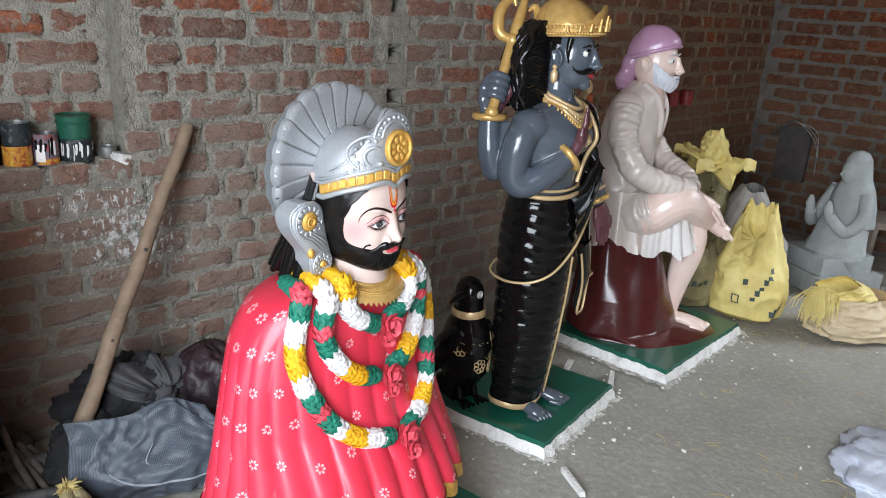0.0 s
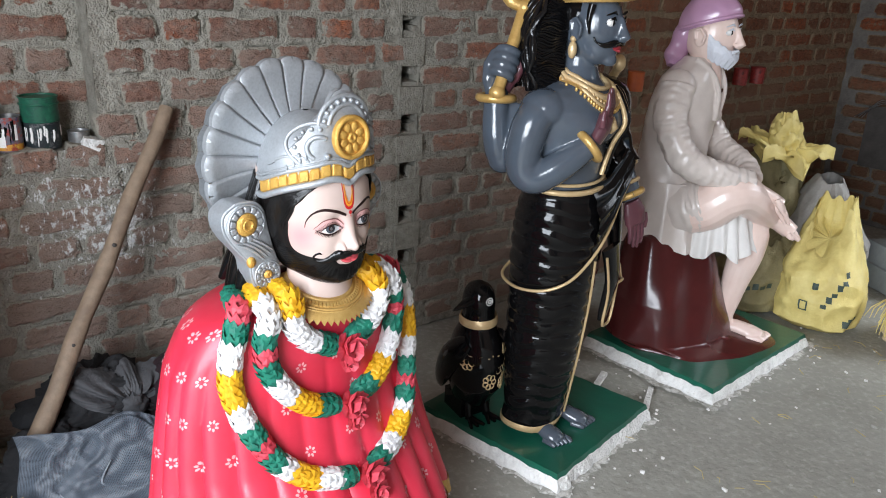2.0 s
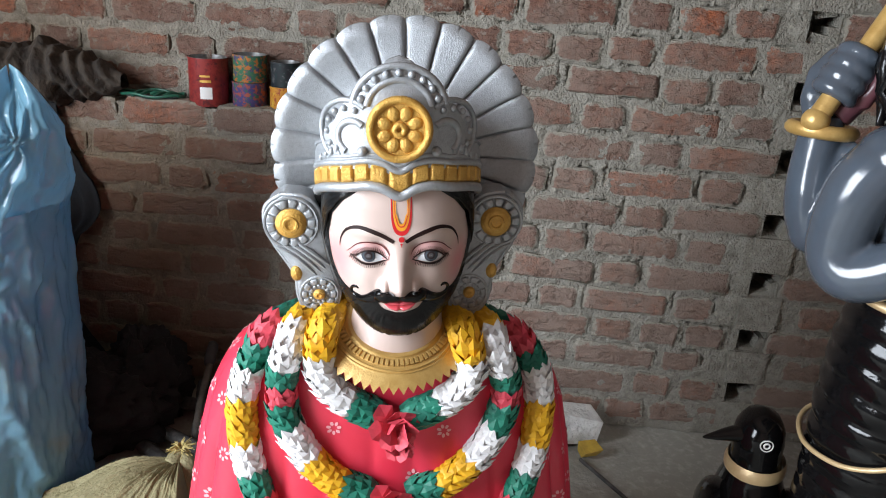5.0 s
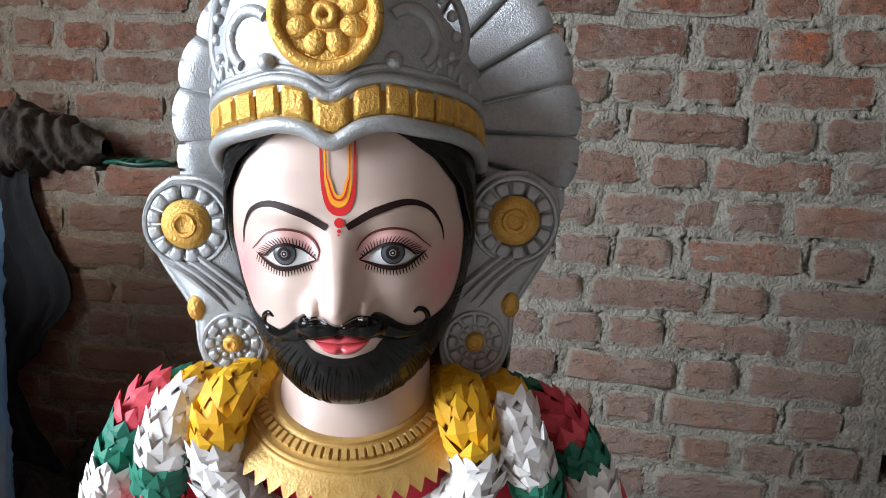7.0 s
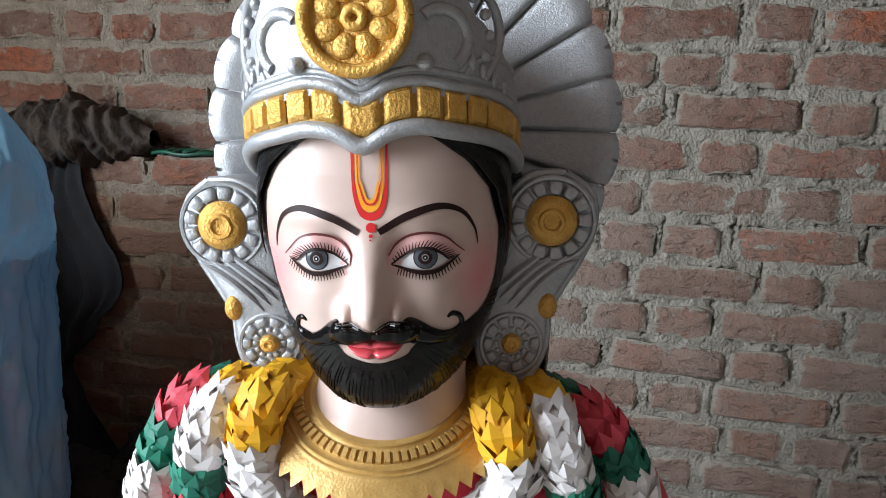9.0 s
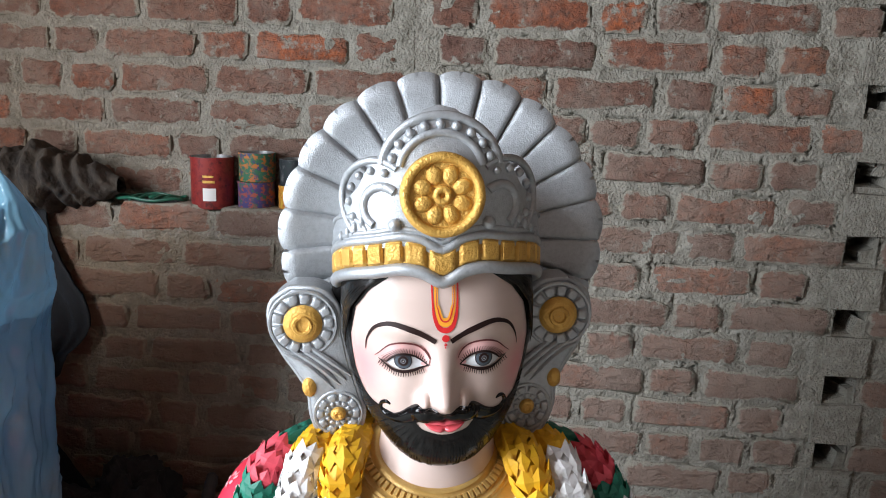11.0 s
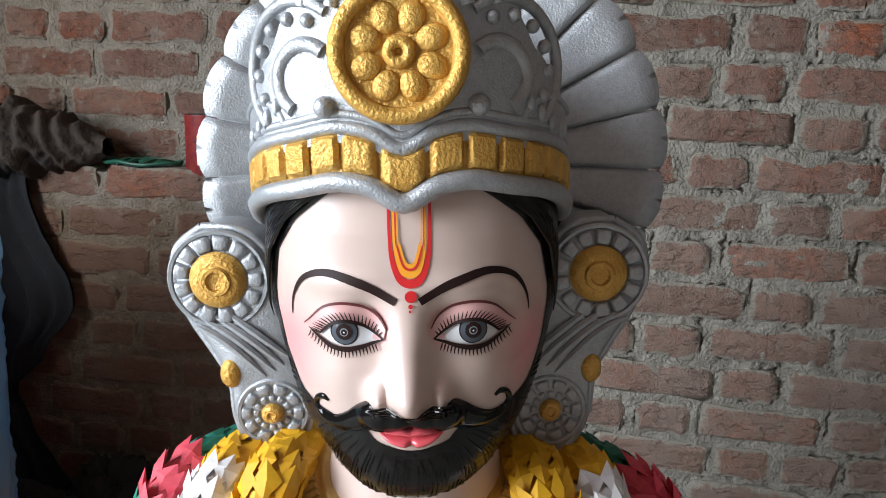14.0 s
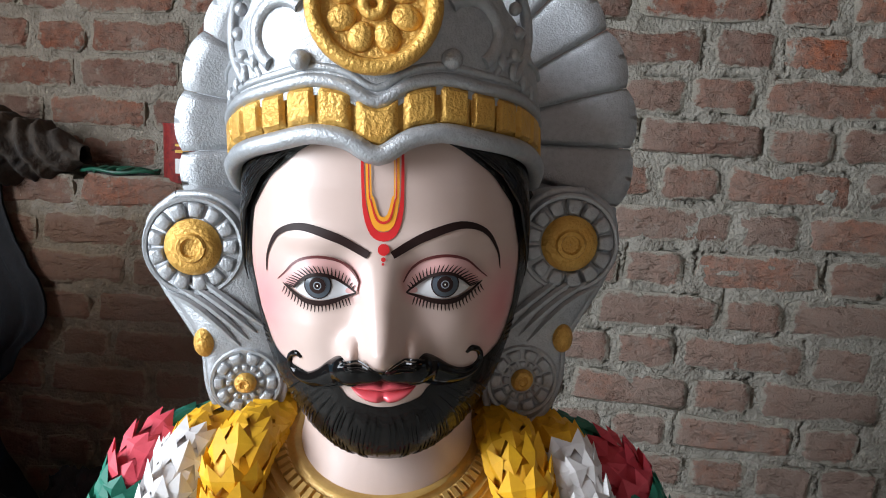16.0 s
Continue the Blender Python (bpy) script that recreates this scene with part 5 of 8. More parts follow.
def trunk_at(i, j):
    z = TR[0][0] + (TR[-1][0] - TR[0][0]) * j
    a, d = (float(np.interp(z, [r[0] for r in TR], [r[k] for r in TR])) for k in (1, 2))
    th = 2 * math.pi * i
    u, y = a * math.sin(th), -d * math.cos(th)
    if math.cos(th) > 0:
        for s in (-1, 1):
            y -= .020 * bump2(u, z, s * .066, .965, .056, .040)
            y += .010 * bump2(u, z, s * .05, .905, .06, .012)
        y += .008 * bump2(u, z, 0, .95, .014, .06)
    return (u, y + lean(z), z)


b.grid(64, 44, trunk_at, M_SLATE, wrap=True)
for j in (0, 1):
    b.fan([trunk_at(i / 64, j) for i in range(64)], M_SLATE)
for s in (-1, 1):
    b.ball((s * .125, lean(1), 1.002), (.058, .060, .048), M_SLATE, 28, 18)
    b.ball((s * .066, lean(.97) - .112, .958), .005, M_BLACK, 8, 6)
# right front arm: elbow out, palm raised before the chest
arm = smoothed([(-.070, lean(1), .980), (-.130, lean(1), .994), (-.166, -.024, .955), (-.172, -.016, .865), (-.154, -.045, .836), (-.108, -.098, .878), (-.056, -.138, .930)], 44)
b.tube(arm, [float(np.interp(k / 44, [0, .16, .33, .5, .62, .78, 1], [.034, .0480, .047, .043, .042, .039, .030])) for k in range(45)], M_SLATE, 22)
ax = (arm[-1] - arm[-6]).normalized()


def bangle(b, c, ax, r, rad, m):
    e1 = ax.orthogonal().normalized()
    e2 = ax.cross(e1)
    b.tube([Vector(c) + (e1 * math.cos(2 * math.pi * k / 28) + e2 * math.sin(2 * math.pi * k / 28)) * r for k in range(29)], rad, m, 10, False)


bangle(b, arm[-3], ax, .040, .0105, M_BRONZE)
b.tube([(-.054, -.142, .932), (-.042, -.152, .965), (-.038, -.156, .995)], [.027, .036, .034], M_PALM, 14, squash=(Vector((.35, -1, 0)).normalized(), .5))
fingers(b, Vector((-.038, -.157, .993)), Vector((.08, -.02, 1)).normalized(), Vector((1, .35, 0)).normalized(), Vector((.35, -1, 0)).normalized(), .068, M_PALM)
# right rear arm, raised with the trident
b.tube(smoothed([(-.120, .05, .99), (-.158, .056, .93), (-.168, .050, .875)], 12), [.044, .045, .045, .044, .043, .043, .042, .042, .041, .041, .040, .040, .039], M_SLATE, 18)
b.ball((-.170, .050, .868), (.037, .037, .037), M_SLATE, 20, 14)
arm = smoothed([(-.168, .048, .865), (-.178, .054, .885), (-.184, .060, .92), (-.186, .066, .97), (-.184, .07, 1.040)], 36)
b.tube(arm, [float(np.interp(k / 36, [0, .3, .55, .75, 1], [.032, .036, .036, .033, .028])) for k in range(37)], M_SLATE, 18)
bangle(b, (-.184, .070, 1.018), Vector((.05, .05, 1)).normalized(), .041, .0105, M_BRONZE)
GRIP = Vector((.49, .07, .87)).normalized()
OUT = Vector((-.86, -.48, .5))
OUT = (OUT - GRIP * OUT.dot(GRIP)).normalized()
for k in range(4):
    c = Vector((-.186, .058, 1.073)) + GRIP * .0195 * k
    e2 = GRIP.cross(OUT)
    ring = [c + (OUT * math.cos(g) + e2 * math.sin(g)) * (.0255 - .001 * abs(k - 1.5)) for g in [radians(-125 + 250 * q / 16) for q in range(17)]]
    b.tube(ring, [.0105 + .0016 * math.sin(math.pi * q / 16) for q in range(17)], M_SLATE, 10)
b.tube([(-.184, .072, 1.035), (-.190, .078, 1.062), (-.186, .082, 1.095), (-.170, .084, 1.125)], [.029, .031, .030, .020], M_SLATE, 14, squash=(Vector((.3, 1, 0)).normalized(), .6))
b.tube([(-.172, .062, 1.040), (-.154, .056, 1.066), (-.142, .054, 1.100), (-.134, .058, 1.132)], [.022, .021, .0175, .010], M_PALM, 12)
b.tube([(-.150, .046, 1.060), (-.140, .036, 1.092), (-.146, .030, 1.120)], [.013, .012, .008], M_PALM, 10)
sh0, sh1 = Vector((-.212, .046, 1.036)), Vector((-.104, .062, 1.228))
b.tube([sh0, sh0.lerp(sh1, .35), sh0.lerp(sh1, .7), sh1], [.0150, .0145, .0155, .0165], M_BRONZE, 14)
b.ball(sh0, (.020, .020, .018), M_BRONZE, 16, 10)
b.ball(sh1, .020, M_BRONZE, 16, 10)
ax = (sh1 - sh0).normalized()
sd = Vector((.68, -.72, -.2))
sd = (sd - ax * sd.dot(ax)).normalized()
for s in (-1, 0, 1):
    pr = [sh1, sh1 + sd * s * .042 + ax * .006, sh1 + sd * s * .058 + ax * .05, sh1 + sd * s * .054 + ax * .09, sh1 + sd * s * .034 + ax * .120, sh1 + sd * s * .020 + ax * .100] if s else [sh1, sh1 + ax * .06, sh1 + ax * .165]
    b.tube(smoothed(pr, 18), [.0125 + .006 * math.sin(math.pi * k / 18) - .009 * (k / 18) ** 2 for k in range(19)], M_BRONZE, 10)
b.tube(smoothed([sh1 + ax * .01, sh1 + Vector((.022, -.02, -.03)), sh1 + Vector((.026, -.015, -.09)), sh1 + Vector((.016, -.01, -.14))], 14), [.010 + .004 * math.sin(k * .6) - .0004 * k for k in range(15)], M_PALEGOLD, 8, squash=(Vector((0, 1, 0)), .4))
# left arms: giving hand low before the hip; rear arm behind
arm = smoothed([(.110, lean(1), .998), (.160, lean(1), .995), (.200, -.02, .92), (.212, -.04, .84), (.214, -.085, .775), (.220, -.112, .725)], 28)
rad = [float(np.interp(k / 28, [0, .25, .5, .75, 1], [.050, .054, .047, .042, .031])) for k in range(29)]
b.tube(arm[19:], rad[19:], M_SLATE, 18)
# the wrap hangs over the upper arm in pleats, edged with gold at the forearm
b.soft_tube(arm[:21], [r + .006 + .012 * (k / 20) ** 3 for k, r in enumerate(rad[:21])], M_BLACK, 26, .10, 9, 4.0)
for k in range(5):
    g = radians(150 + 40 * k)
    b.tube([p + Vector((math.sin(g), math.cos(g) * .9, 0)) * (r + .008) for p, r in zip(arm[2:20], rad[2:20])], .0042, M_PALEGOLD, 6)
bangle(b, arm[20], (arm[21] - arm[19]).normalized(), .055, .0052, M_PALEGOLD)
ax = (arm[-1] - arm[-5]).normalized()
bangle(b, arm[-3], ax, .038, .009, M_BRONZE)
bangle(b, arm[-6], ax, .040, .006, M_PALEGOLD)
b.tube([(.222, -.115, .722), (.232, -.122, .690), (.238, -.126, .655)], [.026, .037, .034], M_PALM, 14, squash=(Vector((-.3, -1, 0)).normalized(), .5))
fingers(b, Vector((.239, -.127, .655)), Vector((.08, -.04, -1)).normalized(), Vector((-1, .2, 0)).normalized(), Vector((-.3, -1, 0)).normalized(), .075, M_PALM)
b.tube(smoothed([(.160, .06, 1.00), (.215, .06, .92), (.228, .05, .95), (.222, .02, 1.05)], 16), [.044 - .0009 * k for k in range(17)], M_SLATE, 14)
b.tube([(.222, .03, .98), (.216, -.025, 1.075)], .012, M_PALEGOLD, 10)
b.ball((.214, -.030, 1.09), (.018, .018, .024), M_PALEGOLD, 14, 10)


def on_chest(u, z, off):
    """The front of the trunk over u at height z, off in front of it."""
    a, d = (float(np.interp(z, [r[0] for r in TR], [r[k] for r in TR])) for k in (1, 2))
    k = max(0.0, 1 - (u / a) ** 2) ** .5
    y = -d * k - sum(.020 * bump2(u, z, s * .066, .965, .056, .040) for s in (-1, 1)) * (k > .1)
    return Vector((u, y + lean(z) - off, z))


# pleated striped stole over the left shoulder
for k in range(9):
    b.tube([on_chest(p.x, p.z, .008 + .003 * (k % 2)) for p in smoothed([(.048 + .0125 * k, 0, 1.050), (.052 + .0120 * k, 0, 1.0), (.044 + .0115 * k, 0, .92), (.026 + .0115 * k, 0, .83)], 20)], .0066, M_PALEGOLD if k in (0, 2, 5, 8) else M_BLACK, 8)
# broad gold collar and necklaces lying on the breast
b.grid(60, 12, lambda i, j: on_chest((.050 + .034 * j) * math.sin((2 * i - 1) * 1.4), 1.088 - (.050 + .036 * j) * math.cos((2 * i - 1) * 1.4), .0035 + .003 * abs(math.sin(j * 9.4))), M_BRONZE)
for k in range(29):
    a = (k / 28 * 2 - 1) * 1.25
    b.ball(on_chest(.090 * math.sin(a), 1.088 - .092 * math.cos(a), .004), (.0042, .0042, .0065), M_BRONZE, 8, 6)
for half, zt, zb, rad in ((.052, 1.085, 1.050, .0065), (.062, 1.078, 1.030, .0075), (.070, 1.070, 1.008, .006)):
    pts = []
    for k in range(41):
        th = 2 * math.pi * k / 40
        c = math.cos(th)
        z = zb + (zt - zb) * (1 - max(0, c)) ** 1.2
        u = half * math.sin(th)
        pts.append(on_chest(u, z, rad * .7) if c > .25 else Vector((u, lean(z) - half * .85 * c - .012 * max(0, c), z + .004)))
    b.tube(pts, rad, M_PALEGOLD, 9, False)
for k in range(15):
    u = (k - 7) * .0085
    z = 1.003 + .055 * abs(u / .07) ** 1.6
    b.ball(on_chest(u, z, .004), (.0042, .004, .009), M_PALEGOLD, 8, 6)
b.tube([on_chest(.0, .985, .006), on_chest(.0, .96, .008), on_chest(.0, .945, .006)], [.005, .012, .004], M_PALEGOLD, 10)
# head, turned a little aside
head_from = len(b.v)
HC = (0, -.066, 1.196)
small_head(b, HC, .98, M_SLATE, M_BLACK, M_LIPLINE)
for s in (-1, 1):
    b.tube(smoothed([(0, -.145, 1.162), (s * .022, -.141, 1.160), (s * .042, -.126, 1.154), (s * .055, -.110, 1.161), (s * .057, -.104, 1.172)], 16), [.004 + .0045 * math.sin(math.pi * min(1, k / 11)) * (k < 11) - .00015 * k for k in range(17)], M_BLACK, 8)
    b.tube(smoothed([(s * .058, -.093, 1.245), (s * .064, -.090, 1.208), (s * .062, -.094, 1.178)], 10), [.009, .009, .009, .008, .007, .006, .005, .004, .003, .003, .002], M_BLACK, 8)
    b.ball((s * .071, -.058, 1.140), (.011, .011, .021), M_PALEGOLD, 14, 10)
    b.ball((s * .071, -.058, 1.165), .008, M_PALEGOLD, 12, 8)


def hair_at(i, j):
    """Long hair combed back over the shoulders, in fine level waves."""
    th = math.pi * (.57 + .86 * i)
    z = 1.285 - .245 * j
    r = .078 + .048 * j ** .6 + .034 * math.sin(math.pi * j ** .8) + .010 * math.sin(9 * th) * j
    q = Vector((th * 2, z * 9, 1))
    r += .0019 * math.sin(z * 520 + 3.5 * math.sin(2.5 * th) + 5 * noise.noise(q)) + .006 * noise.noise(q * 1.6)
    return Vector((r * 1.06 * math.sin(th), -.044 - r * 1.12 * math.cos(th), z + .010 * noise.noise(Vector((th * 4, 1, 2))) * j))


b.grid(80, 260, hair_at, M_LOCKS)
b.grid(40, 6, lambda i, j: hair_at(i, 1).lerp(Vector((0, -.03, 1.06)), j), M_LOCKS)
for i in (0, 1):
    b.grid(20, 4, lambda k, j: hair_at(i, k).lerp(Vector((0, -.05, 1.285 - .25 * k)), j * .6), M_LOCKS)
# strands combed back over the sides
for i in (0, 1):
    for k in range(44):
        q, root = (k + .5) / 44, Vector((0, -.05, 1.285 - .25 * (k + .5) / 44))
        b.tube([hair_at(i, q).lerp(root, .6 * t / 6) + Vector((0, 0, .005 * math.sin(1.1 * t + .35 * k) + .006 * noise.noise(Vector((k * .4, t * .5, i))))) for t in range(7)], [.0030 + .0012 * math.sin(k * 2.3)] * 7, M_LOCKS, 6)
for k in range(34):
    rnd = random.Random(k + 300)
    i0, ph = (k + .5) / 34, rnd.uniform(0, 6)
    b.tube([hair_at(min(1, max(0, i0 + .016 * math.sin(q * 1.1 + ph))), q / 16) + Vector((math.sin(math.pi * (.57 + .86 * i0)), -math.cos(math.pi * (.57 + .86 * i0)), 0)) * (.002 + .005 * abs(math.sin(q * .8 + ph))) for q in range(17)], [.004 + .005 * math.sin(math.pi * (q + 1) / 18) for q in range(17)], M_LOCKS, 6)
b.ball((0, -.036, 1.215), (.068, .072, .062), M_BLACK, 24, 14)
# crown
dy = -.030
crown_from = len(b.v)
lathe(b, [(1.236, .083, .092, 0, -.024 + dy), (1.246, .088, .098, 0, -.025 + dy), (1.262, .087, .097, 0, -.022 + dy), (1.290, .080, .088, 0, -.015 + dy), (1.318, .064, .068, 0, -.008 + dy), (1.335, .042, .044, 0, -.004 + dy), (1.344, .018, .018, 0, dy), (1.350, .013, .013, 0, dy), (1.356, .017, .017, 0, dy), (1.364, .017, .017, 0, dy), (1.372, .006, .006, 0, dy)], M_BRONZE, seg=44)
b.grid(72, 10, lambda i, j: ((.090 + .006 * j) * math.sin((2 * i - 1) * 1.6), dy - .025 - (.100 + .006 * j) * math.cos((2 * i - 1) * 1.6), 1.238 + j * (.030 + .050 * math.exp(-((2 * i - 1) / .28) ** 2) + .005 * abs(math.sin(i * 38)))), M_BRONZE)
for row, n in ((1.244, 41), (1.262, 33)):
    for k in range(n):
        a = (k / (n - 1) * 2 - 1) * 1.75
        b.ball(((.0935 + .3 * (row - 1.244)) * math.sin(a), dy - .025 - (.104 + .35 * (row - 1.244)) * math.cos(a), row), .0046, M_BRONZE, 8, 6)
for k in range(9):
    a = (k / 8 * 2 - 1) * 1.2
    b.tube([(.100 * math.sin(a), dy - .025 - .112 * math.cos(a), 1.250), (.102 * math.sin(a), dy - .025 - .116 * math.cos(a), 1.262 + .03 * math.exp(-(a / .5) ** 2))], [.007, .003], M_BRONZE, 8)
b.v[crown_from:] = [(x, y, z + .010 - .06 * (y + .04)) for x, y, z in b.v[crown_from:]]
turn = Matrix.Translation((0, -.045, 0)) @ Matrix.Rotation(radians(3), 4, "Z") @ Matrix.Translation((0, .045, 0))
b.v[head_from:] = [tuple(turn @ Vector(p)) for p in b.v[head_from:]]
fuse(b, M_SLATE, .0034, 6)
for u, w, d in ((-.035, .015, -.04), (.070, .015, .28)):
    foot(b, (u, -w, .048), (d, -1, 0), .135, M_SLATE, .027)
fuse(b, M_PALM, .0026, 3)
thing("standing_statue", b, STANDING, "standing slate-grey painted statue in a glossy black wrap with gold trim", "statue", smooth=60)
plinth(pose(.335, -.723, 0, 0, 0, 11), .50, .50, .05, 2, "green-topped cement plinth with limewashed rough edges under a standing statue")

# black bird beside it
b = Build()
lathe(b, [(.060, .03, .04, 0, .04), (.10, .050, .072, 0, .02), (.17, .072, .100), (.25, .076, .104, 0, -.004), (.31, .064, .086, -.004, -.012), (.36, .050, .058, -.010, -.022), (.40, .044, .050, -.014, -.026), (.435, .046, .051, -.018, -.030), (.462, .042, .047, -.018, -.030), (.480, .032, .036, -.018, -.029), (.491, .019, .021, -.018, -.028), (.495, .004, .004, -.018, -.028)], M_BLACK, seg=44)
b.tube(smoothed([(-.045, -.042, .446), (-.075, -.049, .441), (-.100, -.055, .436), (-.119, -.059, .432)], 12), [.021 - .0016 * k for k in range(13)], M_BLACK, 14, squash=(Vector((0, 0, 1)), .8))
b.grid(44, 6, lambda i, j: (-.011 + (.0535 - .003 * j + .0022 * math.sin(math.pi * j)) * math.sin(2 * math.pi * i), -.023 - (.0605 - .004 * j + .0022 * math.sin(math.pi * j)) * math.cos(2 * math.pi * i), .366 + .024 * j + .004 * math.sin(2 * math.pi * i)), M_PALEGOLD, wrap=True)
for s in (-1, 1):
    b.tube(smoothed([(s * .060, -.05, .32), (s * .074, .02, .24), (s * .062, .09, .14), (s * .03, .14, .08)], 12), [.02, .03, .038, .042, .043, .042, .04, .036, .03, .025, .018, .01, .004], M_BLACK, 12, squash=(Vector((1, 0, 0)), .4))
# painted rosettes on the breast and wing
for a0, z0, r in ((-.35, .285, .028), (.25, .255, .030), (.85, .275, .028), (-.15, .205, .026), (.55, .195, .028), (1.1, .215, .024), (-1.0, .26, .026), (1.5, .26, .026)):
    for q in range(7):
        g = q * 2 * math.pi / 7
        ring = []
        for e in range(11):
            h = e / 10 * 2 * math.pi
            da = (r * .62 * math.cos(g) + r * .34 * math.cos(h)) / .095
            dz = r * .62 * math.sin(g) + r * .34 * math.sin(h)
            zz = z0 + dz
            ra = float(np.interp(zz, [.10, .17, .25, .31, .36], [.050, .072, .076, .064, .050])) + .0015
            rd = float(np.interp(zz, [.10, .17, .25, .31, .36], [.072, .100, .104, .086, .058])) + .0015
            ring.append((ra * math.sin(a0 + da), -rd * math.cos(a0 + da) - .006 * (zz > .28), zz))
        b.tube(ring, .0021, M_PALEGOLD, 4, False)
for r, rad in ((.0110, .0013), (.0050, .0016)):
    b.tube([(-.014 + r * math.cos(2 * math.pi * k / 18), -.031 - .049 * (1 - ((.004 + r * math.cos(2 * math.pi * k / 18)) / .044) ** 2) ** .5, .448 + r * math.sin(2 * math.pi * k / 18)) for k in range(19)], rad, M_WHITE, 6, False)
for u in (-.03, .03):
    b.tube([(u, -.02, .11), (u, -.035, .052)], .012, M_BLACK, 8)
    for k in (-1, 0, 1):
        b.tube([(u, -.035, .056), (u + .022 * k, -.085, .054)], [.009, .005], M_BLACK, 6)
b.box((0, .03, .08), (.10, .10, .06), M_BLACK)
thing("bird_statue", b, pose(.147, -.64, 0, 0, 0, -8), "glossy black bird statue with a gold collar standing on a plinth", "statue", smooth=60)

# seated figure on a rock
SEATED = pose(1.2, -.62, 0, 0, 0, 18)
b = Build()


def folds(th, z):
    return .016 * math.sin(th * 9 + 5 * math.sin(z * 9)) + .010 * math.sin(z * 80 + 3 * math.sin(th * 2) + 2 * math.sin(z * 23)) + .014 * (1 - 2 * abs(noise.noise(Vector((th * 1.3, z * 9, 2)))))


lathe(b, [(.42, .150, .125, 0, .125), (.50, .165, .145, 0, .115), (.60, .160, .135, 0, .115), (.72, .145, .115, 0, .120), (.86, .156, .115, 0, .110), (.94, .158, .108, 0, .100), (.99, .145, .096, 0, .092), (1.02, .118, .080, 0, .084), (1.05, .072, .06, 0, .075), (1.065, .058, .055, 0, .07)], M_ROBE, seg=72, wave=folds)
for s in (-1, 1):
    b.ball((s * .132, .098, .968), (.060, .064, .062), M_ROBE, 24, 16)
# long open collar
for s in (-1, 1):
    b.tube(smoothed([(s * .062, .065, 1.060), (s * .056, .010, 1.02), (s * .040, -.018, .96), (s * .018, -.018, .89), (.003 * s, -.012, .855)], 18), .0115, M_ROBE, 10, squash=(Vector((0, 1, 0)), .6))
b.grid(12, 12, lambda i, j: ((2 * i - 1) * .048 * (1 - .9 * j), .000 - .014 * math.sin(j * 2.2) + .02 * (1 - j) * (2 * i - 1) ** 2, 1.05 - .18 * j), M_PINKSKIN)
lathe(b, [(1.00, .056, .056, 0, .058), (1.06, .052, .052, 0, .056), (1.12, .050, .052, 0, .052)], M_PINKSKIN)
hb = Build()
small_head(hb, (0, -.002, 1.165), .98, M_PINKSKIN, M_BEARD)


def jaw(i, j):
    """A short beard round the jaw from ear to ear."""
    th = (2 * i - 1) * 1.45
    top = 1.165 - .052 + .055 * (abs(th) / 1.45) ** 1.5
    low = 1.066 + .030 * (abs(th) / 1.45) ** 1.5
    z = top + (low - top) * j
    r = .060 + .012 * math.sin(math.pi * min(1, j * .9 + .1)) - .012 * j
    fr = 1.22 - .06 * j
    return Vector((r * math.sin(th), -.006 - r * fr * max(0, math.cos(th)) ** .8 - .004 * j, z + .002 * math.sin(i * 60)))


hb.grid(60, 14, jaw, M_BEARD)
hb.fan([jaw(k / 30, 1) for k in range(31)], M_BEARD)
for s in (-1, 1):
    hb.tube([(0, -.084, 1.1225), (s * .02, -.080, 1.119), (s * .036, -.062, 1.108)], [.005, .0065, .003], M_BEARD, 8)


# tied head cloth: a smooth dome with a rolled front, draped down to the shoulder
def cloth_at(i, j):
    th = 2 * math.pi * i
    k = j * 1.57
    rim = 1.195 + .022 * math.cos(th) - .018 * (1 - math.cos(th)) * .5
    r = .074 + .004 * math.sin(j * 7) + .0015 * math.sin(th * 7 + j * 5)
    return Vector((r * math.sin(th) * math.cos(k) ** .75, .010 - (r + .012) * math.cos(th) * math.cos(k) ** .75, rim + (1.290 - rim) * math.sin(k)))


hb.grid(60, 22, cloth_at, M_LILAC, wrap=True)
hb.tube([cloth_at(k / 48, .06) for k in range(49)], .006, M_LILAC, 8, False)
hb.tube(smoothed([(0, .030, 1.215), (-.006, .052, 1.185), (-.014, .070, 1.150), (-.024, .082, 1.115), (-.034, .088, 1.085), (-.042, .088, 1.065)], 24), [float(np.interp(k / 24, [0, .25, .5, .8, 1], [.054, .050, .040, .036, .018])) + .003 * math.sin(k * .8) for k in range(25)], M_LILAC, 18, squash=(Vector((.3, 1, .2)).normalized(), .75))
fuse(hb, M_PINKSKIN, .0026, 3)
aside = Matrix.Rotation(radians(-7), 3, "Z")
graft(b, hb, lambda p: Vector((0, .060, 1.050)) + aside @ Vector((p.x * 1.17, (p.y - .01) * 1.17, (p.z - 1.085) * 1.13)))
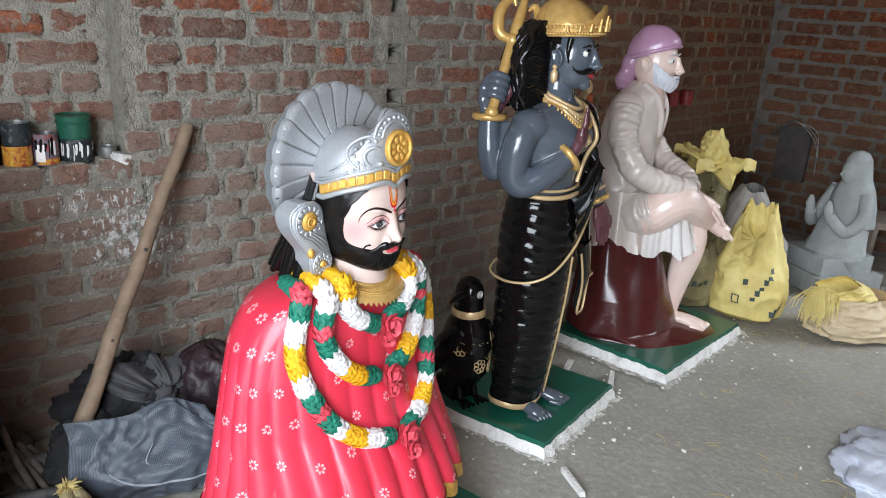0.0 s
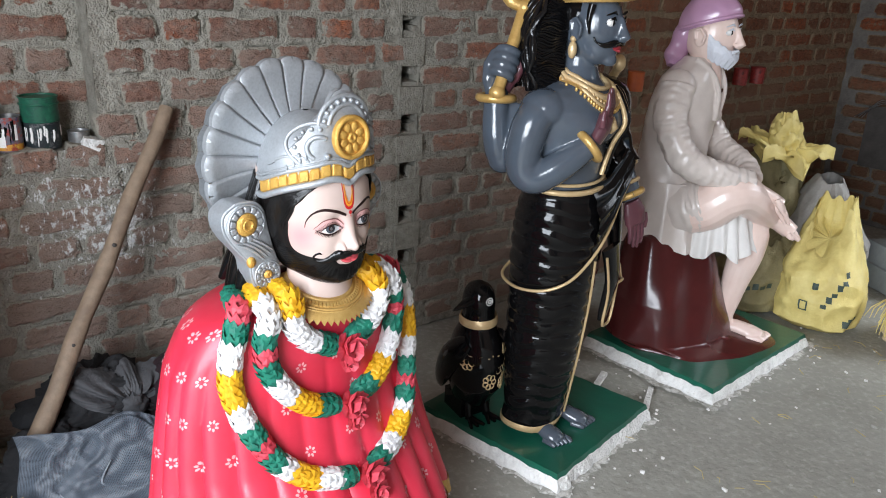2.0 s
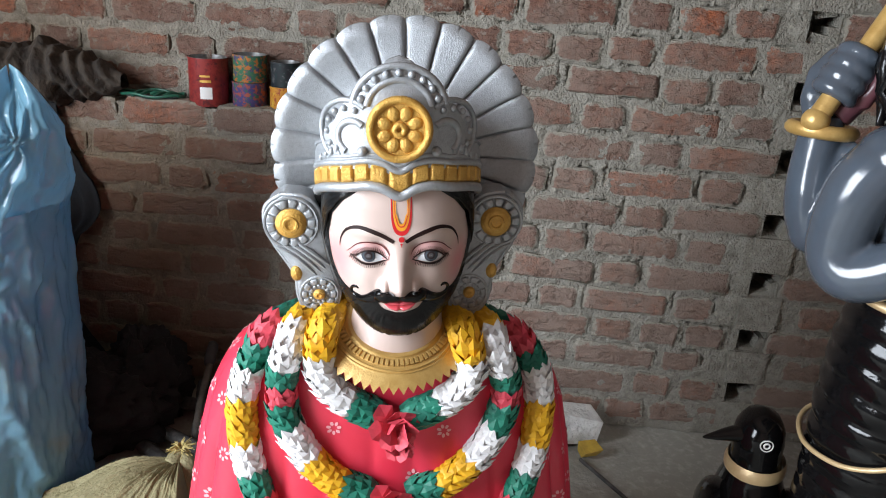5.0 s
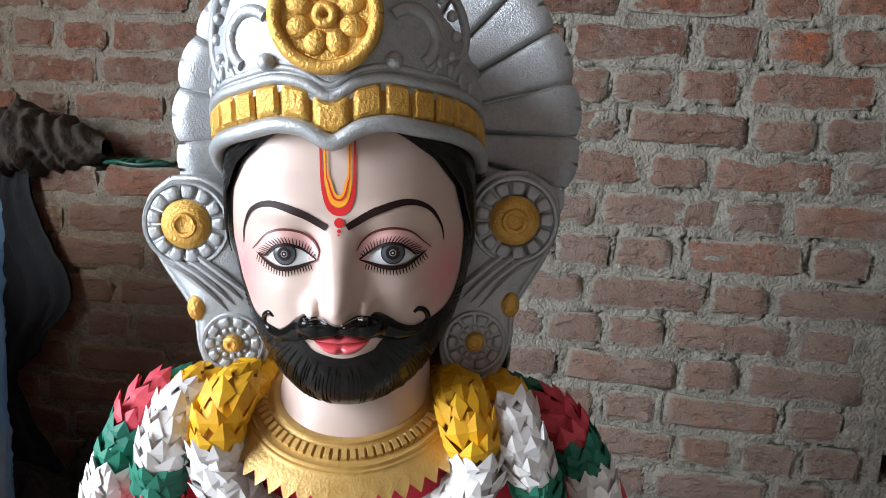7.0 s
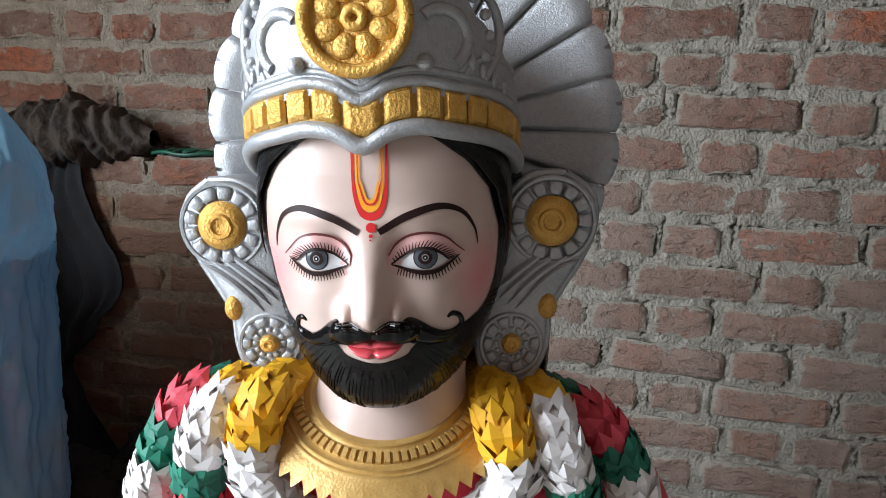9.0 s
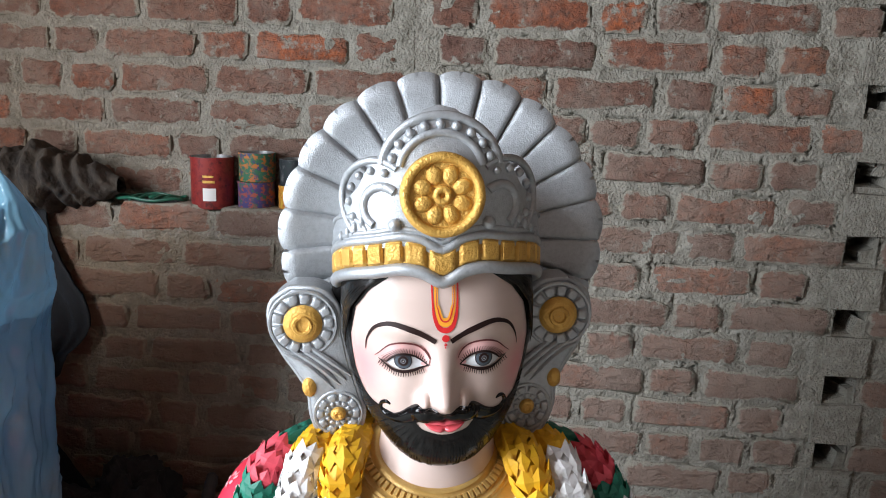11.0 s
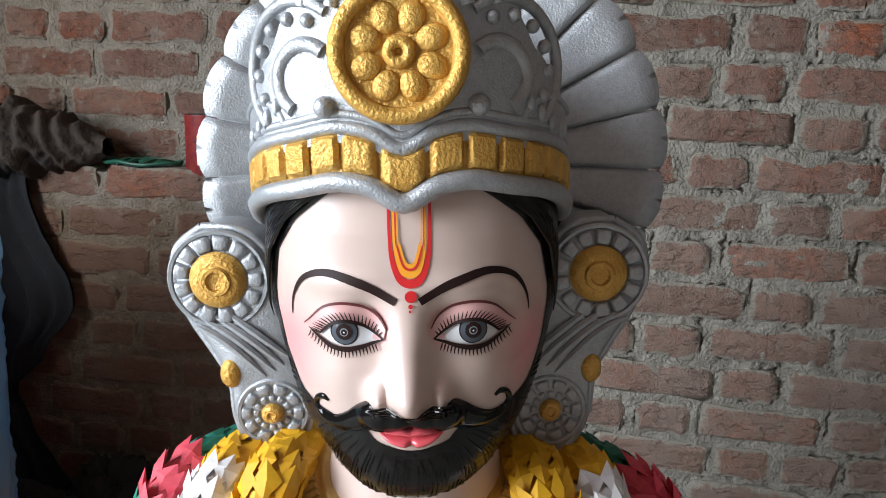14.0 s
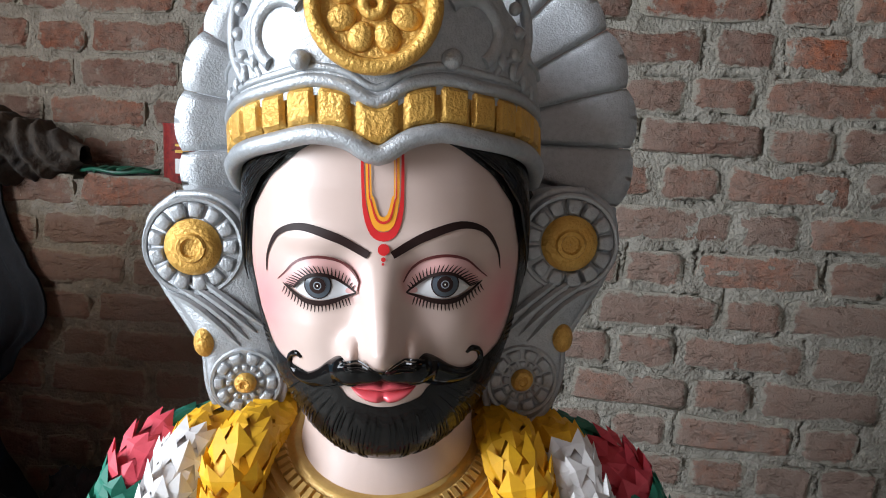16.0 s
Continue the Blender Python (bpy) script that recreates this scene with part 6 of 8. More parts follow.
# arms in wrinkled sleeves, hands on the crossed foot
for s, hand in ((-1, Vector((.02, -.235, .615))), (1, Vector((.06, -.215, .60)))):
    n = 70
    pts = smoothed([(s * .140, .095, .970), (s * .188, .085, .86), (s * .188, .01, .735), (s * .12, -.10, .69), Vector((hand.x - .04 + s * .03, hand.y + .06, hand.z + .05))], n)
    rad = [.056 - .00024 * k + .0016 * math.sin(k * .85 + 2 * math.sin(k * .31)) + .0014 * math.sin(k * 1.7) for k in range(n + 1)]
    b.soft_tube(pts, rad, M_ROBE, 40, .10, 19, s)
    b.tube([pts[-1], hand, hand + Vector((.02, -.03, -.02))], [.028, .032, .028], M_PINKSKIN, 14, squash=(Vector((0, 0, 1)), .6))
    fingers(b, hand + Vector((.015, -.03, -.02)), Vector((.25, -.45, -.80)).normalized(), Vector((.9, .3, .1)).normalized(), Vector((0, -.5, .5)), .085, M_PINKSKIN, .0095)
fuse(b, M_ROBE, .0042, 2)
# standing leg and crossed leg, tunic over the lap
lb = Build()
lb.tube(smoothed([(.065, .06, .50), (.065, -.08, .50), (.065, -.175, .47), (.065, -.185, .40), (.06, -.165, .28), (.055, -.150, .16), (.055, -.145, .10)], 30), [.078, .08, .082, .082, .082, .08, .08, .078, .076, .074, .070, .066, .064, .063, .062, .061, .060, .058, .056, .053, .050, .047, .044, .042, .039, .037, .035, .034, .034, .034, .036], M_PINKSKIN, 20)
foot(lb, (.055, -.125, .05), (.18, -1, 0), .20, M_PINKSKIN, .034)
lb.tube(smoothed([(-.08, .06, .52), (-.10, -.05, .565), (-.092, -.115, .615), (-.055, -.160, .620), (.03, -.205, .565), (.09, -.235, .520)], 36), [float(np.interp(k / 36, [0, .25, .45, .6, .8, 1], [.084, .084, .080, .072, .056, .037])) for k in range(37)], M_PINKSKIN, 20)
lb.tube([(.08, -.225, .525), (.115, -.265, .505), (.128, -.305, .475)], [.036, .040, .034], M_PINKSKIN, 16, squash=(Vector((0, .3, 1)).normalized(), .7))
fingers(lb, Vector((.130, -.305, .472)), Vector((.25, -.75, -.5)).normalized(), Vector((.9, .25, .1)).normalized(), Vector((0, 0, 1)), .042, M_PINKSKIN, .0105)
fuse(lb, M_PINKSKIN, .0032, 4)
graft(b, lb, lambda p: p)
b.soft_tube(smoothed([(-.05, .11, .53), (-.085, .02, .550), (-.094, -.03, .566), (-.096, -.062, .582)], 30), [.096 - .0004 * k for k in range(31)], M_ROBE, 44, .06, 7, 3.0)
b.grid(90, 24, lambda i, j: ((.115 + .030 * j + .012 * math.sin(i * 70) * j) * math.sin((2 * i - 1) * 1.75) + .02 * j, -.055 - (.115 + .045 * j + .013 * math.cos(i * 63) * j) * math.cos((2 * i - 1) * 1.75), .60 - .20 * j - .02 * math.sin(i * 25) * j), M_LAP)
b.grid(120, 16, lambda i, j: ((.165 + .035 * j + .012 * (1 - 2 * abs(math.sin(i * 44))) * j) * math.sin(2 * math.pi * i), .10 - (.14 + .055 * j + .012 * (1 - 2 * abs(math.sin(i * 44))) * j) * math.cos(2 * math.pi * i), .64 - .23 * j - .012 * math.sin(i * 31) * j), M_ROBE, wrap=True)
thing("seated_statue", b, SEATED, "seated pale-robed painted statue with a lilac head cloth and white beard", "statue", smooth=60)
b = Build()
lathe(b, [(.045, .315, .29, .025, -.035), (.055, .30, .27, .02, -.025), (.075, .265, .21, -.035, .045), (.22, .24, .185, -.04, .06), (.36, .205, .165, -.02, .08), (.44, .185, .15, -.01, .09), (.475, .12, .10, 0, .10)], M_MAROON, seg=72, wave=lambda th, z: .07 * math.sin(th * 3 + 1.2) + .05 * math.sin(th * 5 + z * 6) + .03 * math.sin(th * 9 - z * 9) + .05 * noise.noise(Vector((math.sin(th) * 2, math.cos(th) * 2, z * 6))))
thing("rock_seat", b, SEATED, "maroon glossy painted rock seat on a green plinth", "rock seat", smooth=60)
plinth(pose(1.215, -.70, 0, 0, 0, 4), .68, .52, .05, 3, "wide green-topped cement plinth with limewashed edges under the seated statue")
# ---- things along the wall and on the floor ----
M_TIN = mat("dull_tin", (0.42, 0.42, 0.42), 0.4, 0.8, col2=(0.2, 0.19, 0.18), scale=40)
M_WOOD = mat("weathered_pole_wood", (0.26, 0.185, 0.125), 0.7, col2=(0.18, 0.125, 0.085), scale=24, bump=0.4, bscale=40)
M_STRAW = mat("dry_straw", (0.55, 0.44, 0.18), 0.8, col2=(0.4, 0.3, 0.1), scale=30)
M_DKCLOTH = mat("grimy_dark_cloth", (0.016, 0.0155, 0.017), 0.9, col2=(0.010, 0.0095, 0.0105), scale=9, bump=0.5, bscale=60)
M_GREYCLOTH = mat("grey_rag_cloth", (0.075, 0.074, 0.078), 0.85, col2=(0.045, 0.044, 0.047), scale=9, bump=0.5, bscale=70)
M_BROWNRAG = mat("brown_dusty_rag", (0.060, 0.043, 0.029), 0.9, col2=(0.024, 0.018, 0.014), scale=20, bump=0.6, bscale=70)
M_PLUM = mat("plum_cloth", (0.030, 0.016, 0.020), 0.5, col2=(0.018, 0.010, 0.012), scale=12, bump=0.3)
M_BLUE = mat("pale_blue_polythene", (0.18, 0.38, 0.50), 0.17, col2=(0.24, 0.44, 0.54), scale=5, bump=0.20, bscale=32, coat=0.4, col3=(0.30, 0.33, 0.27), scale3=6, mix3=(0.54, 0.70))
M_SACK = mat("yellow_woven_sack", (0.78, 0.65, 0.24), 0.5, col2=(0.66, 0.52, 0.17), scale=14, bump=0.35, bscale=160)
M_SACKP = mat("pale_woven_sack", (0.66, 0.54, 0.36), 0.6, col2=(0.56, 0.44, 0.28), scale=14, bump=0.35, bscale=160)
M_SACKG = mat("grey_woven_sack", (0.36, 0.345, 0.32), 0.7, col2=(0.27, 0.25, 0.23), scale=10, bump=0.35, bscale=120)
M_OLIVE = mat("olive_stained_sack", (0.30, 0.26, 0.135), 0.7, col2=(0.21, 0.18, 0.09), scale=12, bump=0.4, bscale=140)
M_INK = mat("dark_green_print", (0.05, 0.075, 0.06), 0.6)
M_GREYSTONE = mat("unpainted_grey_cement", (0.34, 0.365, 0.36), 0.75, col2=(0.28, 0.30, 0.295), scale=16, bump=0.2, bscale=90)
M_BOARD = mat("dark_board", (0.07, 0.06, 0.055), 0.8, col2=(0.04, 0.035, 0.03), scale=9, bump=0.3)
M_SHEET = mat("white_crumpled_sheet", (0.62, 0.66, 0.74), 0.7, col2=(0.52, 0.56, 0.66), scale=8)
M_STICK = mat("grimy_stick_wood", (0.17, 0.145, 0.125), 0.8, col2=(0.07, 0.06, 0.052), scale=26, bump=0.4, bscale=70)
M_PIPE = mat("grimy_black_pipe", (0.035, 0.033, 0.032), 0.6, col2=(0.10, 0.095, 0.09), scale=30, bump=0.4)


nt = M_BLUE.node_tree
tr = nt.nodes.new("ShaderNodeBsdfTranslucent")
tr.inputs["Color"].default_value = (0.42, 0.66, 0.82, 1)
mixer = nt.nodes.new("ShaderNodeMixShader")
mixer.inputs[0].default_value = 0.42
nt.links.new(nt.nodes["Principled BSDF"].outputs[0], mixer.inputs[1])
nt.links.new(tr.outputs[0], mixer.inputs[2])
nt.links.new(mixer.outputs[0], nt.nodes["Material Output"].inputs["Surface"])


def crumple(b, c, r, m, seed, amp=.18, seg=48, rings=30, ridges=9, turn=None, flat=0.0):
    """A slumped bundle: a ball drawn into creases."""
    c = Vector(c)
    turn = turn or Matrix.Identity(3)

    def at(i, j):
        a, e = 2 * math.pi * i, math.pi * (j * .996 + .002)
        d = Vector((math.cos(a) * math.sin(e), math.sin(a) * math.sin(e), -math.cos(e)))
        q = d * 2.1 + Vector((seed * 3.7, seed, 0))
        f = 1 + amp * noise.noise(q) + amp * .55 * (1 - 2 * abs(noise.noise(q * 2.3))) + amp * .25 * (1 - 2 * abs(noise.noise(q * 5.5)))
        p = c + turn @ Vector((d.x * r[0] * f, d.y * r[1] * f, d.z * r[2] * f))
        if p.z < flat:
            p.z = flat + .002
        return p

    b.grid(seg, rings, at, m, wrap=True)


def paint_can(name, x, r, z0, h, body, label, band=None, lid=None, open_top=False, drip=None):
    root = thing(name, None, pose(x, .054, z0), label, "paint can", "paint cans on the ledge")
    b = Build()
    rows = [(0, r * .97), (.004, r), (h - .004, r), (h, r * 1.03), (h + .003, r * 1.03)]
    b.grid(32, 4, lambda i, j: (rows[round(j * 4)][1] * math.sin(2 * math.pi * i), -rows[round(j * 4)][1] * math.cos(2 * math.pi * i), rows[round(j * 4)][0]), body, wrap=True)
    b.fan([(r * math.sin(2 * math.pi * i / 32), -r * math.cos(2 * math.pi * i / 32), 0) for i in range(32)], body)
    part("can_body", b, root)
    b = Build()
    zt = h + .003 - (.03 if open_top else .004)
    b.grid(32, 3, lambda i, j: ((r * (.99, .94, .94, .01)[round(j * 3)]) * math.sin(2 * math.pi * i), -(r * (.99, .94, .94, .01)[round(j * 3)]) * math.cos(2 * math.pi * i), (h + .003, h + .003, zt, zt)[round(j * 3)]), lid or M_TIN, wrap=True)
    part("can_lid", b, root)
    if band:
        b = Build()
        for z1, z2, a1, a2, m in band:
            b.grid(24, 1, lambda i, j: ((r + .0012) * math.sin(a1 + (a2 - a1) * i), -(r + .0012) * math.cos(a1 + (a2 - a1) * i), z1 + (z2 - z1) * j), m)
        part("can_label", b, root)
    if drip:
        rnd = random.Random(int(-x * 1000))
        b = Build()
        for k in range(13):
            a, w, z1 = rnd.uniform(-1.4, 1.4), rnd.uniform(.0012, .0035), h * rnd.uniform(.75, .98)
            z2 = z1 - h * rnd.uniform(.15, .7)
            b.tube([((r + .0006) * math.sin(a + .02 * math.sin(q)), -(r + .0006) * math.cos(a + .02 * math.sin(q)), max(.004, z1 + (z2 - z1) * q / 5)) for q in range(6)], [w * .7, w, w * .8, w * .8, w * 1.1, w * .5], drip, 6)
        tagged(part("paint_drips", b, root, "runs of spilt paint"), kind="stuff")
    if lid == C_GREEN:
        b = Build()
        for z, e in ((h - .016, .0028), (h + .001, .0022)):
            b.tube([((r + .001) * math.sin(2 * math.pi * k / 32), -(r + .001) * math.cos(2 * math.pi * k / 32), z) for k in range(33)], e, C_GREEN, 6, False)
        part("lid_rim", b, root)
    return root


def drips(name, base, other, third):
    return mat(name, base, 0.45, col2=other, scale=85, mix=(0.5, 0.56), col3=third, scale3=60, mix3=(0.56, 0.62))


C_RED = drips("red_printed_tin", (0.26, 0.03, 0.025), (0.20, 0.02, 0.02), (0.10, 0.015, 0.015))
C_MULTI = drips("spattered_violet_tin", (0.06, 0.05, 0.16), (0.35, 0.08, 0.05), (0.03, 0.12, 0.08))
C_MULTI2 = drips("spattered_green_tin", (0.03, 0.13, 0.07), (0.45, 0.14, 0.03), (0.05, 0.05, 0.14))
C_DARK = drips("spattered_dark_tin", (0.018, 0.022, 0.026), (0.015, 0.03, 0.03), (0.12, 0.12, 0.12))
C_ORANGE = drips("orange_dripped_tin", (0.55, 0.24, 0.03), (0.30, 0.05, 0.03), (0.6, 0.4, 0.06))
C_GREEN = drips("dark_green_tin", (0.012, 0.095, 0.055), (0.015, 0.075, 0.05), (0.02, 0.12, 0.07))
C_WHITE = drips("white_spattered_tin", (0.16, 0.14, 0.16), (0.30, 0.05, 0.04), (0.05, 0.05, 0.12))
L = LEDGE_Z + .004
paint_can("paint_can", -1.152, .050, L, .118, C_RED, "red printed paint tin with a pale label patch", [(.02, .05, -.1, .5, M_WHITE), (.062, .068, -.1, .45, M_GOLD), (.075, .080, -.1, .4, M_GOLD)], open_top=True)
for i, (x, r, hs, low, top, words) in enumerate(((-1.045, .043, .064, C_MULTI, C_MULTI2, ("spattered violet paint tin under another tin", "green and violet spattered open paint tin on another tin")),
                                                (-.953, .037, .058, C_ORANGE, C_DARK, ("orange-dripped paint tin under another tin", "dark spattered open paint tin on another tin")))):
    paint_can("paint_can", x, r, L, hs, low, words[0])
    paint_can("paint_can", x + .003, r, L + hs + .004, hs, top, words[1], open_top=True)
paint_can("paint_can", -.880, .034, L, .085, C_WHITE, "white and red spattered paint tin", [(.012, .06, -1.1, -.35, M_WHITE), (.004, .020, -.9, 1.0, C_ORANGE), (.03, .07, .1, .5, M_WHITE)], open_top=True, drip=M_BLACK)
paint_can("paint_can", -.800, .043, L, .066, C_DARK, "black paint tin with white drips under another tin", drip=M_WHITE)
paint_can("paint_can", -.800, .045, L + .070, .062, C_GREEN, "dark green lidded paint tin on another tin", lid=C_GREEN)
paint_can("small_tin", -.713, .027, L, .034, M_TIN, "small dull metal tin lying at the ledge end")
b = Build()
b.box((0, 0, .012), (.05, .05, .022), M_LIME, Matrix.Rotation(.5, 3, "Y"), .008, 4)
thing("plaster_lump", b, pose(-.69, .03, LEDGE_Z), "small lump of white plaster on the ledge", "plaster lump", smooth=0)

b = Build()
pp = [Vector((-.978, -.311, .171)).lerp(Vector((-.497, -.024, .918)), k / 14) + Vector((.004 * math.sin(k * 1.1), .003 * math.cos(k * .9), 0)) for k in range(15)]
b.tube(pp, [.024 - .0003 * k + .0012 * math.sin(k * 2.1) for k in range(15)], M_WOOD, 14)
for k in (4, 8):
    b.ball(pp[k] + Vector((-.006, -.021, 0)), .006, M_BOARD, 8, 6)
thing("wooden_pole", b, Matrix.Identity(4), "pale knotty wooden pole leaning against the brick wall", "pole", smooth=60)

def bundle(name, c, r, m, seed, amp, label, category, group=""):
    b = Build()
    crumple(b, c, r, m, seed, amp, 64, 44)
    return thing(name, b, Matrix.Identity(4), label, category, group, smooth=180)


bundle("rag", (-.80, -.17, .12), (.15, .12, .13), M_DKCLOTH, 1, .35, "large black rag heaped against the brick wall", "rag", "rags by the wall")
b = Build()


def gathered(i, j, back=0.0):
    """Cloth drawn together at a knot and fanned out in lobes with deep folds."""
    a = 2 * math.pi * i
    reach = .05 + sum(ln * math.exp(-((((a - a0 + math.pi) % (2 * math.pi)) - math.pi) / w) ** 2) for a0, ln, w in ((2.6, .11, .55), (.5, .10, .5), (3.9, .09, .4), (5.5, .08, .45), (1.5, .04, .3)))
    q = noise.noise(Vector((2 * math.cos(a), 2 * math.sin(a), j * 2)))
    r = .012 + reach * j * (1 + .2 * q)
    ridge = sum(h * (1 - 2 * abs(noise.noise(Vector((k * math.cos(a), k * math.sin(a), j * 1.3 + k))))) for k, h in ((2.6, .034), (6.0, .016)))
    return Vector((-.735 + r * math.cos(a), -.285 + (.3 + .7 * j) * ridge - .05 * math.sin(math.pi * j * .9) + .05 * j * j + back, max(.02, .200 + .85 * r * math.sin(a))))


b.grid(260, 18, gathered, M_GREYCLOTH, wrap=True)
b.grid(260, 18, lambda i, j: gathered(i, j, .004), M_GREYCLOTH, wrap=True, flip=True)
crumple(b, (-.735, -.30, .200), (.030, .026, .028), M_GREYCLOTH, 3, .35, 32, 22)
crumple(b, (-.76, -.22, .15), (.14, .08, .10), M_DKCLOTH, 5, .3, 64, 44)
thing("rag", b, Matrix.Identity(4), "grey rag knotted like a bow on a black rag heap", "rag", "rags by the wall", smooth=180)
bundle("plum_cloth", (-.585, -.26, .13), (.12, .12, .165), M_PLUM, 8, .10, "dark plum cloth slumped against the wall", "cloth")
bundle("plum_cloth", (-.50, -.32, .08), (.16, .10, .10), M_PLUM, 9, .16, "end of a dark plum cloth trailing on the floor", "cloth")

# folded translucent mesh sheet
M_MESH = bpy.data.materials.new("fine_grey_mesh")
M_MESH.use_nodes = True
nt = M_MESH.node_tree
bs = nt.nodes["Principled BSDF"]
tc = nt.nodes.new("ShaderNodeTexCoord")
wv = [nt.nodes.new("ShaderNodeTexWave") for _ in range(2)]
for w, d in zip(wv, ("X", "Y")):
    w.bands_direction = d
    w.inputs["Scale"].default_value = 44
    nt.links.new(tc.outputs["UV"], w.inputs["Vector"])
mx = nt.nodes.new("ShaderNodeMath")
mx.operation = "MAXIMUM"
nt.links.new(wv[0].outputs["Fac"], mx.inputs[0])
nt.links.new(wv[1].outputs["Fac"], mx.inputs[1])
al = nt.nodes.new("ShaderNodeMapRange")
al.inputs["From Min"].default_value, al.inputs["From Max"].default_value = .45, .8
al.inputs["To Min"].default_value, al.inputs["To Max"].default_value = .16, .92
nt.links.new(mx.outputs[0], al.inputs["Value"])
nt.links.new(al.outputs["Result"], bs.inputs["Alpha"])
rp = nt.nodes.new("ShaderNodeMix")
rp.data_type = "RGBA"
rp.inputs["A"].default_value, rp.inputs["B"].default_value = (0.028, 0.034, 0.042, 1), (0.115, 0.135, 0.165, 1)
nt.links.new(mx.outputs[0], rp.inputs["Factor"])
nt.links.new(rp.outputs["Result"], bs.inputs["Base Color"])
bs.inputs["Roughness"].default_value = .5
M_HEM = mat("whitened_mesh_fold", (0.34, 0.37, 0.41), 0.6, col2=(0.20, 0.22, 0.25), scale=120, bump=0.3, bscale=300)
bm = bmesh.new()
uvl = bm.loops.layers.uv.new()


def sheet_at(s, t, off=0.0):
    """The sheet hung over the rag: its top edge rises to a peak, its foot spreads on the floor."""
    p = Vector((-1.022, -.322, .222)).lerp(Vector((-.69, -.425, .205)), s).lerp(Vector((-1.035, -.405, .006)).lerp(Vector((-.66, -.54, .008)), s), t)
    f = .034 * (1 - 2 * abs(noise.noise(Vector((s * 2.2 + t, t * 1.6, 2))))) + .012 * (1 - 2 * abs(noise.noise(Vector((s * 6, t * 5 + s * 3, 4))))) + .005 * noise.noise(Vector((s * 16, t * 14, 4)))
    f = max(f, -.002) * min(1, .35 + 2 * s)
    p += Vector((.008 * math.sin(t * 8), -f - .045 * math.sin(t * math.pi) * min(1, .3 + 2 * s) - off, f * .4 + .042 * math.exp(-((s - .72) / .2) ** 2) * (1 - t)))
    p.z = max(p.z, .006)
    return p


def flap_at(i, j):
    """A second layer turned over the right part of the sheet, between an upper and a lower edge."""
    up = smoothed([(.20, .47, 0), (.33, .24, 0), (.48, .06, 0), (.72, .02, 0), (.97, .25, 0)], 40)[round(i * 40)]
    low = smoothed([(.20, .50, 0), (.29, .64, 0), (.45, .73, 0), (.75, .77, 0), (.97, .62, 0)], 40)[round(i * 40)]
    q = up.lerp(low, j)
    return sheet_at(q.x, q.y, .010 + .008 * math.sin(math.pi * j)), q


def weave(nx, ny, at, uv):
    """Adds a smooth sheet to bm with its weave laid along uv."""
    vs = [bm.verts.new(at(i / nx, j / ny)) for j in range(ny + 1) for i in range(nx + 1)]
    for j in range(ny):
        for i in range(nx):
            a = j * (nx + 1) + i
            fc = bm.faces.new([vs[k] for k in (a, a + 1, a + nx + 2, a + nx + 1)])
            fc.smooth = True
            for lp, (du, dv) in zip(fc.loops, ((0, 0), (1, 0), (1, 1), (0, 1))):
                lp[uvl].uv = uv((i + du) / nx, (j + dv) / ny)


weave(90, 70, sheet_at, lambda i, j: (i * .9, j * .7))
weave(40, 40, lambda i, j: flap_at(i, j)[0], lambda i, j: (i * .55 + j * .2, j * .45 - i * .2))
me = bpy.data.meshes.new("mesh_sheet")
bm.to_mesh(me)
bm.free()
me.materials.append(M_MESH)
ob = new("mesh_sheet", me)
sol = ob.modifiers.new("thickness", "SOLIDIFY")
sol.thickness = .0015
tagged(ob, "folded translucent grey mesh sheet over the rag heap", "mesh sheet")
b = Build()
b.tube([flap_at(k / 40, 1)[0] + Vector((0, -.003, 0)) for k in range(3, 38)], [.0012 + .0022 * math.sin(math.pi * k / 34) for k in range(35)], M_HEM, 6)
b.tube(smoothed([flap_at(.55, .35)[0] + Vector((0, -.004, 0)), flap_at(.50, .60)[0] + Vector((0, -.004, 0)), flap_at(.62, .70)[0] + Vector((0, -.004, 0))], 14), [.0008 + .0018 * math.sin(math.pi * k / 14) for k in range(15)], M_HEM, 6)
part("hem", b, ob, "whitened folded edge of the mesh", smooth=60)
bundle("rag", (-.94, -.30, .085), (.11, .070, .095), M_DKCLOTH, 12, .3, "dark rag lying under the mesh sheet", "rag", "rags by the wall")

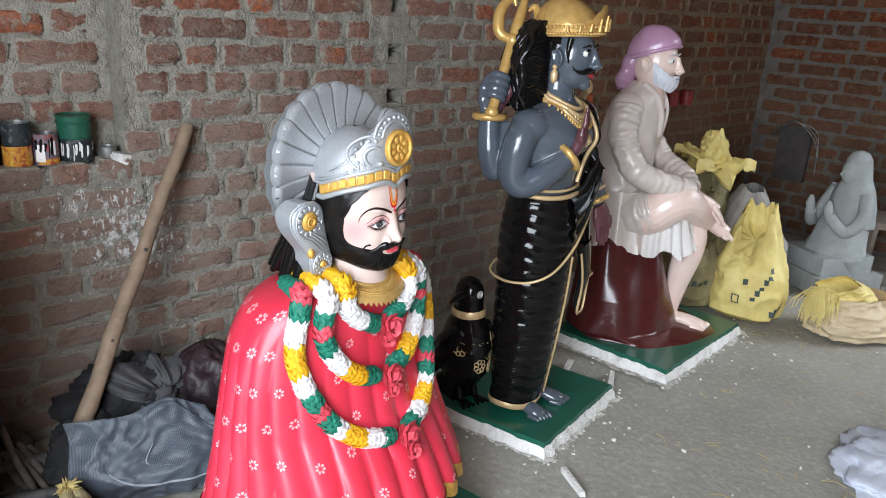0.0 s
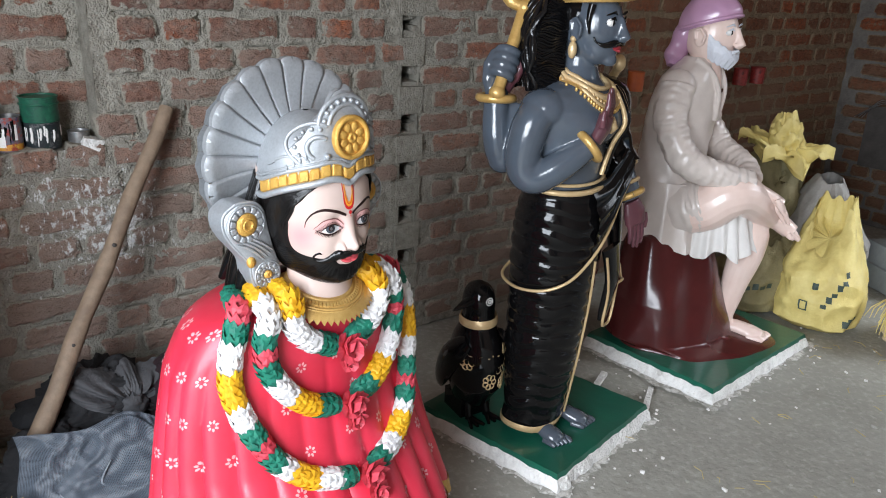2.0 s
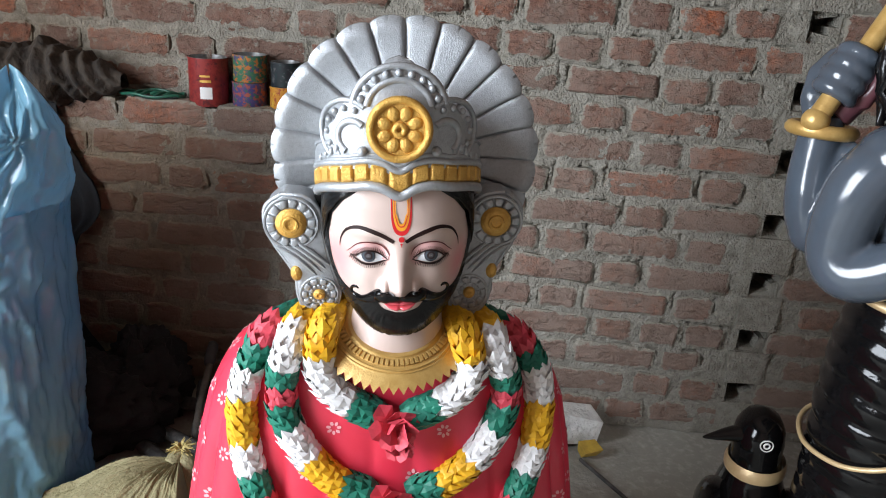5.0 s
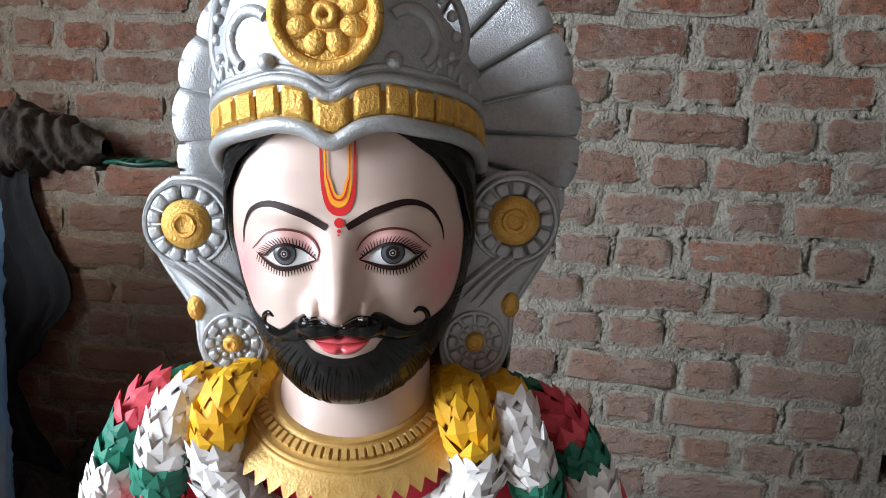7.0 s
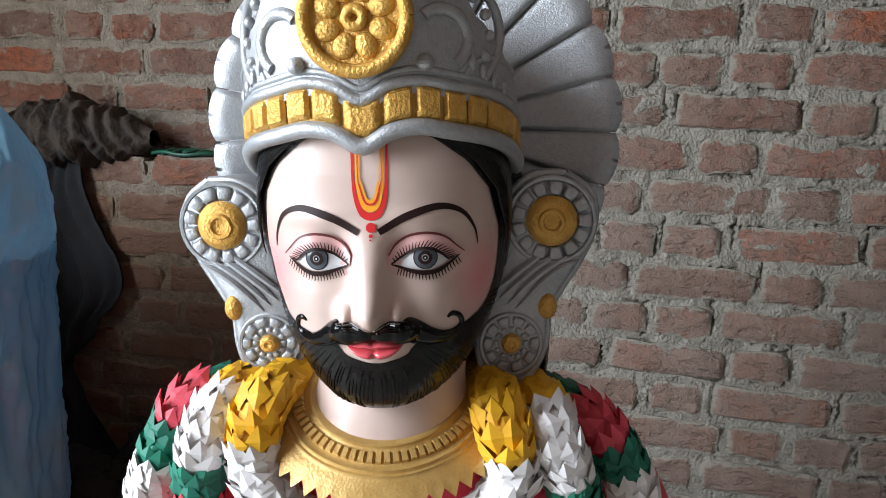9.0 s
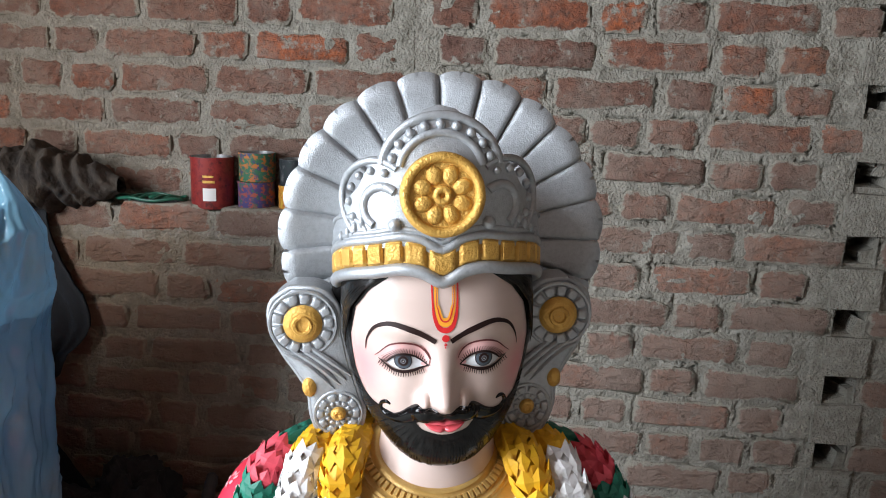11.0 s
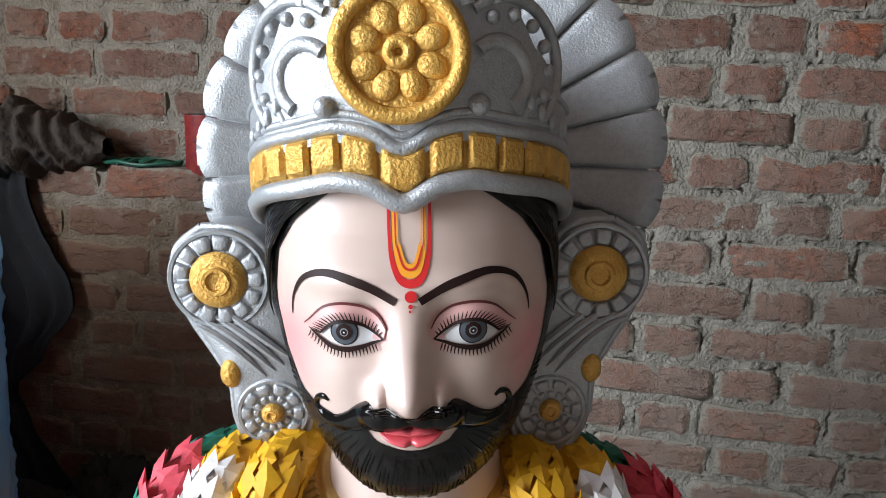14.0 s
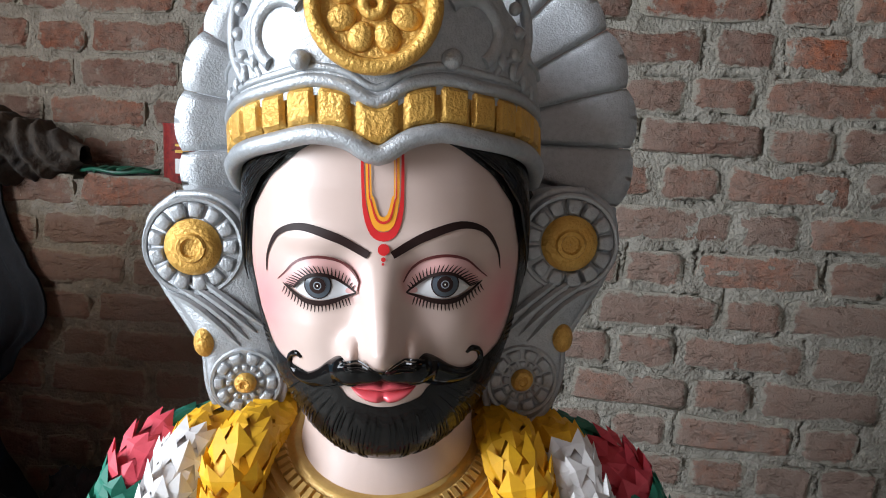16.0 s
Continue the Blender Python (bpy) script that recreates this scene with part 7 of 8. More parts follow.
for k, (p, q, r) in enumerate((((-1.26, -.30, .02), (-.98, -.50, .022), .018), ((-1.28, -.22, .02), (-.99, -.40, .055), .016), ((-1.22, -.40, .02), (-.98, -.60, .02), .017), ((-1.30, -.12, .025), (-1.03, -.20, .06), .018))):
    b = Build()
    p, q = Vector(p), Vector(q)
    b.tube([p.lerp(q, t / 6) for t in range(7)], r, M_PIPE, 12)
    thing("pipe_length", b, Matrix.Identity(4), "short grimy black pipe lying on the floor", "pipe", "pipes by the rag heap", smooth=60)
for k, (p, q, r) in enumerate((((-1.095, -.33, .010), (-1.126, -.070, .180), .010), ((-1.035, -.38, .011), (-1.094, -.055, .098), .012), ((-1.085, -.36, .010), (-1.150, -.085, .062), .012), ((-1.010, -.37, .011), (-1.070, -.075, .085), .011), ((-1.060, -.37, .026), (-1.115, -.050, .090), .009))):
    b = Build()
    p, q = Vector(p), Vector(q)
    b.tube([p.lerp(q, t / 5) + Vector((.003 * math.sin(t * 2 + k), 0, 0)) for t in range(6)], [r * (1.08 - .05 * t) for t in range(6)], M_STICK, 10)
    stick = thing("leaning_stick", b, Matrix.Identity(4), "grimy stick with a cloth-bound tip leaning low on the wall", "stick", "sticks by the wall", smooth=60)
    b = Build()
    b.soft_tube([p.lerp(q, t) for t in (.80, .85, .90, .95, 1.0, 1.02)], [r * 1.05, r * 1.35, r * 1.2, r * 1.4, r * 1.2, r * .8], M_BROWNRAG if k % 2 else M_GREYCLOTH, 14, .2, 60, k)
    part("binding", b, stick, "frayed cloth wound round the tip", smooth=180)


def straw_tuft(b, c, r, n, seed, m=M_STRAW, up=.5):
    rnd = random.Random(seed)
    c = Vector(c)
    for _ in range(n):
        d = Vector((rnd.uniform(-1, 1), rnd.uniform(-1, 1), rnd.uniform(-.3, 1) * up)).normalized()
        e = c + d * r * rnd.uniform(.5, 1)
        b.tube([c + d * r * .1, c + d * r * .5 + Vector((0, 0, r * .12)), e + Vector((rnd.uniform(-.2, .2) * r, rnd.uniform(-.2, .2) * r, 0))], [.0022, .0018, .0008], m, 4)


straw_sack = thing("straw_sack", None, Matrix.Identity(4), "flattened olive woven sack with straw poking from its mouth", "sack")
b = Build()
TIE = Vector((-1.062, -.472, .098))


def sack_cloth(i, j):
    """A flattened sack spread out in pleats from its tied mouth; the first and last columns turn down to the floor."""
    g = min(1, max(0, (i - .12) / .76))
    a = radians(205 + 85 * g)
    r = .012 + .36 * j * (1 - .10 * math.cos(9 * g)) + .006 * noise.noise(Vector((g * 9, j * 4, 3)))
    p = TIE + Vector((math.cos(a) * r, math.sin(a) * r, 0))
    pleat = (1 - 2 * abs(noise.noise(Vector((g * 13, j * 1.3, 1))))) * .011 * (.35 + j) + .005 * (1 - 2 * abs(noise.noise(Vector((g * 30, j * 3, 5))))) + .0025 * noise.noise(Vector((g * 40, j * 30, 5)))
    p.z = TIE.z + .018 * math.sin(math.pi * min(1, j * 1.6)) - .085 * max(0, j - .25) ** 1.3 + pleat
    drop = max(0, (.12 - i) / .12, (i - .88) / .12)
    p += Vector((.03 * (i > .5) - .010 * (i < .5), .030 * (i < .5), 0)) * drop
    p.z = max(.004, p.z * (1 - drop ** 1.6))
    return p


b.grid(120, 60, sack_cloth, M_OLIVE)
b.soft_tube(smoothed([TIE + Vector((-.012, -.02, .0)), TIE + Vector((.004, .004, .014)), TIE + Vector((.024, -.012, -.010)), TIE + Vector((.034, -.04, -.055)), TIE + Vector((.036, -.055, -.088))], 20), [.016, .017, .016, .015, .013, .012, .013, .015, .017, .018, .019, .020, .020, .020, .019, .019, .018, .018, .017, .016, .014], M_OLIVE, 18, .16, 40, 2)
part("sack_body", b, straw_sack, smooth=180)
b = Build()
straw_tuft(b, TIE + Vector((.0, .012, .018)), .034, 110, 3)
tagged(part("straw", b, straw_sack, "dry yellow straw"), kind="stuff")

# blue polythene bag
b = Build()


def creased(q, deep):
    """Soft folds and sharp creases at several scales."""
    q = q + .35 * Vector((noise.noise(q * 1.3), noise.noise(q * 1.3 + Vector((7, 0, 0))), noise.noise(q * 1.3 + Vector((0, 9, 0)))))
    return sum(w * (1 - 2 * abs(noise.noise(q * k + Vector((4 + k, 1, 2))))) for k, w in ((.8, .050), (1.9, .050), (3.7, .042), (7.5, .017), (15.0, .007))) * deep


def gathers(p, knot, tangent, deep):
    """Creases that spread like rays from a knot in the film."""
    d = p - knot
    u, v = d.dot(tangent), d.z
    g = math.atan2(v, u)
    return deep * math.exp(-(u * u + v * v) ** .5 / .085) * (1 - 2 * abs(math.sin(4.5 * g + 4.5 * noise.noise(p * 8) + .8 * math.sin(2 * g)))) * min(1, (u * u + v * v) ** .5 / .02)


def bag_at(i, j, c=(-1.520, -.50), top=.958, wide=1.0, seed=0.0, tilt=.19):
    z = .004 + top * j
    th = 2 * math.pi * i
    a = wide * float(np.interp(j, [0, .1, .35, .6, .70, .80, .90, .965, .99, 1], [.202, .206, .205, .198, .190, .166, .106, .050, .026, .006]))
    q = Vector((math.sin(th) * 1.7 + seed, math.cos(th) * 1.7, z * 2.1 + .7 * math.sin(th)))
    f = 1 + creased(q, 1.0) + .16 * max(0, j - .62) * (1 - 2 * abs(math.sin(4.5 * th + 2 * math.sin(2 * th) + seed + 3 * z)) ** .6)
    w = min(1, max(0, (j - .60) / .40))
    o = Vector((math.sin(th), -.88 * math.cos(th), 0))
    p = Vector((c[0] + tilt * w * w * (3 - 2 * w), c[1], z + .04 * noise.noise(q * .9) * j * j)) + o * a * f
    return p + o * gathers(p, Vector((c[0] + .275, c[1] - .12, .845)), Vector((math.cos(th), math.sin(th), 0)), .014)


def sleeve_at(i, j):
    """The outer bag, rolled down to a slanting rim."""
    th = 2 * math.pi * i
    rim = .60 + .13 * math.sin(th - .1) + .018 * math.sin(3 * th)
    z = .003 + (rim - .003) * j
    q = Vector((math.sin(th) * 1.7, math.cos(th) * 1.7, z * 2.1 + .7 * math.sin(th)))
    a = .213 + .008 * math.exp(-((1 - j) / .04) ** 2) + .006 * j
    o = Vector((math.sin(th), -.90 * math.cos(th), 0))
    p = Vector((-1.520, -.50, z)) + o * a * (1 + creased(q, 1.0))
    return p + o * gathers(p, Vector((-1.375, -.68, .575)), Vector((math.cos(th), math.sin(th), 0)), .015)


blue_bag = thing("polythene_bag", None, Matrix.Identity(4), "tall crinkled pale blue polythene bag with a rolled-down outer bag", "bag", "blue bags by the wall")
b.grid(220, 200, bag_at, M_BLUE, wrap=True)
part("inner_bag", b, blue_bag, smooth=180)
b = Build()
b.grid(220, 150, sleeve_at, M_BLUE, wrap=True)
part("outer_bag", b, blue_bag, "outer blue bag rolled down to a slanting rim", smooth=180)
b = Build()
b.grid(140, 130, lambda i, j: bag_at(i, j, (-1.92, -.42), .95, 1.05, 7.0, .06), M_BLUE, wrap=True)
thing("polythene_bag", b, Matrix.Identity(4), "pale blue polythene bag slumped behind another blue bag", "bag", "blue bags by the wall", smooth=180)
bundle("floor_cloth", (-1.38, -.27, .09), (.18, .13, .11), M_DKCLOTH, 31, .3, "dim dark cloth on the floor behind the blue bag", "cloth")
bundle("floor_cloth", (-1.285, -.17, .10), (.10, .10, .12), M_DKCLOTH, 33, .35, "dark crumpled cloth on the floor by the wall", "cloth")

# rags drooping from the ledge
def wavy_rag(c, ln, wd, ht, seed, label):
    """A matted rag lying in rolled wavy folds that taper to one end."""
    b = Build()

    def at(i, j):
        a, t = 2 * math.pi * i, j * .996 + .002
        env = math.sin(math.pi * min(1, t * .9 + .04)) ** .45 * (1 - .55 * t)
        x, y, z = ln * (t - .5), wd * env * math.cos(a), ht * env * math.sin(a)
        q = Vector((x * 9 + seed, y * 10, z * 10))
        w = math.sin(48 * t + 4.5 * math.sin(a) + 5 * noise.noise(q * .7)) * .15 + .30 * (1 - 2 * abs(noise.noise(q))) + .22 * (1 - 2 * abs(noise.noise(q * 2.3))) + .10 * (1 - 2 * abs(noise.noise(q * 5)))
        return (c[0] + x, c[1] + y * (1 + w), max(LEDGE_Z - .035, c[2] + z * (1 + w) - .015 * t))

    b.grid(72, 120, at, M_BROWNRAG, wrap=True)
    return thing("ledge_rag", b, Matrix.Identity(4), label, "rag", "rags on the ledge", smooth=180)


wavy_rag((-1.53, .015, .885), .34, .085, .075, 2.0, "matted wavy brown rag lying on the brick ledge")
wavy_rag((-1.66, .020, .868), .22, .080, .052, 8.0, "smaller matted brown rag on the brick ledge")
# added dark sheet in place of the shade on the wall under the rags
b = Build()
for dy in (0, .006):
    b.grid(40, 30, lambda i, j: (-1.74 + .24 * i + (.02 + .10 * i) * noise.noise(Vector((i * 1.5, j * 3.6, 1))) + .018 * i * noise.noise(Vector((1, j * 14, 4))), -.014 - .05 * abs(noise.noise(Vector((i * 4.5, j * 1.2, 7)))) - .02 * j + dy, .87 - .80 * j - .05 * noise.noise(Vector((i * 3, j, 3)))), M_DKCLOTH)
thing("hanging_cloth", b, Matrix.Identity(4), "black sheet standing in for deep shade on the wall below the ledge", "cloth", smooth=180)
b = Build()
b.grid(40, 6, lambda i, j: (-1.30 + .085 * (.3 + .7 * j) * math.cos(2 * math.pi * i) * (1 + .08 * math.sin(i * 30)), .045 + .042 * (.3 + .7 * j) * math.sin(2 * math.pi * i), LEDGE_Z + .008 + .012 * j * j + .004 * math.sin(i * 40)), M_GREYCLOTH, wrap=True)
b.tube([(-1.30 + .085 * math.cos(2 * math.pi * k / 30), .045 + .042 * math.sin(2 * math.pi * k / 30), LEDGE_Z + .021 + .003 * math.sin(k)) for k in range(31)], .004, C_GREEN, 6, False)
for k in range(5):
    b.tube([(-1.34 + .02 * k, .01 + .01 * (k % 3), LEDGE_Z + .02), (-1.33 + .02 * k, .035, LEDGE_Z + .026), (-1.31 + .018 * k, .06, LEDGE_Z + .02)], .005, C_GREEN, 6)
thing("paint_dish", b, Matrix.Identity(4), "shallow paint-stained dish with green dregs on the ledge", "dish", smooth=60)


# sacks at the far end
def sack(m, r, h, mat_body, label, seed, mouth="", prints=(), lean_to=(0, 0), high=0.0, shut=.62):
    """A filled woven sack; mouth: open, fringe or none; high: direction of the raised corner of its mouth."""
    root = thing("cement_sack", None, m, label, "sack", "sacks at the far end")
    b = Build()

    def at(i, j, off=0.0):
        th = 2 * math.pi * i
        a = float(np.interp(j, [0, .06, .25, .5, .72, .88, 1], [.74, .97, 1.0, .95, .55 + .4 * shut, .30 + .6 * shut, shut]))
        q = Vector((math.sin(th) * 1.3 + seed, math.cos(th) * 1.3, j * 2.2))
        f = 1 + .09 * noise.noise(q) + .10 * (1 - 2 * abs(noise.noise(q * 1.9))) + .05 * (1 - 2 * abs(noise.noise(q * 4.3))) * (.4 + j)
        sq = 1 / (abs(math.sin(th)) ** 3 + abs(math.cos(th)) ** 3) ** (1 / 3)
        rise = 1 + .05 * noise.noise(q * .7) + (.24 * math.cos(th - high) + .10 * math.sin(2 * th + seed) + .03 * math.sin(9 * th)) * max(0, j - .5) * 2 * (mouth == "open")
        return Vector(((r[0] * a * f * sq + off) * math.sin(th) + lean_to[0] * j * j, -(r[1] * a * f * sq + off) * math.cos(th) + lean_to[1] * j * j, .004 + h * j * rise))

    b.grid(80, 50, at, mat_body, wrap=True)
    b.fan([at(k / 80, 0) for k in range(80)], mat_body)
    mid = sum((at(k / 16, .78) for k in range(16)), Vector()) / 16
    b.grid(80, 5, lambda i, j: at(i, 1, -.006).lerp(at(i, .8, -.012), min(1, j * 2)).lerp(mid, max(0, j * 2 - 1) * .99), mat_body, wrap=True)
    part("sack_body", b, root)
    if mouth == "fringe":
        b = Build()
        rnd = random.Random(seed)
        for k in range(230):
            e = at(.78 + .10 * rnd.random(), rnd.uniform(.7, 1)) + Vector((rnd.uniform(-.02, .02), rnd.uniform(-.02, .02), rnd.uniform(0, .02)))
            d = Vector((-1.0 + rnd.uniform(-.3, .5), -.2 + rnd.uniform(-.7, .5), rnd.uniform(-.1, .5))).normalized()
            ln = rnd.uniform(.06, .12)
            b.tube([e, e + d * ln * .5, e + d * ln * .85 + Vector((0, 0, -.35 * ln)), e + d * ln + Vector((rnd.uniform(-.01, .01), 0, -.75 * ln))], [.0024, .0026, .0022, .0012], mat_body, 5)
        tagged(part("sack_fringe", b, root, "frayed drooping strands at the sack's mouth"), kind="stuff")
    if prints:
        for i0, j0, n, wd, ht in prints:
            for k in range(n):
                b, i1 = Build(), i0 + wd * 1.35 * k
                b.grid(4, 4, lambda i, j: at(i1 + wd * i, j0 + ht * (.25 * (k % 3) * .5) + ht * j * (1 - .25 * (k % 2)), .0022), M_INK)
                part("printed_bar", b, root, "dark illegible print on the sack")
    return root


sack(pose(1.85, -.83, 0, 0, 0, 18), (.165, .150), .44, M_SACK, "bulging yellow woven sack with dark printing, mouth drawn up", 2, "open", [(.780 + .016 * k, .26 + .060 * k, 1, .020, .040 + .02 * (k % 2)) for k in range(6)] + [(.868 + .014 * k, .10 + .03 * k, 1, .018, .06) for k in range(3)] + [(.700, .20, 1, .030, .012), (.700, .29, 1, .030, .012), (.700, .20, 1, .006, .10), (.728, .20, 1, .006, .10), (.74, .42, 1, .022, .06)], (.06, .02), 1.3, .42)
sack(pose(1.78, -.58, 0, 0, 0, -20), (.165, .14), .33, M_OLIVE, "olive woven sack slumped behind a yellow one", 3, "open", ((.84, .35, 5, .020, .07),), (0, 0), 2.0, .5)
sack(pose(2.20, -.60, 0, 0, 0, 40), (.24, .18), .52, M_SACKG, "grey dusty woven sack, full and folded over", 4, "", (), (-.05, 0), .6, .25)
sack(pose(2.06, -1.27, 0, 0, 0, -30), (.23, .15), .19, M_SACKP, "pale woven sack lying low on the floor", 5, "", (), (-.05, -.02))
sack(pose(2.00, -1.20, .10, 6, -12, -30), (.13, .10), .15, M_SACK, "small yellow sack with frayed strands lying on a pale sack", 6, "fringe", ((.86, .35, 4, .02, .12),), (-.05, -.02))
# yellow sacking tied like petals
b = Build()


def flap(a, ln, wid, rise, seed):
    d = Vector((math.cos(a), math.sin(a), 0))
    o = Vector((-d.y, d.x, 0))

    def at(i, j, dz=0.0):
        x = 2 * i - 1
        w = wid * 1.2 * math.sin(math.pi * (j ** .85 * .93 + .06)) ** 1.05
        f = .014 * math.sin(x * 6 + seed) * (.3 + j) + .020 * (1 - 2 * abs(noise.noise(Vector((x * 2.2, j * 2.5, seed))))) - .05 * j ** 3
        return Vector((2.10, -.42, .58)) + d * (.02 + ln * j) + o * w * x + Vector((0, 0, rise * j - .35 * ln * j * j * (rise < .05) + .03 * (1 - x * x) + f + dz))

    b.grid(20, 22, at, M_SACK)
    b.grid(20, 22, lambda i, j: at(i, j, -.004), M_SACK, flip=True)


for k, (a, ln, wid, rise) in enumerate(((3.3, .20, .075, .06), (4.3, .15, .07, .02), (5.4, .20, .075, .05), (.3, .20, .08, .09), (1.4, .17, .08, .10), (2.4, .18, .075, .11))):
    flap(a, ln, wid, rise, k * 1.7)
crumple(b, (2.10, -.42, .66), (.060, .055, .090), M_SACK, 41, .5, 40, 26)
crumple(b, (2.10, -.41, .26), (.15, .13, .33), M_OLIVE, 43, .3, 48, 36)
straw_tuft(b, (2.11, -.42, .73), .045, 24, 8)
thing("knotted_sacking", b, Matrix.Identity(4), "knotted yellow sacking spread like petals over a stand", "sacking", smooth=60)

# unpainted kneeling statue
b = Build()
lathe(b, [(.004, .19, .17), (.06, .20, .18), (.10, .16, .15), (.18, .185, .17, 0, -.02), (.28, .155, .14, 0, .0), (.40, .135, .11, 0, .02), (.50, .125, .095, 0, .03), (.545, .10, .08, 0, .03), (.57, .06, .06, 0, .02)], M_GREYSTONE, seg=48, wave=lambda th, z: .02 * math.sin(th * 8 + z * 20))
b.ball((0, -.005, .615), (.056, .066, .076), M_GREYSTONE, 24, 16)
lathe(b, [(.34, .150, .10, 0, .06), (.44, .140, .095, 0, .055), (.52, .118, .085, 0, .045), (.58, .082, .075, 0, .035), (.64, .074, .074, 0, .024), (.68, .066, .068, 0, .020), (.71, .044, .046, 0, .02), (.722, .010, .010, 0, .02)], M_GREYSTONE, seg=48, wave=lambda th, z: .03 * math.sin(th * 11) * max(0, .6 - z) * 3)
b.tube([(0, -.064, .625), (0, -.083, .600), (0, -.07, .59)], [.007, .011, .007], M_GREYSTONE, 8)
for s in (-1, 1):
    b.tube(smoothed([(s * .12, .02, .51), (s * .165, -.02, .40), (s * .14, -.10, .33), (s * .08, -.17, .40)], 16), [.042 - .0008 * k for k in range(17)], M_GREYSTONE, 14)
    b.tube([(s * .08, -.17, .39), (s * .075, -.185, .44), (s * .075, -.185, .48)], [.022, .026, .010], M_GREYSTONE, 10)
b.box((0, -.03, .055), (.40, .42, .10), M_GREYSTONE, jit=.006, seed=9)
b.box((0, -.05, .15), (.34, .34, .10), M_GREYSTONE, jit=.006, seed=10)
thing("unpainted_statue", b, pose(2.62, -.93, 0, 0, 0, -118) @ Matrix.Diagonal((.84, .92, 1, 1)), "unpainted grey cement statue of a kneeling veiled figure", "statue", smooth=60)
b = Build()
b.box((0, 0, .52), (.20, .025, .34), M_BOARD, jit=.006)
for k in range(3):
    b.tube(smoothed([(-.16 + .02 * k, -.03, .62), (0, -.06 - .01 * k, .72 + .01 * k), (.14, -.04, .68 - .03 * k), (.17, -.03, .5 - .04 * k)], 16), .003, M_TIN, 5)
thing("wall_board", b, pose(3.40, -.30, 0, 0, 0, -90), "dark board with loops of wire on the far wall", "board", smooth=0)
stool = thing("wooden_stool", None, pose(3.02, -1.06, 0, 0, 0, 24), "low grey-brown wooden stool near the far wall", "stool")
M_STOOL = mat("grey_brown_wood", (0.25, 0.20, 0.16), 0.75, col2=(0.17, 0.135, 0.11), scale=18, bump=0.3)
b = Build()
b.box((0, 0, .318), (.32, .28, .035), M_STOOL, jit=.003, seed=1)
part("seat", b, stool, smooth=0)
for k, (x, y) in enumerate(((-.12, -.10), (.12, -.10), (-.12, .10), (.12, .10))):
    b = Build()
    b.tube([(x * 1.15, y * 1.15, .002), (x, y, .302)], [.020, .022], M_STOOL, 6)
    part("leg", b, stool, smooth=0)
b = Build()
crumple(b, (0, 0, .015), (.19, .12, .035), M_SHEET, 51, .35, 56, 30)
thing("crumpled_sheet", b, pose(.93, -1.74, 0, 0, 0, 20), "crumpled bluish white sheet on the floor", "sheet", smooth=180)
for k, (x, y, rz, ln) in enumerate(((.655, -.70, 25, .16), (.72, -.86, 32, .15), (.10, -1.16, 62, .13))):
    b = Build()
    b.box((0, 0, .012), (ln, .018, .016), M_LIME, jit=.003, seed=k + 20)
    thing("plaster_strip", b, pose(x, y, 0, 0, 0, rz), "broken strip of limewashed plaster on the floor", "plaster strip", "plaster strips", smooth=0)
M_YELLOWCHIP = mat("dull_yellow_scrap", (0.55, 0.36, 0.05), 0.7, col2=(0.40, 0.25, 0.04), scale=40)
M_TINORANGE = mat("dull_orange_tin", (0.50, 0.11, 0.025), 0.5, col2=(0.36, 0.07, 0.02), scale=20)
# jars hung at the wall behind the seated statue
for x, z, m, words in ((1.477, .90, M_TINORANGE, "dull orange tin hung on the brick wall"), (2.27, .885, C_RED, "small red tin hung on the brick wall"), (2.42, .885, C_RED, "second red tin hung on the brick wall")):
    b = Build()
    lathe(b, [(-.04, .034, .034), (.035, .035, .035), (.04, .037, .037)], m, seg=24)
    b.tube([(0, .03, .02), (0, .065, .05)], .003, M_TIN, 6)
    thing("hung_tin", b, pose(x, -.05, z), words, "tin", smooth=40)
# a cast block and rod by the wall behind the bust
b = Build()
b.box((0, 0, .05), (.13, .08, .085), M_LIME, Matrix.Rotation(.2, 3, "Y"), .006, 71)
thing("cast_block", b, pose(-.118, -.085, .0, 0, 0, 15), "pale cast plaster block on the floor by the wall", "block", smooth=0)
b = Build()
b.tube([(-.10, -.185, .006), (.0, -.33, .006)], .005, M_PIPE, 8)
thing("thin_rod", b, Matrix.Identity(4), "thin dark rod lying on the floor", "rod", smooth=60)
b = Build()
b.box((0, 0, .018), (.05, .035, .030), M_YELLOWCHIP, Matrix.Rotation(.5, 3, "X"), .005, 17)
thing("yellow_scrap", b, pose(-.075, -.155, 0, 0, 0, 25), "small crumpled yellow scrap on the floor by the wall", "scrap", smooth=0)
b = Build()
b.box((0, 0, .075), (.13, .014, .15), M_LIME, Matrix.Rotation(-.25, 3, "X"), .004, 23)
thing("white_board", b, pose(1.93, -.49, 0, 0, 0, -12), "small chalky white board leaning behind the sacks", "board", smooth=0)
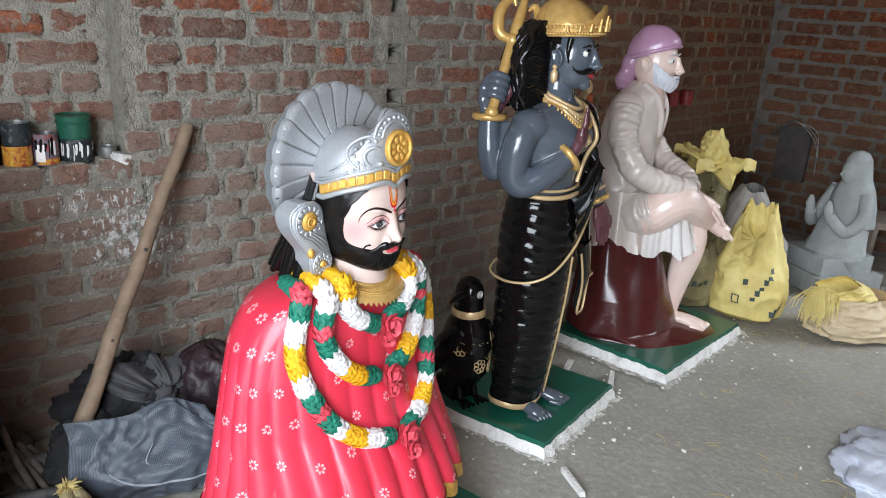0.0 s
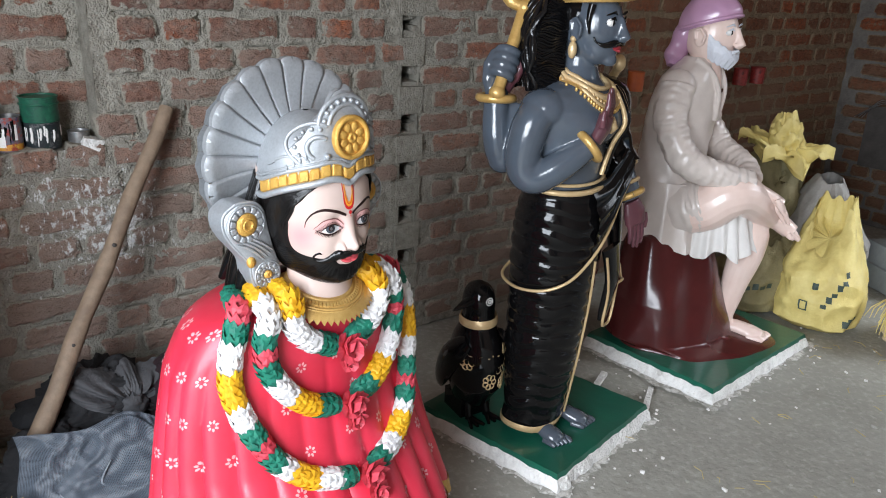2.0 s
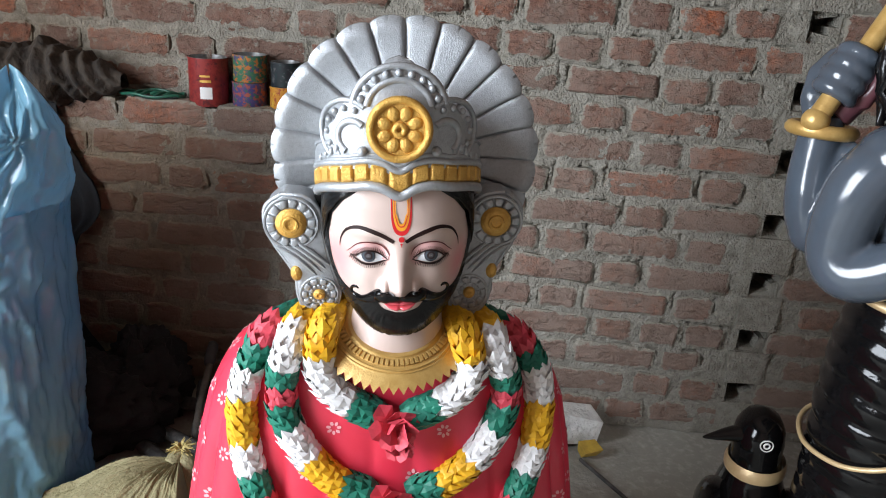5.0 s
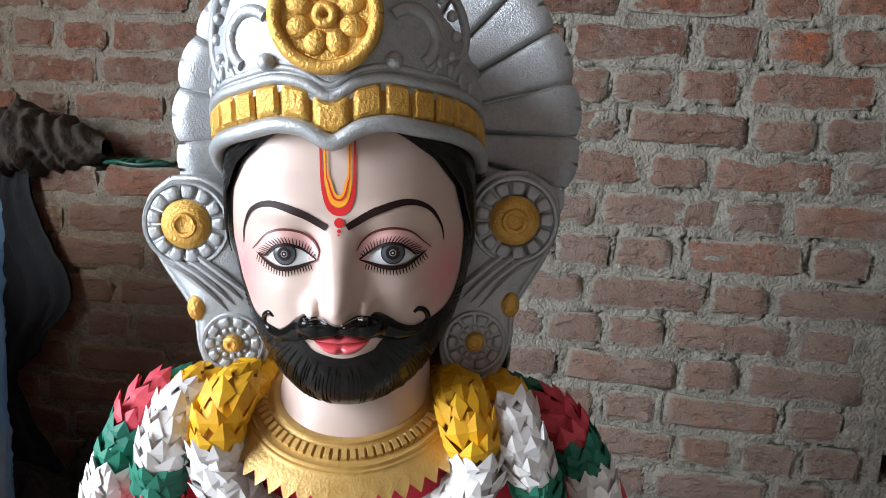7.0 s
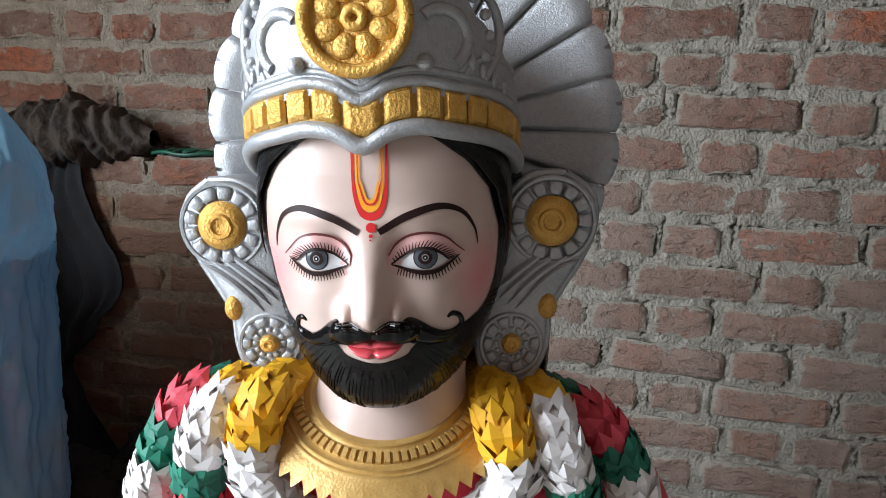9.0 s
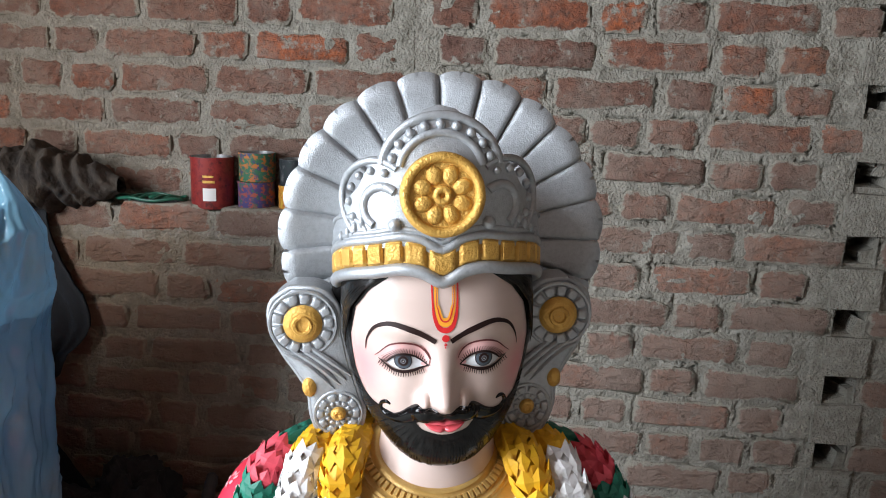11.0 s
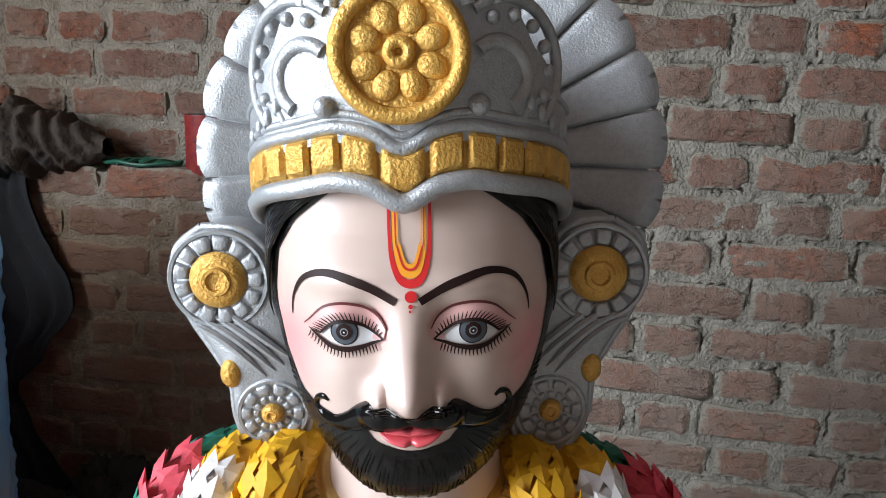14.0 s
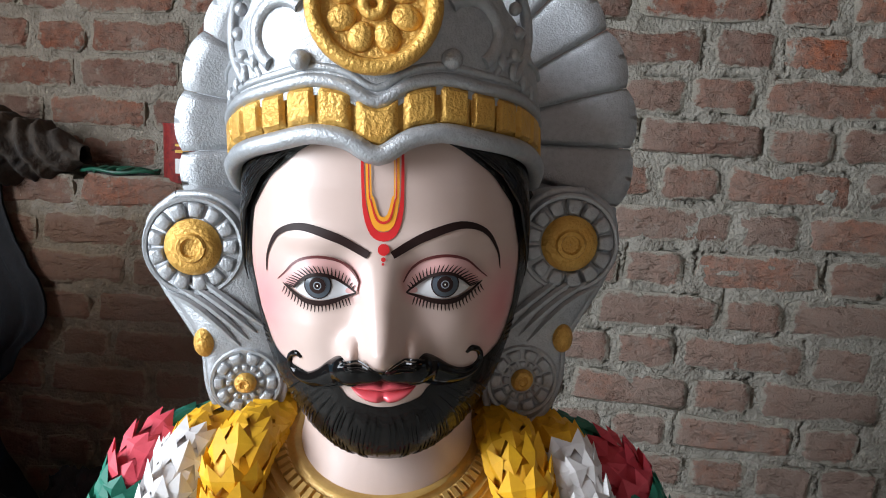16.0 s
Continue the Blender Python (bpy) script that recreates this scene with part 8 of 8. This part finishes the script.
# chips, straw and dust on the floor
b = Build()
rnd = random.Random(5)
for k in range(190):
    x, y = rnd.uniform(.0, 2.4), rnd.uniform(-2.1, -.9)
    s = rnd.uniform(.002, .008) * (1.6 if rnd.random() < .06 else 1)
    b.box((x, y, s * .3), (s * 1.6, s, s * .8), M_FLOOR if k % 4 else M_LIME, Matrix.Rotation(rnd.uniform(0, 3), 3, "Z"), s * .2, k)
for k in range(90):
    x, y, a = rnd.uniform(.4, 2.6), rnd.uniform(-1.9, -.95), rnd.uniform(0, 6.3)
    ln = rnd.uniform(.02, .07)
    b.tube([(x, y, .004), (x + ln * .5 * math.cos(a), y + ln * .5 * math.sin(a), .008), (x + ln * math.cos(a + .3), y + ln * math.sin(a + .3), .004)], .0012, M_STRAW, 4)
for px, py, rz, sx, sy in ((.335, -.723, 11, .50, .50), (1.215, -.70, 4, .68, .52)):
    m = pose(px, py, 0, 0, 0, rz)
    for k in range(80):
        t, side, out = rnd.uniform(-.55, .55), rnd.randrange(3), rnd.expovariate(22) + .02
        p = m @ (Vector((t * sx, -sy / 2 - out, 0)) if side == 0 else Vector(((sx / 2 + out) * (1 if side == 1 else -1), t * sy, 0)))
        q = rnd.uniform(.002, .0055)
        b.box((p.x, p.y, q * .3), (q * 1.7, q * 1.2, q * .8), M_LIME if k % 5 else M_FLOOR, Matrix.Rotation(rnd.uniform(0, 3), 3, "Z"), q * .25, k)
thing("floor_debris", b, Matrix.Identity(4), "scattered plaster chips and straw on the concrete floor", "debris", kind="stuff", smooth=0)
# ---- bricks, last ----
def brick_mesh(length, seed):
    """One worn brick: its front face at y = 0, looking to -y, irregular along the edges."""
    rnd = random.Random(seed)
    h, dpt, length = 0.0655, 0.05, length - 0.004
    xs = [-length / 2, -length / 2 + 0.013, -length / 6, length / 6, length / 2 - 0.013, length / 2]
    vs, fs = [], []
    for j, z in enumerate((0, 0.011, h - 0.011, h)):
        for i, x in enumerate(xs):
            edge = (j in (0, 3)) + (i in (0, 5))
            corner = rnd.uniform(0.003, 0.010) * (edge > 1)
            x1, z1 = x - math.copysign(corner, x), z + corner * (1 if j == 0 else -1)
            vs.append((x1 + rnd.uniform(-0.005, 0.005), (0.005 + 0.004 * (edge > 1)) * (edge > 0) + rnd.uniform(-0.003, 0.002), z1 + rnd.uniform(-0.0050, 0.0050)))
    for j in range(3):
        for i in range(5):
            a = j * 6 + i
            fs.append((a, a + 1, a + 7, a + 6))
    ring = [0, 1, 2, 3, 4, 5, 11, 17, 23, 22, 21, 20, 19, 18, 12, 6]
    n = len(vs)
    for k in ring:
        vs.append((vs[k][0], dpt, vs[k][2]))
    for k in range(16):
        fs.append((ring[(k + 1) % 16], ring[k], n + k, n + (k + 1) % 16))
    return vs, fs


RIM = [float(j in (0, 3) or i in (0, 5)) for j in range(4) for i in range(6)] + [1.0] * 16


def set_rim(me, count=1):
    me.attributes.new("rim", "FLOAT", "POINT").data.foreach_set("value", RIM * count)


LONG, SHORT, JOINT = 0.226, 0.110, 0.009
KINDS = {}
for kind_name, length in (("l", LONG), ("s", SHORT)):
    KINDS[kind_name] = []
    for s in range(7):
        vs, fs = brick_mesh(length, s + (50 if kind_name == "s" else 0))
        me = bpy.data.meshes.new("brick")
        me.from_pydata(vs, [], fs)
        me.materials.append(M_BRICK)
        set_rim(me)
        me.polygons.foreach_set("use_smooth", [True] * len(fs))
        me.set_sharp_from_angle(angle=radians(50))
        KINDS[kind_name].append(me)


# courses of the back wall: where a brick begins, and the run of long and short bricks from there
ROWS_SEEN = {15: (-0.275, "ssls"), 14: (-0.255, "lsl"), 13: (-0.36, "lsslx"), 12: (-0.395, "sssls"), 11: (-0.241, "lsl"), 10: (-0.195, "sls"), 9: (-0.278, "lsls"),
             8: (-0.366, "ssls"), 7: (-0.29, "lsl"), 6: (-0.245, "sls"), 5: (-0.331, "lsl"), 4: (-0.248, "sll")}
NICHE_SEEN = {15: (-1.565, "llsl"), 14: (-1.429, "lsl"), 13: (-1.522, "slll"), 12: (-1.66, "lll"), 11: (-1.50, "lsls")}
brick_rnd = random.Random(11)


def lay(x0, x1, row, place, start=None, pattern=""):
    """Lays one course from x0 to x1, to both sides of start; place(kind, x, z) sets a brick by its middle."""
    z = ROW0 + COURSE * row
    if start is None:
        start = x0 + 0.005 + (0.0 if row % 2 else 0.06)
    x, k = start, 0
    while x < x1 - 0.05:
        kind_name = pattern[k] if k < len(pattern) and pattern[k] in "ls" else ("l" if brick_rnd.random() < 0.58 else "s")
        k += 1
        length = LONG if kind_name == "l" else SHORT
        if x + length > x1 + 0.02:
            kind_name, length = "s", SHORT
        if x + length < x1 + 0.02:
            place(kind_name, x + length / 2 + brick_rnd.uniform(-0.002, 0.002), z + brick_rnd.uniform(-0.003, 0.003))
        x += length + JOINT + 0.004 + brick_rnd.uniform(-0.002, 0.004)
    x = start - JOINT - 0.006
    while x > x0 + 0.05:
        kind_name = "l" if brick_rnd.random() < 0.58 and x - LONG > x0 - 0.01 else "s"
        length = LONG if kind_name == "l" else SHORT
        if x - length > x0 - 0.02:
            place(kind_name, x - length / 2, z + brick_rnd.uniform(-0.003, 0.003))
        x -= length + JOINT + 0.004 + brick_rnd.uniform(-0.002, 0.004)


rest_v, rest_f = [], []
COUNT, GAPS = [0], []


def brick_at(y, turn, near):
    def place(kind_name, x, z):
        me = brick_rnd.choice(KINDS[kind_name])
        m = (pose(x, y + brick_rnd.uniform(-0.002, 0.003), z + 0.006, brick_rnd.uniform(-1, 1), brick_rnd.uniform(-0.8, 0.8), brick_rnd.uniform(-1, 1)) if not turn
             else pose(y, -x, z + 0.006, 0, 0, 0) @ pose(0, 0, 0, 0, 0, 90 * turn))
        half = (LONG if kind_name == "l" else SHORT) / 2 - 0.002
        if not turn:
            for q, lo, hi in ((0.34, half - 0.003, half + 0.002), (0.26, -half - 0.002, -half + 0.003)):
                if brick_rnd.random() < q:
                    z1 = z + brick_rnd.uniform(0, 0.03)
                    GAPS.append((x + lo, x + hi, z1, z1 + brick_rnd.uniform(0.03, 0.07), y))
            for q, z1 in ((0.42, z + 0.006), (0.36, z + 0.071)):
                if brick_rnd.random() < q:
                    xa = x - half * brick_rnd.uniform(-0.3, 1)
                    GAPS.append((xa, min(x + half, xa + brick_rnd.uniform(0.03, 0.14)), z1 - 0.0025, z1 + 0.0025, y))
        if near(x, z) and COUNT[0] < 300:
            COUNT[0] += 1
            ob = new("brick", me)
            ob.parent = core
            ob.matrix_world = m
        else:
            n = len(rest_v)
            rest_v.extend(tuple(m @ v.co) for v in me.vertices)
            rest_f.extend(tuple(i + n for i in p.vertices) for p in me.polygons)
    return place


near_main = lambda x, z: -0.75 < x < 0.9 and 0.35 < z < 1.4
near_niche = lambda x, z: -1.5 < x < -0.67 and z < 1.35
for row in range(39):
    z = ROW0 + COURSE * row
    left = NICHE_X if z > LEDGE_Z - 0.02 else X0
    lay(left, TOOTH_A + 0.01, row, brick_at(0.0, 0, near_main), *ROWS_SEEN.get(row, ()))
    lay(TOOTH_B, X1, row, brick_at(0.0, 0, near_main))
    if z > LEDGE_Z - 0.02:
        lay(X0, NICHE_X - 0.01, row, brick_at(0.1, 0, near_niche), *NICHE_SEEN.get(row, ()))
# open joints: the mortar falls back beside some bricks
co = np.empty(len(face.data.vertices) * 3)
face.data.vertices.foreach_get("co", co)
co = co.reshape(-1, 3)
bend_x = 0.0035 * np.sin(co[:, 2] * 210 + 3 * np.sin(co[:, 2] * 83 + co[:, 0] * 40))
bend_z = 0.0025 * np.sin(co[:, 0] * 160 + 3 * np.sin(co[:, 0] * 61 + co[:, 2] * 40))
for xa, xb, za, zb, y in GAPS:
    hit = (co[:, 0] + bend_x > xa) & (co[:, 0] + bend_x < xb) & (co[:, 2] + bend_z > za) & (co[:, 2] + bend_z < zb) & (np.abs(co[:, 1] - y) < 0.03)
    co[hit, 1] += 0.011
face.data.vertices.foreach_set("co", co.ravel())
me = bpy.data.meshes.new("brickwork")
me.from_pydata(rest_v, [], rest_f)
me.materials.append(M_BRICKS)
set_rim(me, len(rest_v) // 40)
ob = new("brickwork", me)
ob.parent = core
tagged(ob, kind="stuff")
rest_v, rest_f = [], []
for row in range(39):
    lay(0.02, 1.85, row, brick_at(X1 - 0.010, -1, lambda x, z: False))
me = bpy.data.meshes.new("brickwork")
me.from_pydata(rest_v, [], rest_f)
me.materials.append(M_DIMBRICK)
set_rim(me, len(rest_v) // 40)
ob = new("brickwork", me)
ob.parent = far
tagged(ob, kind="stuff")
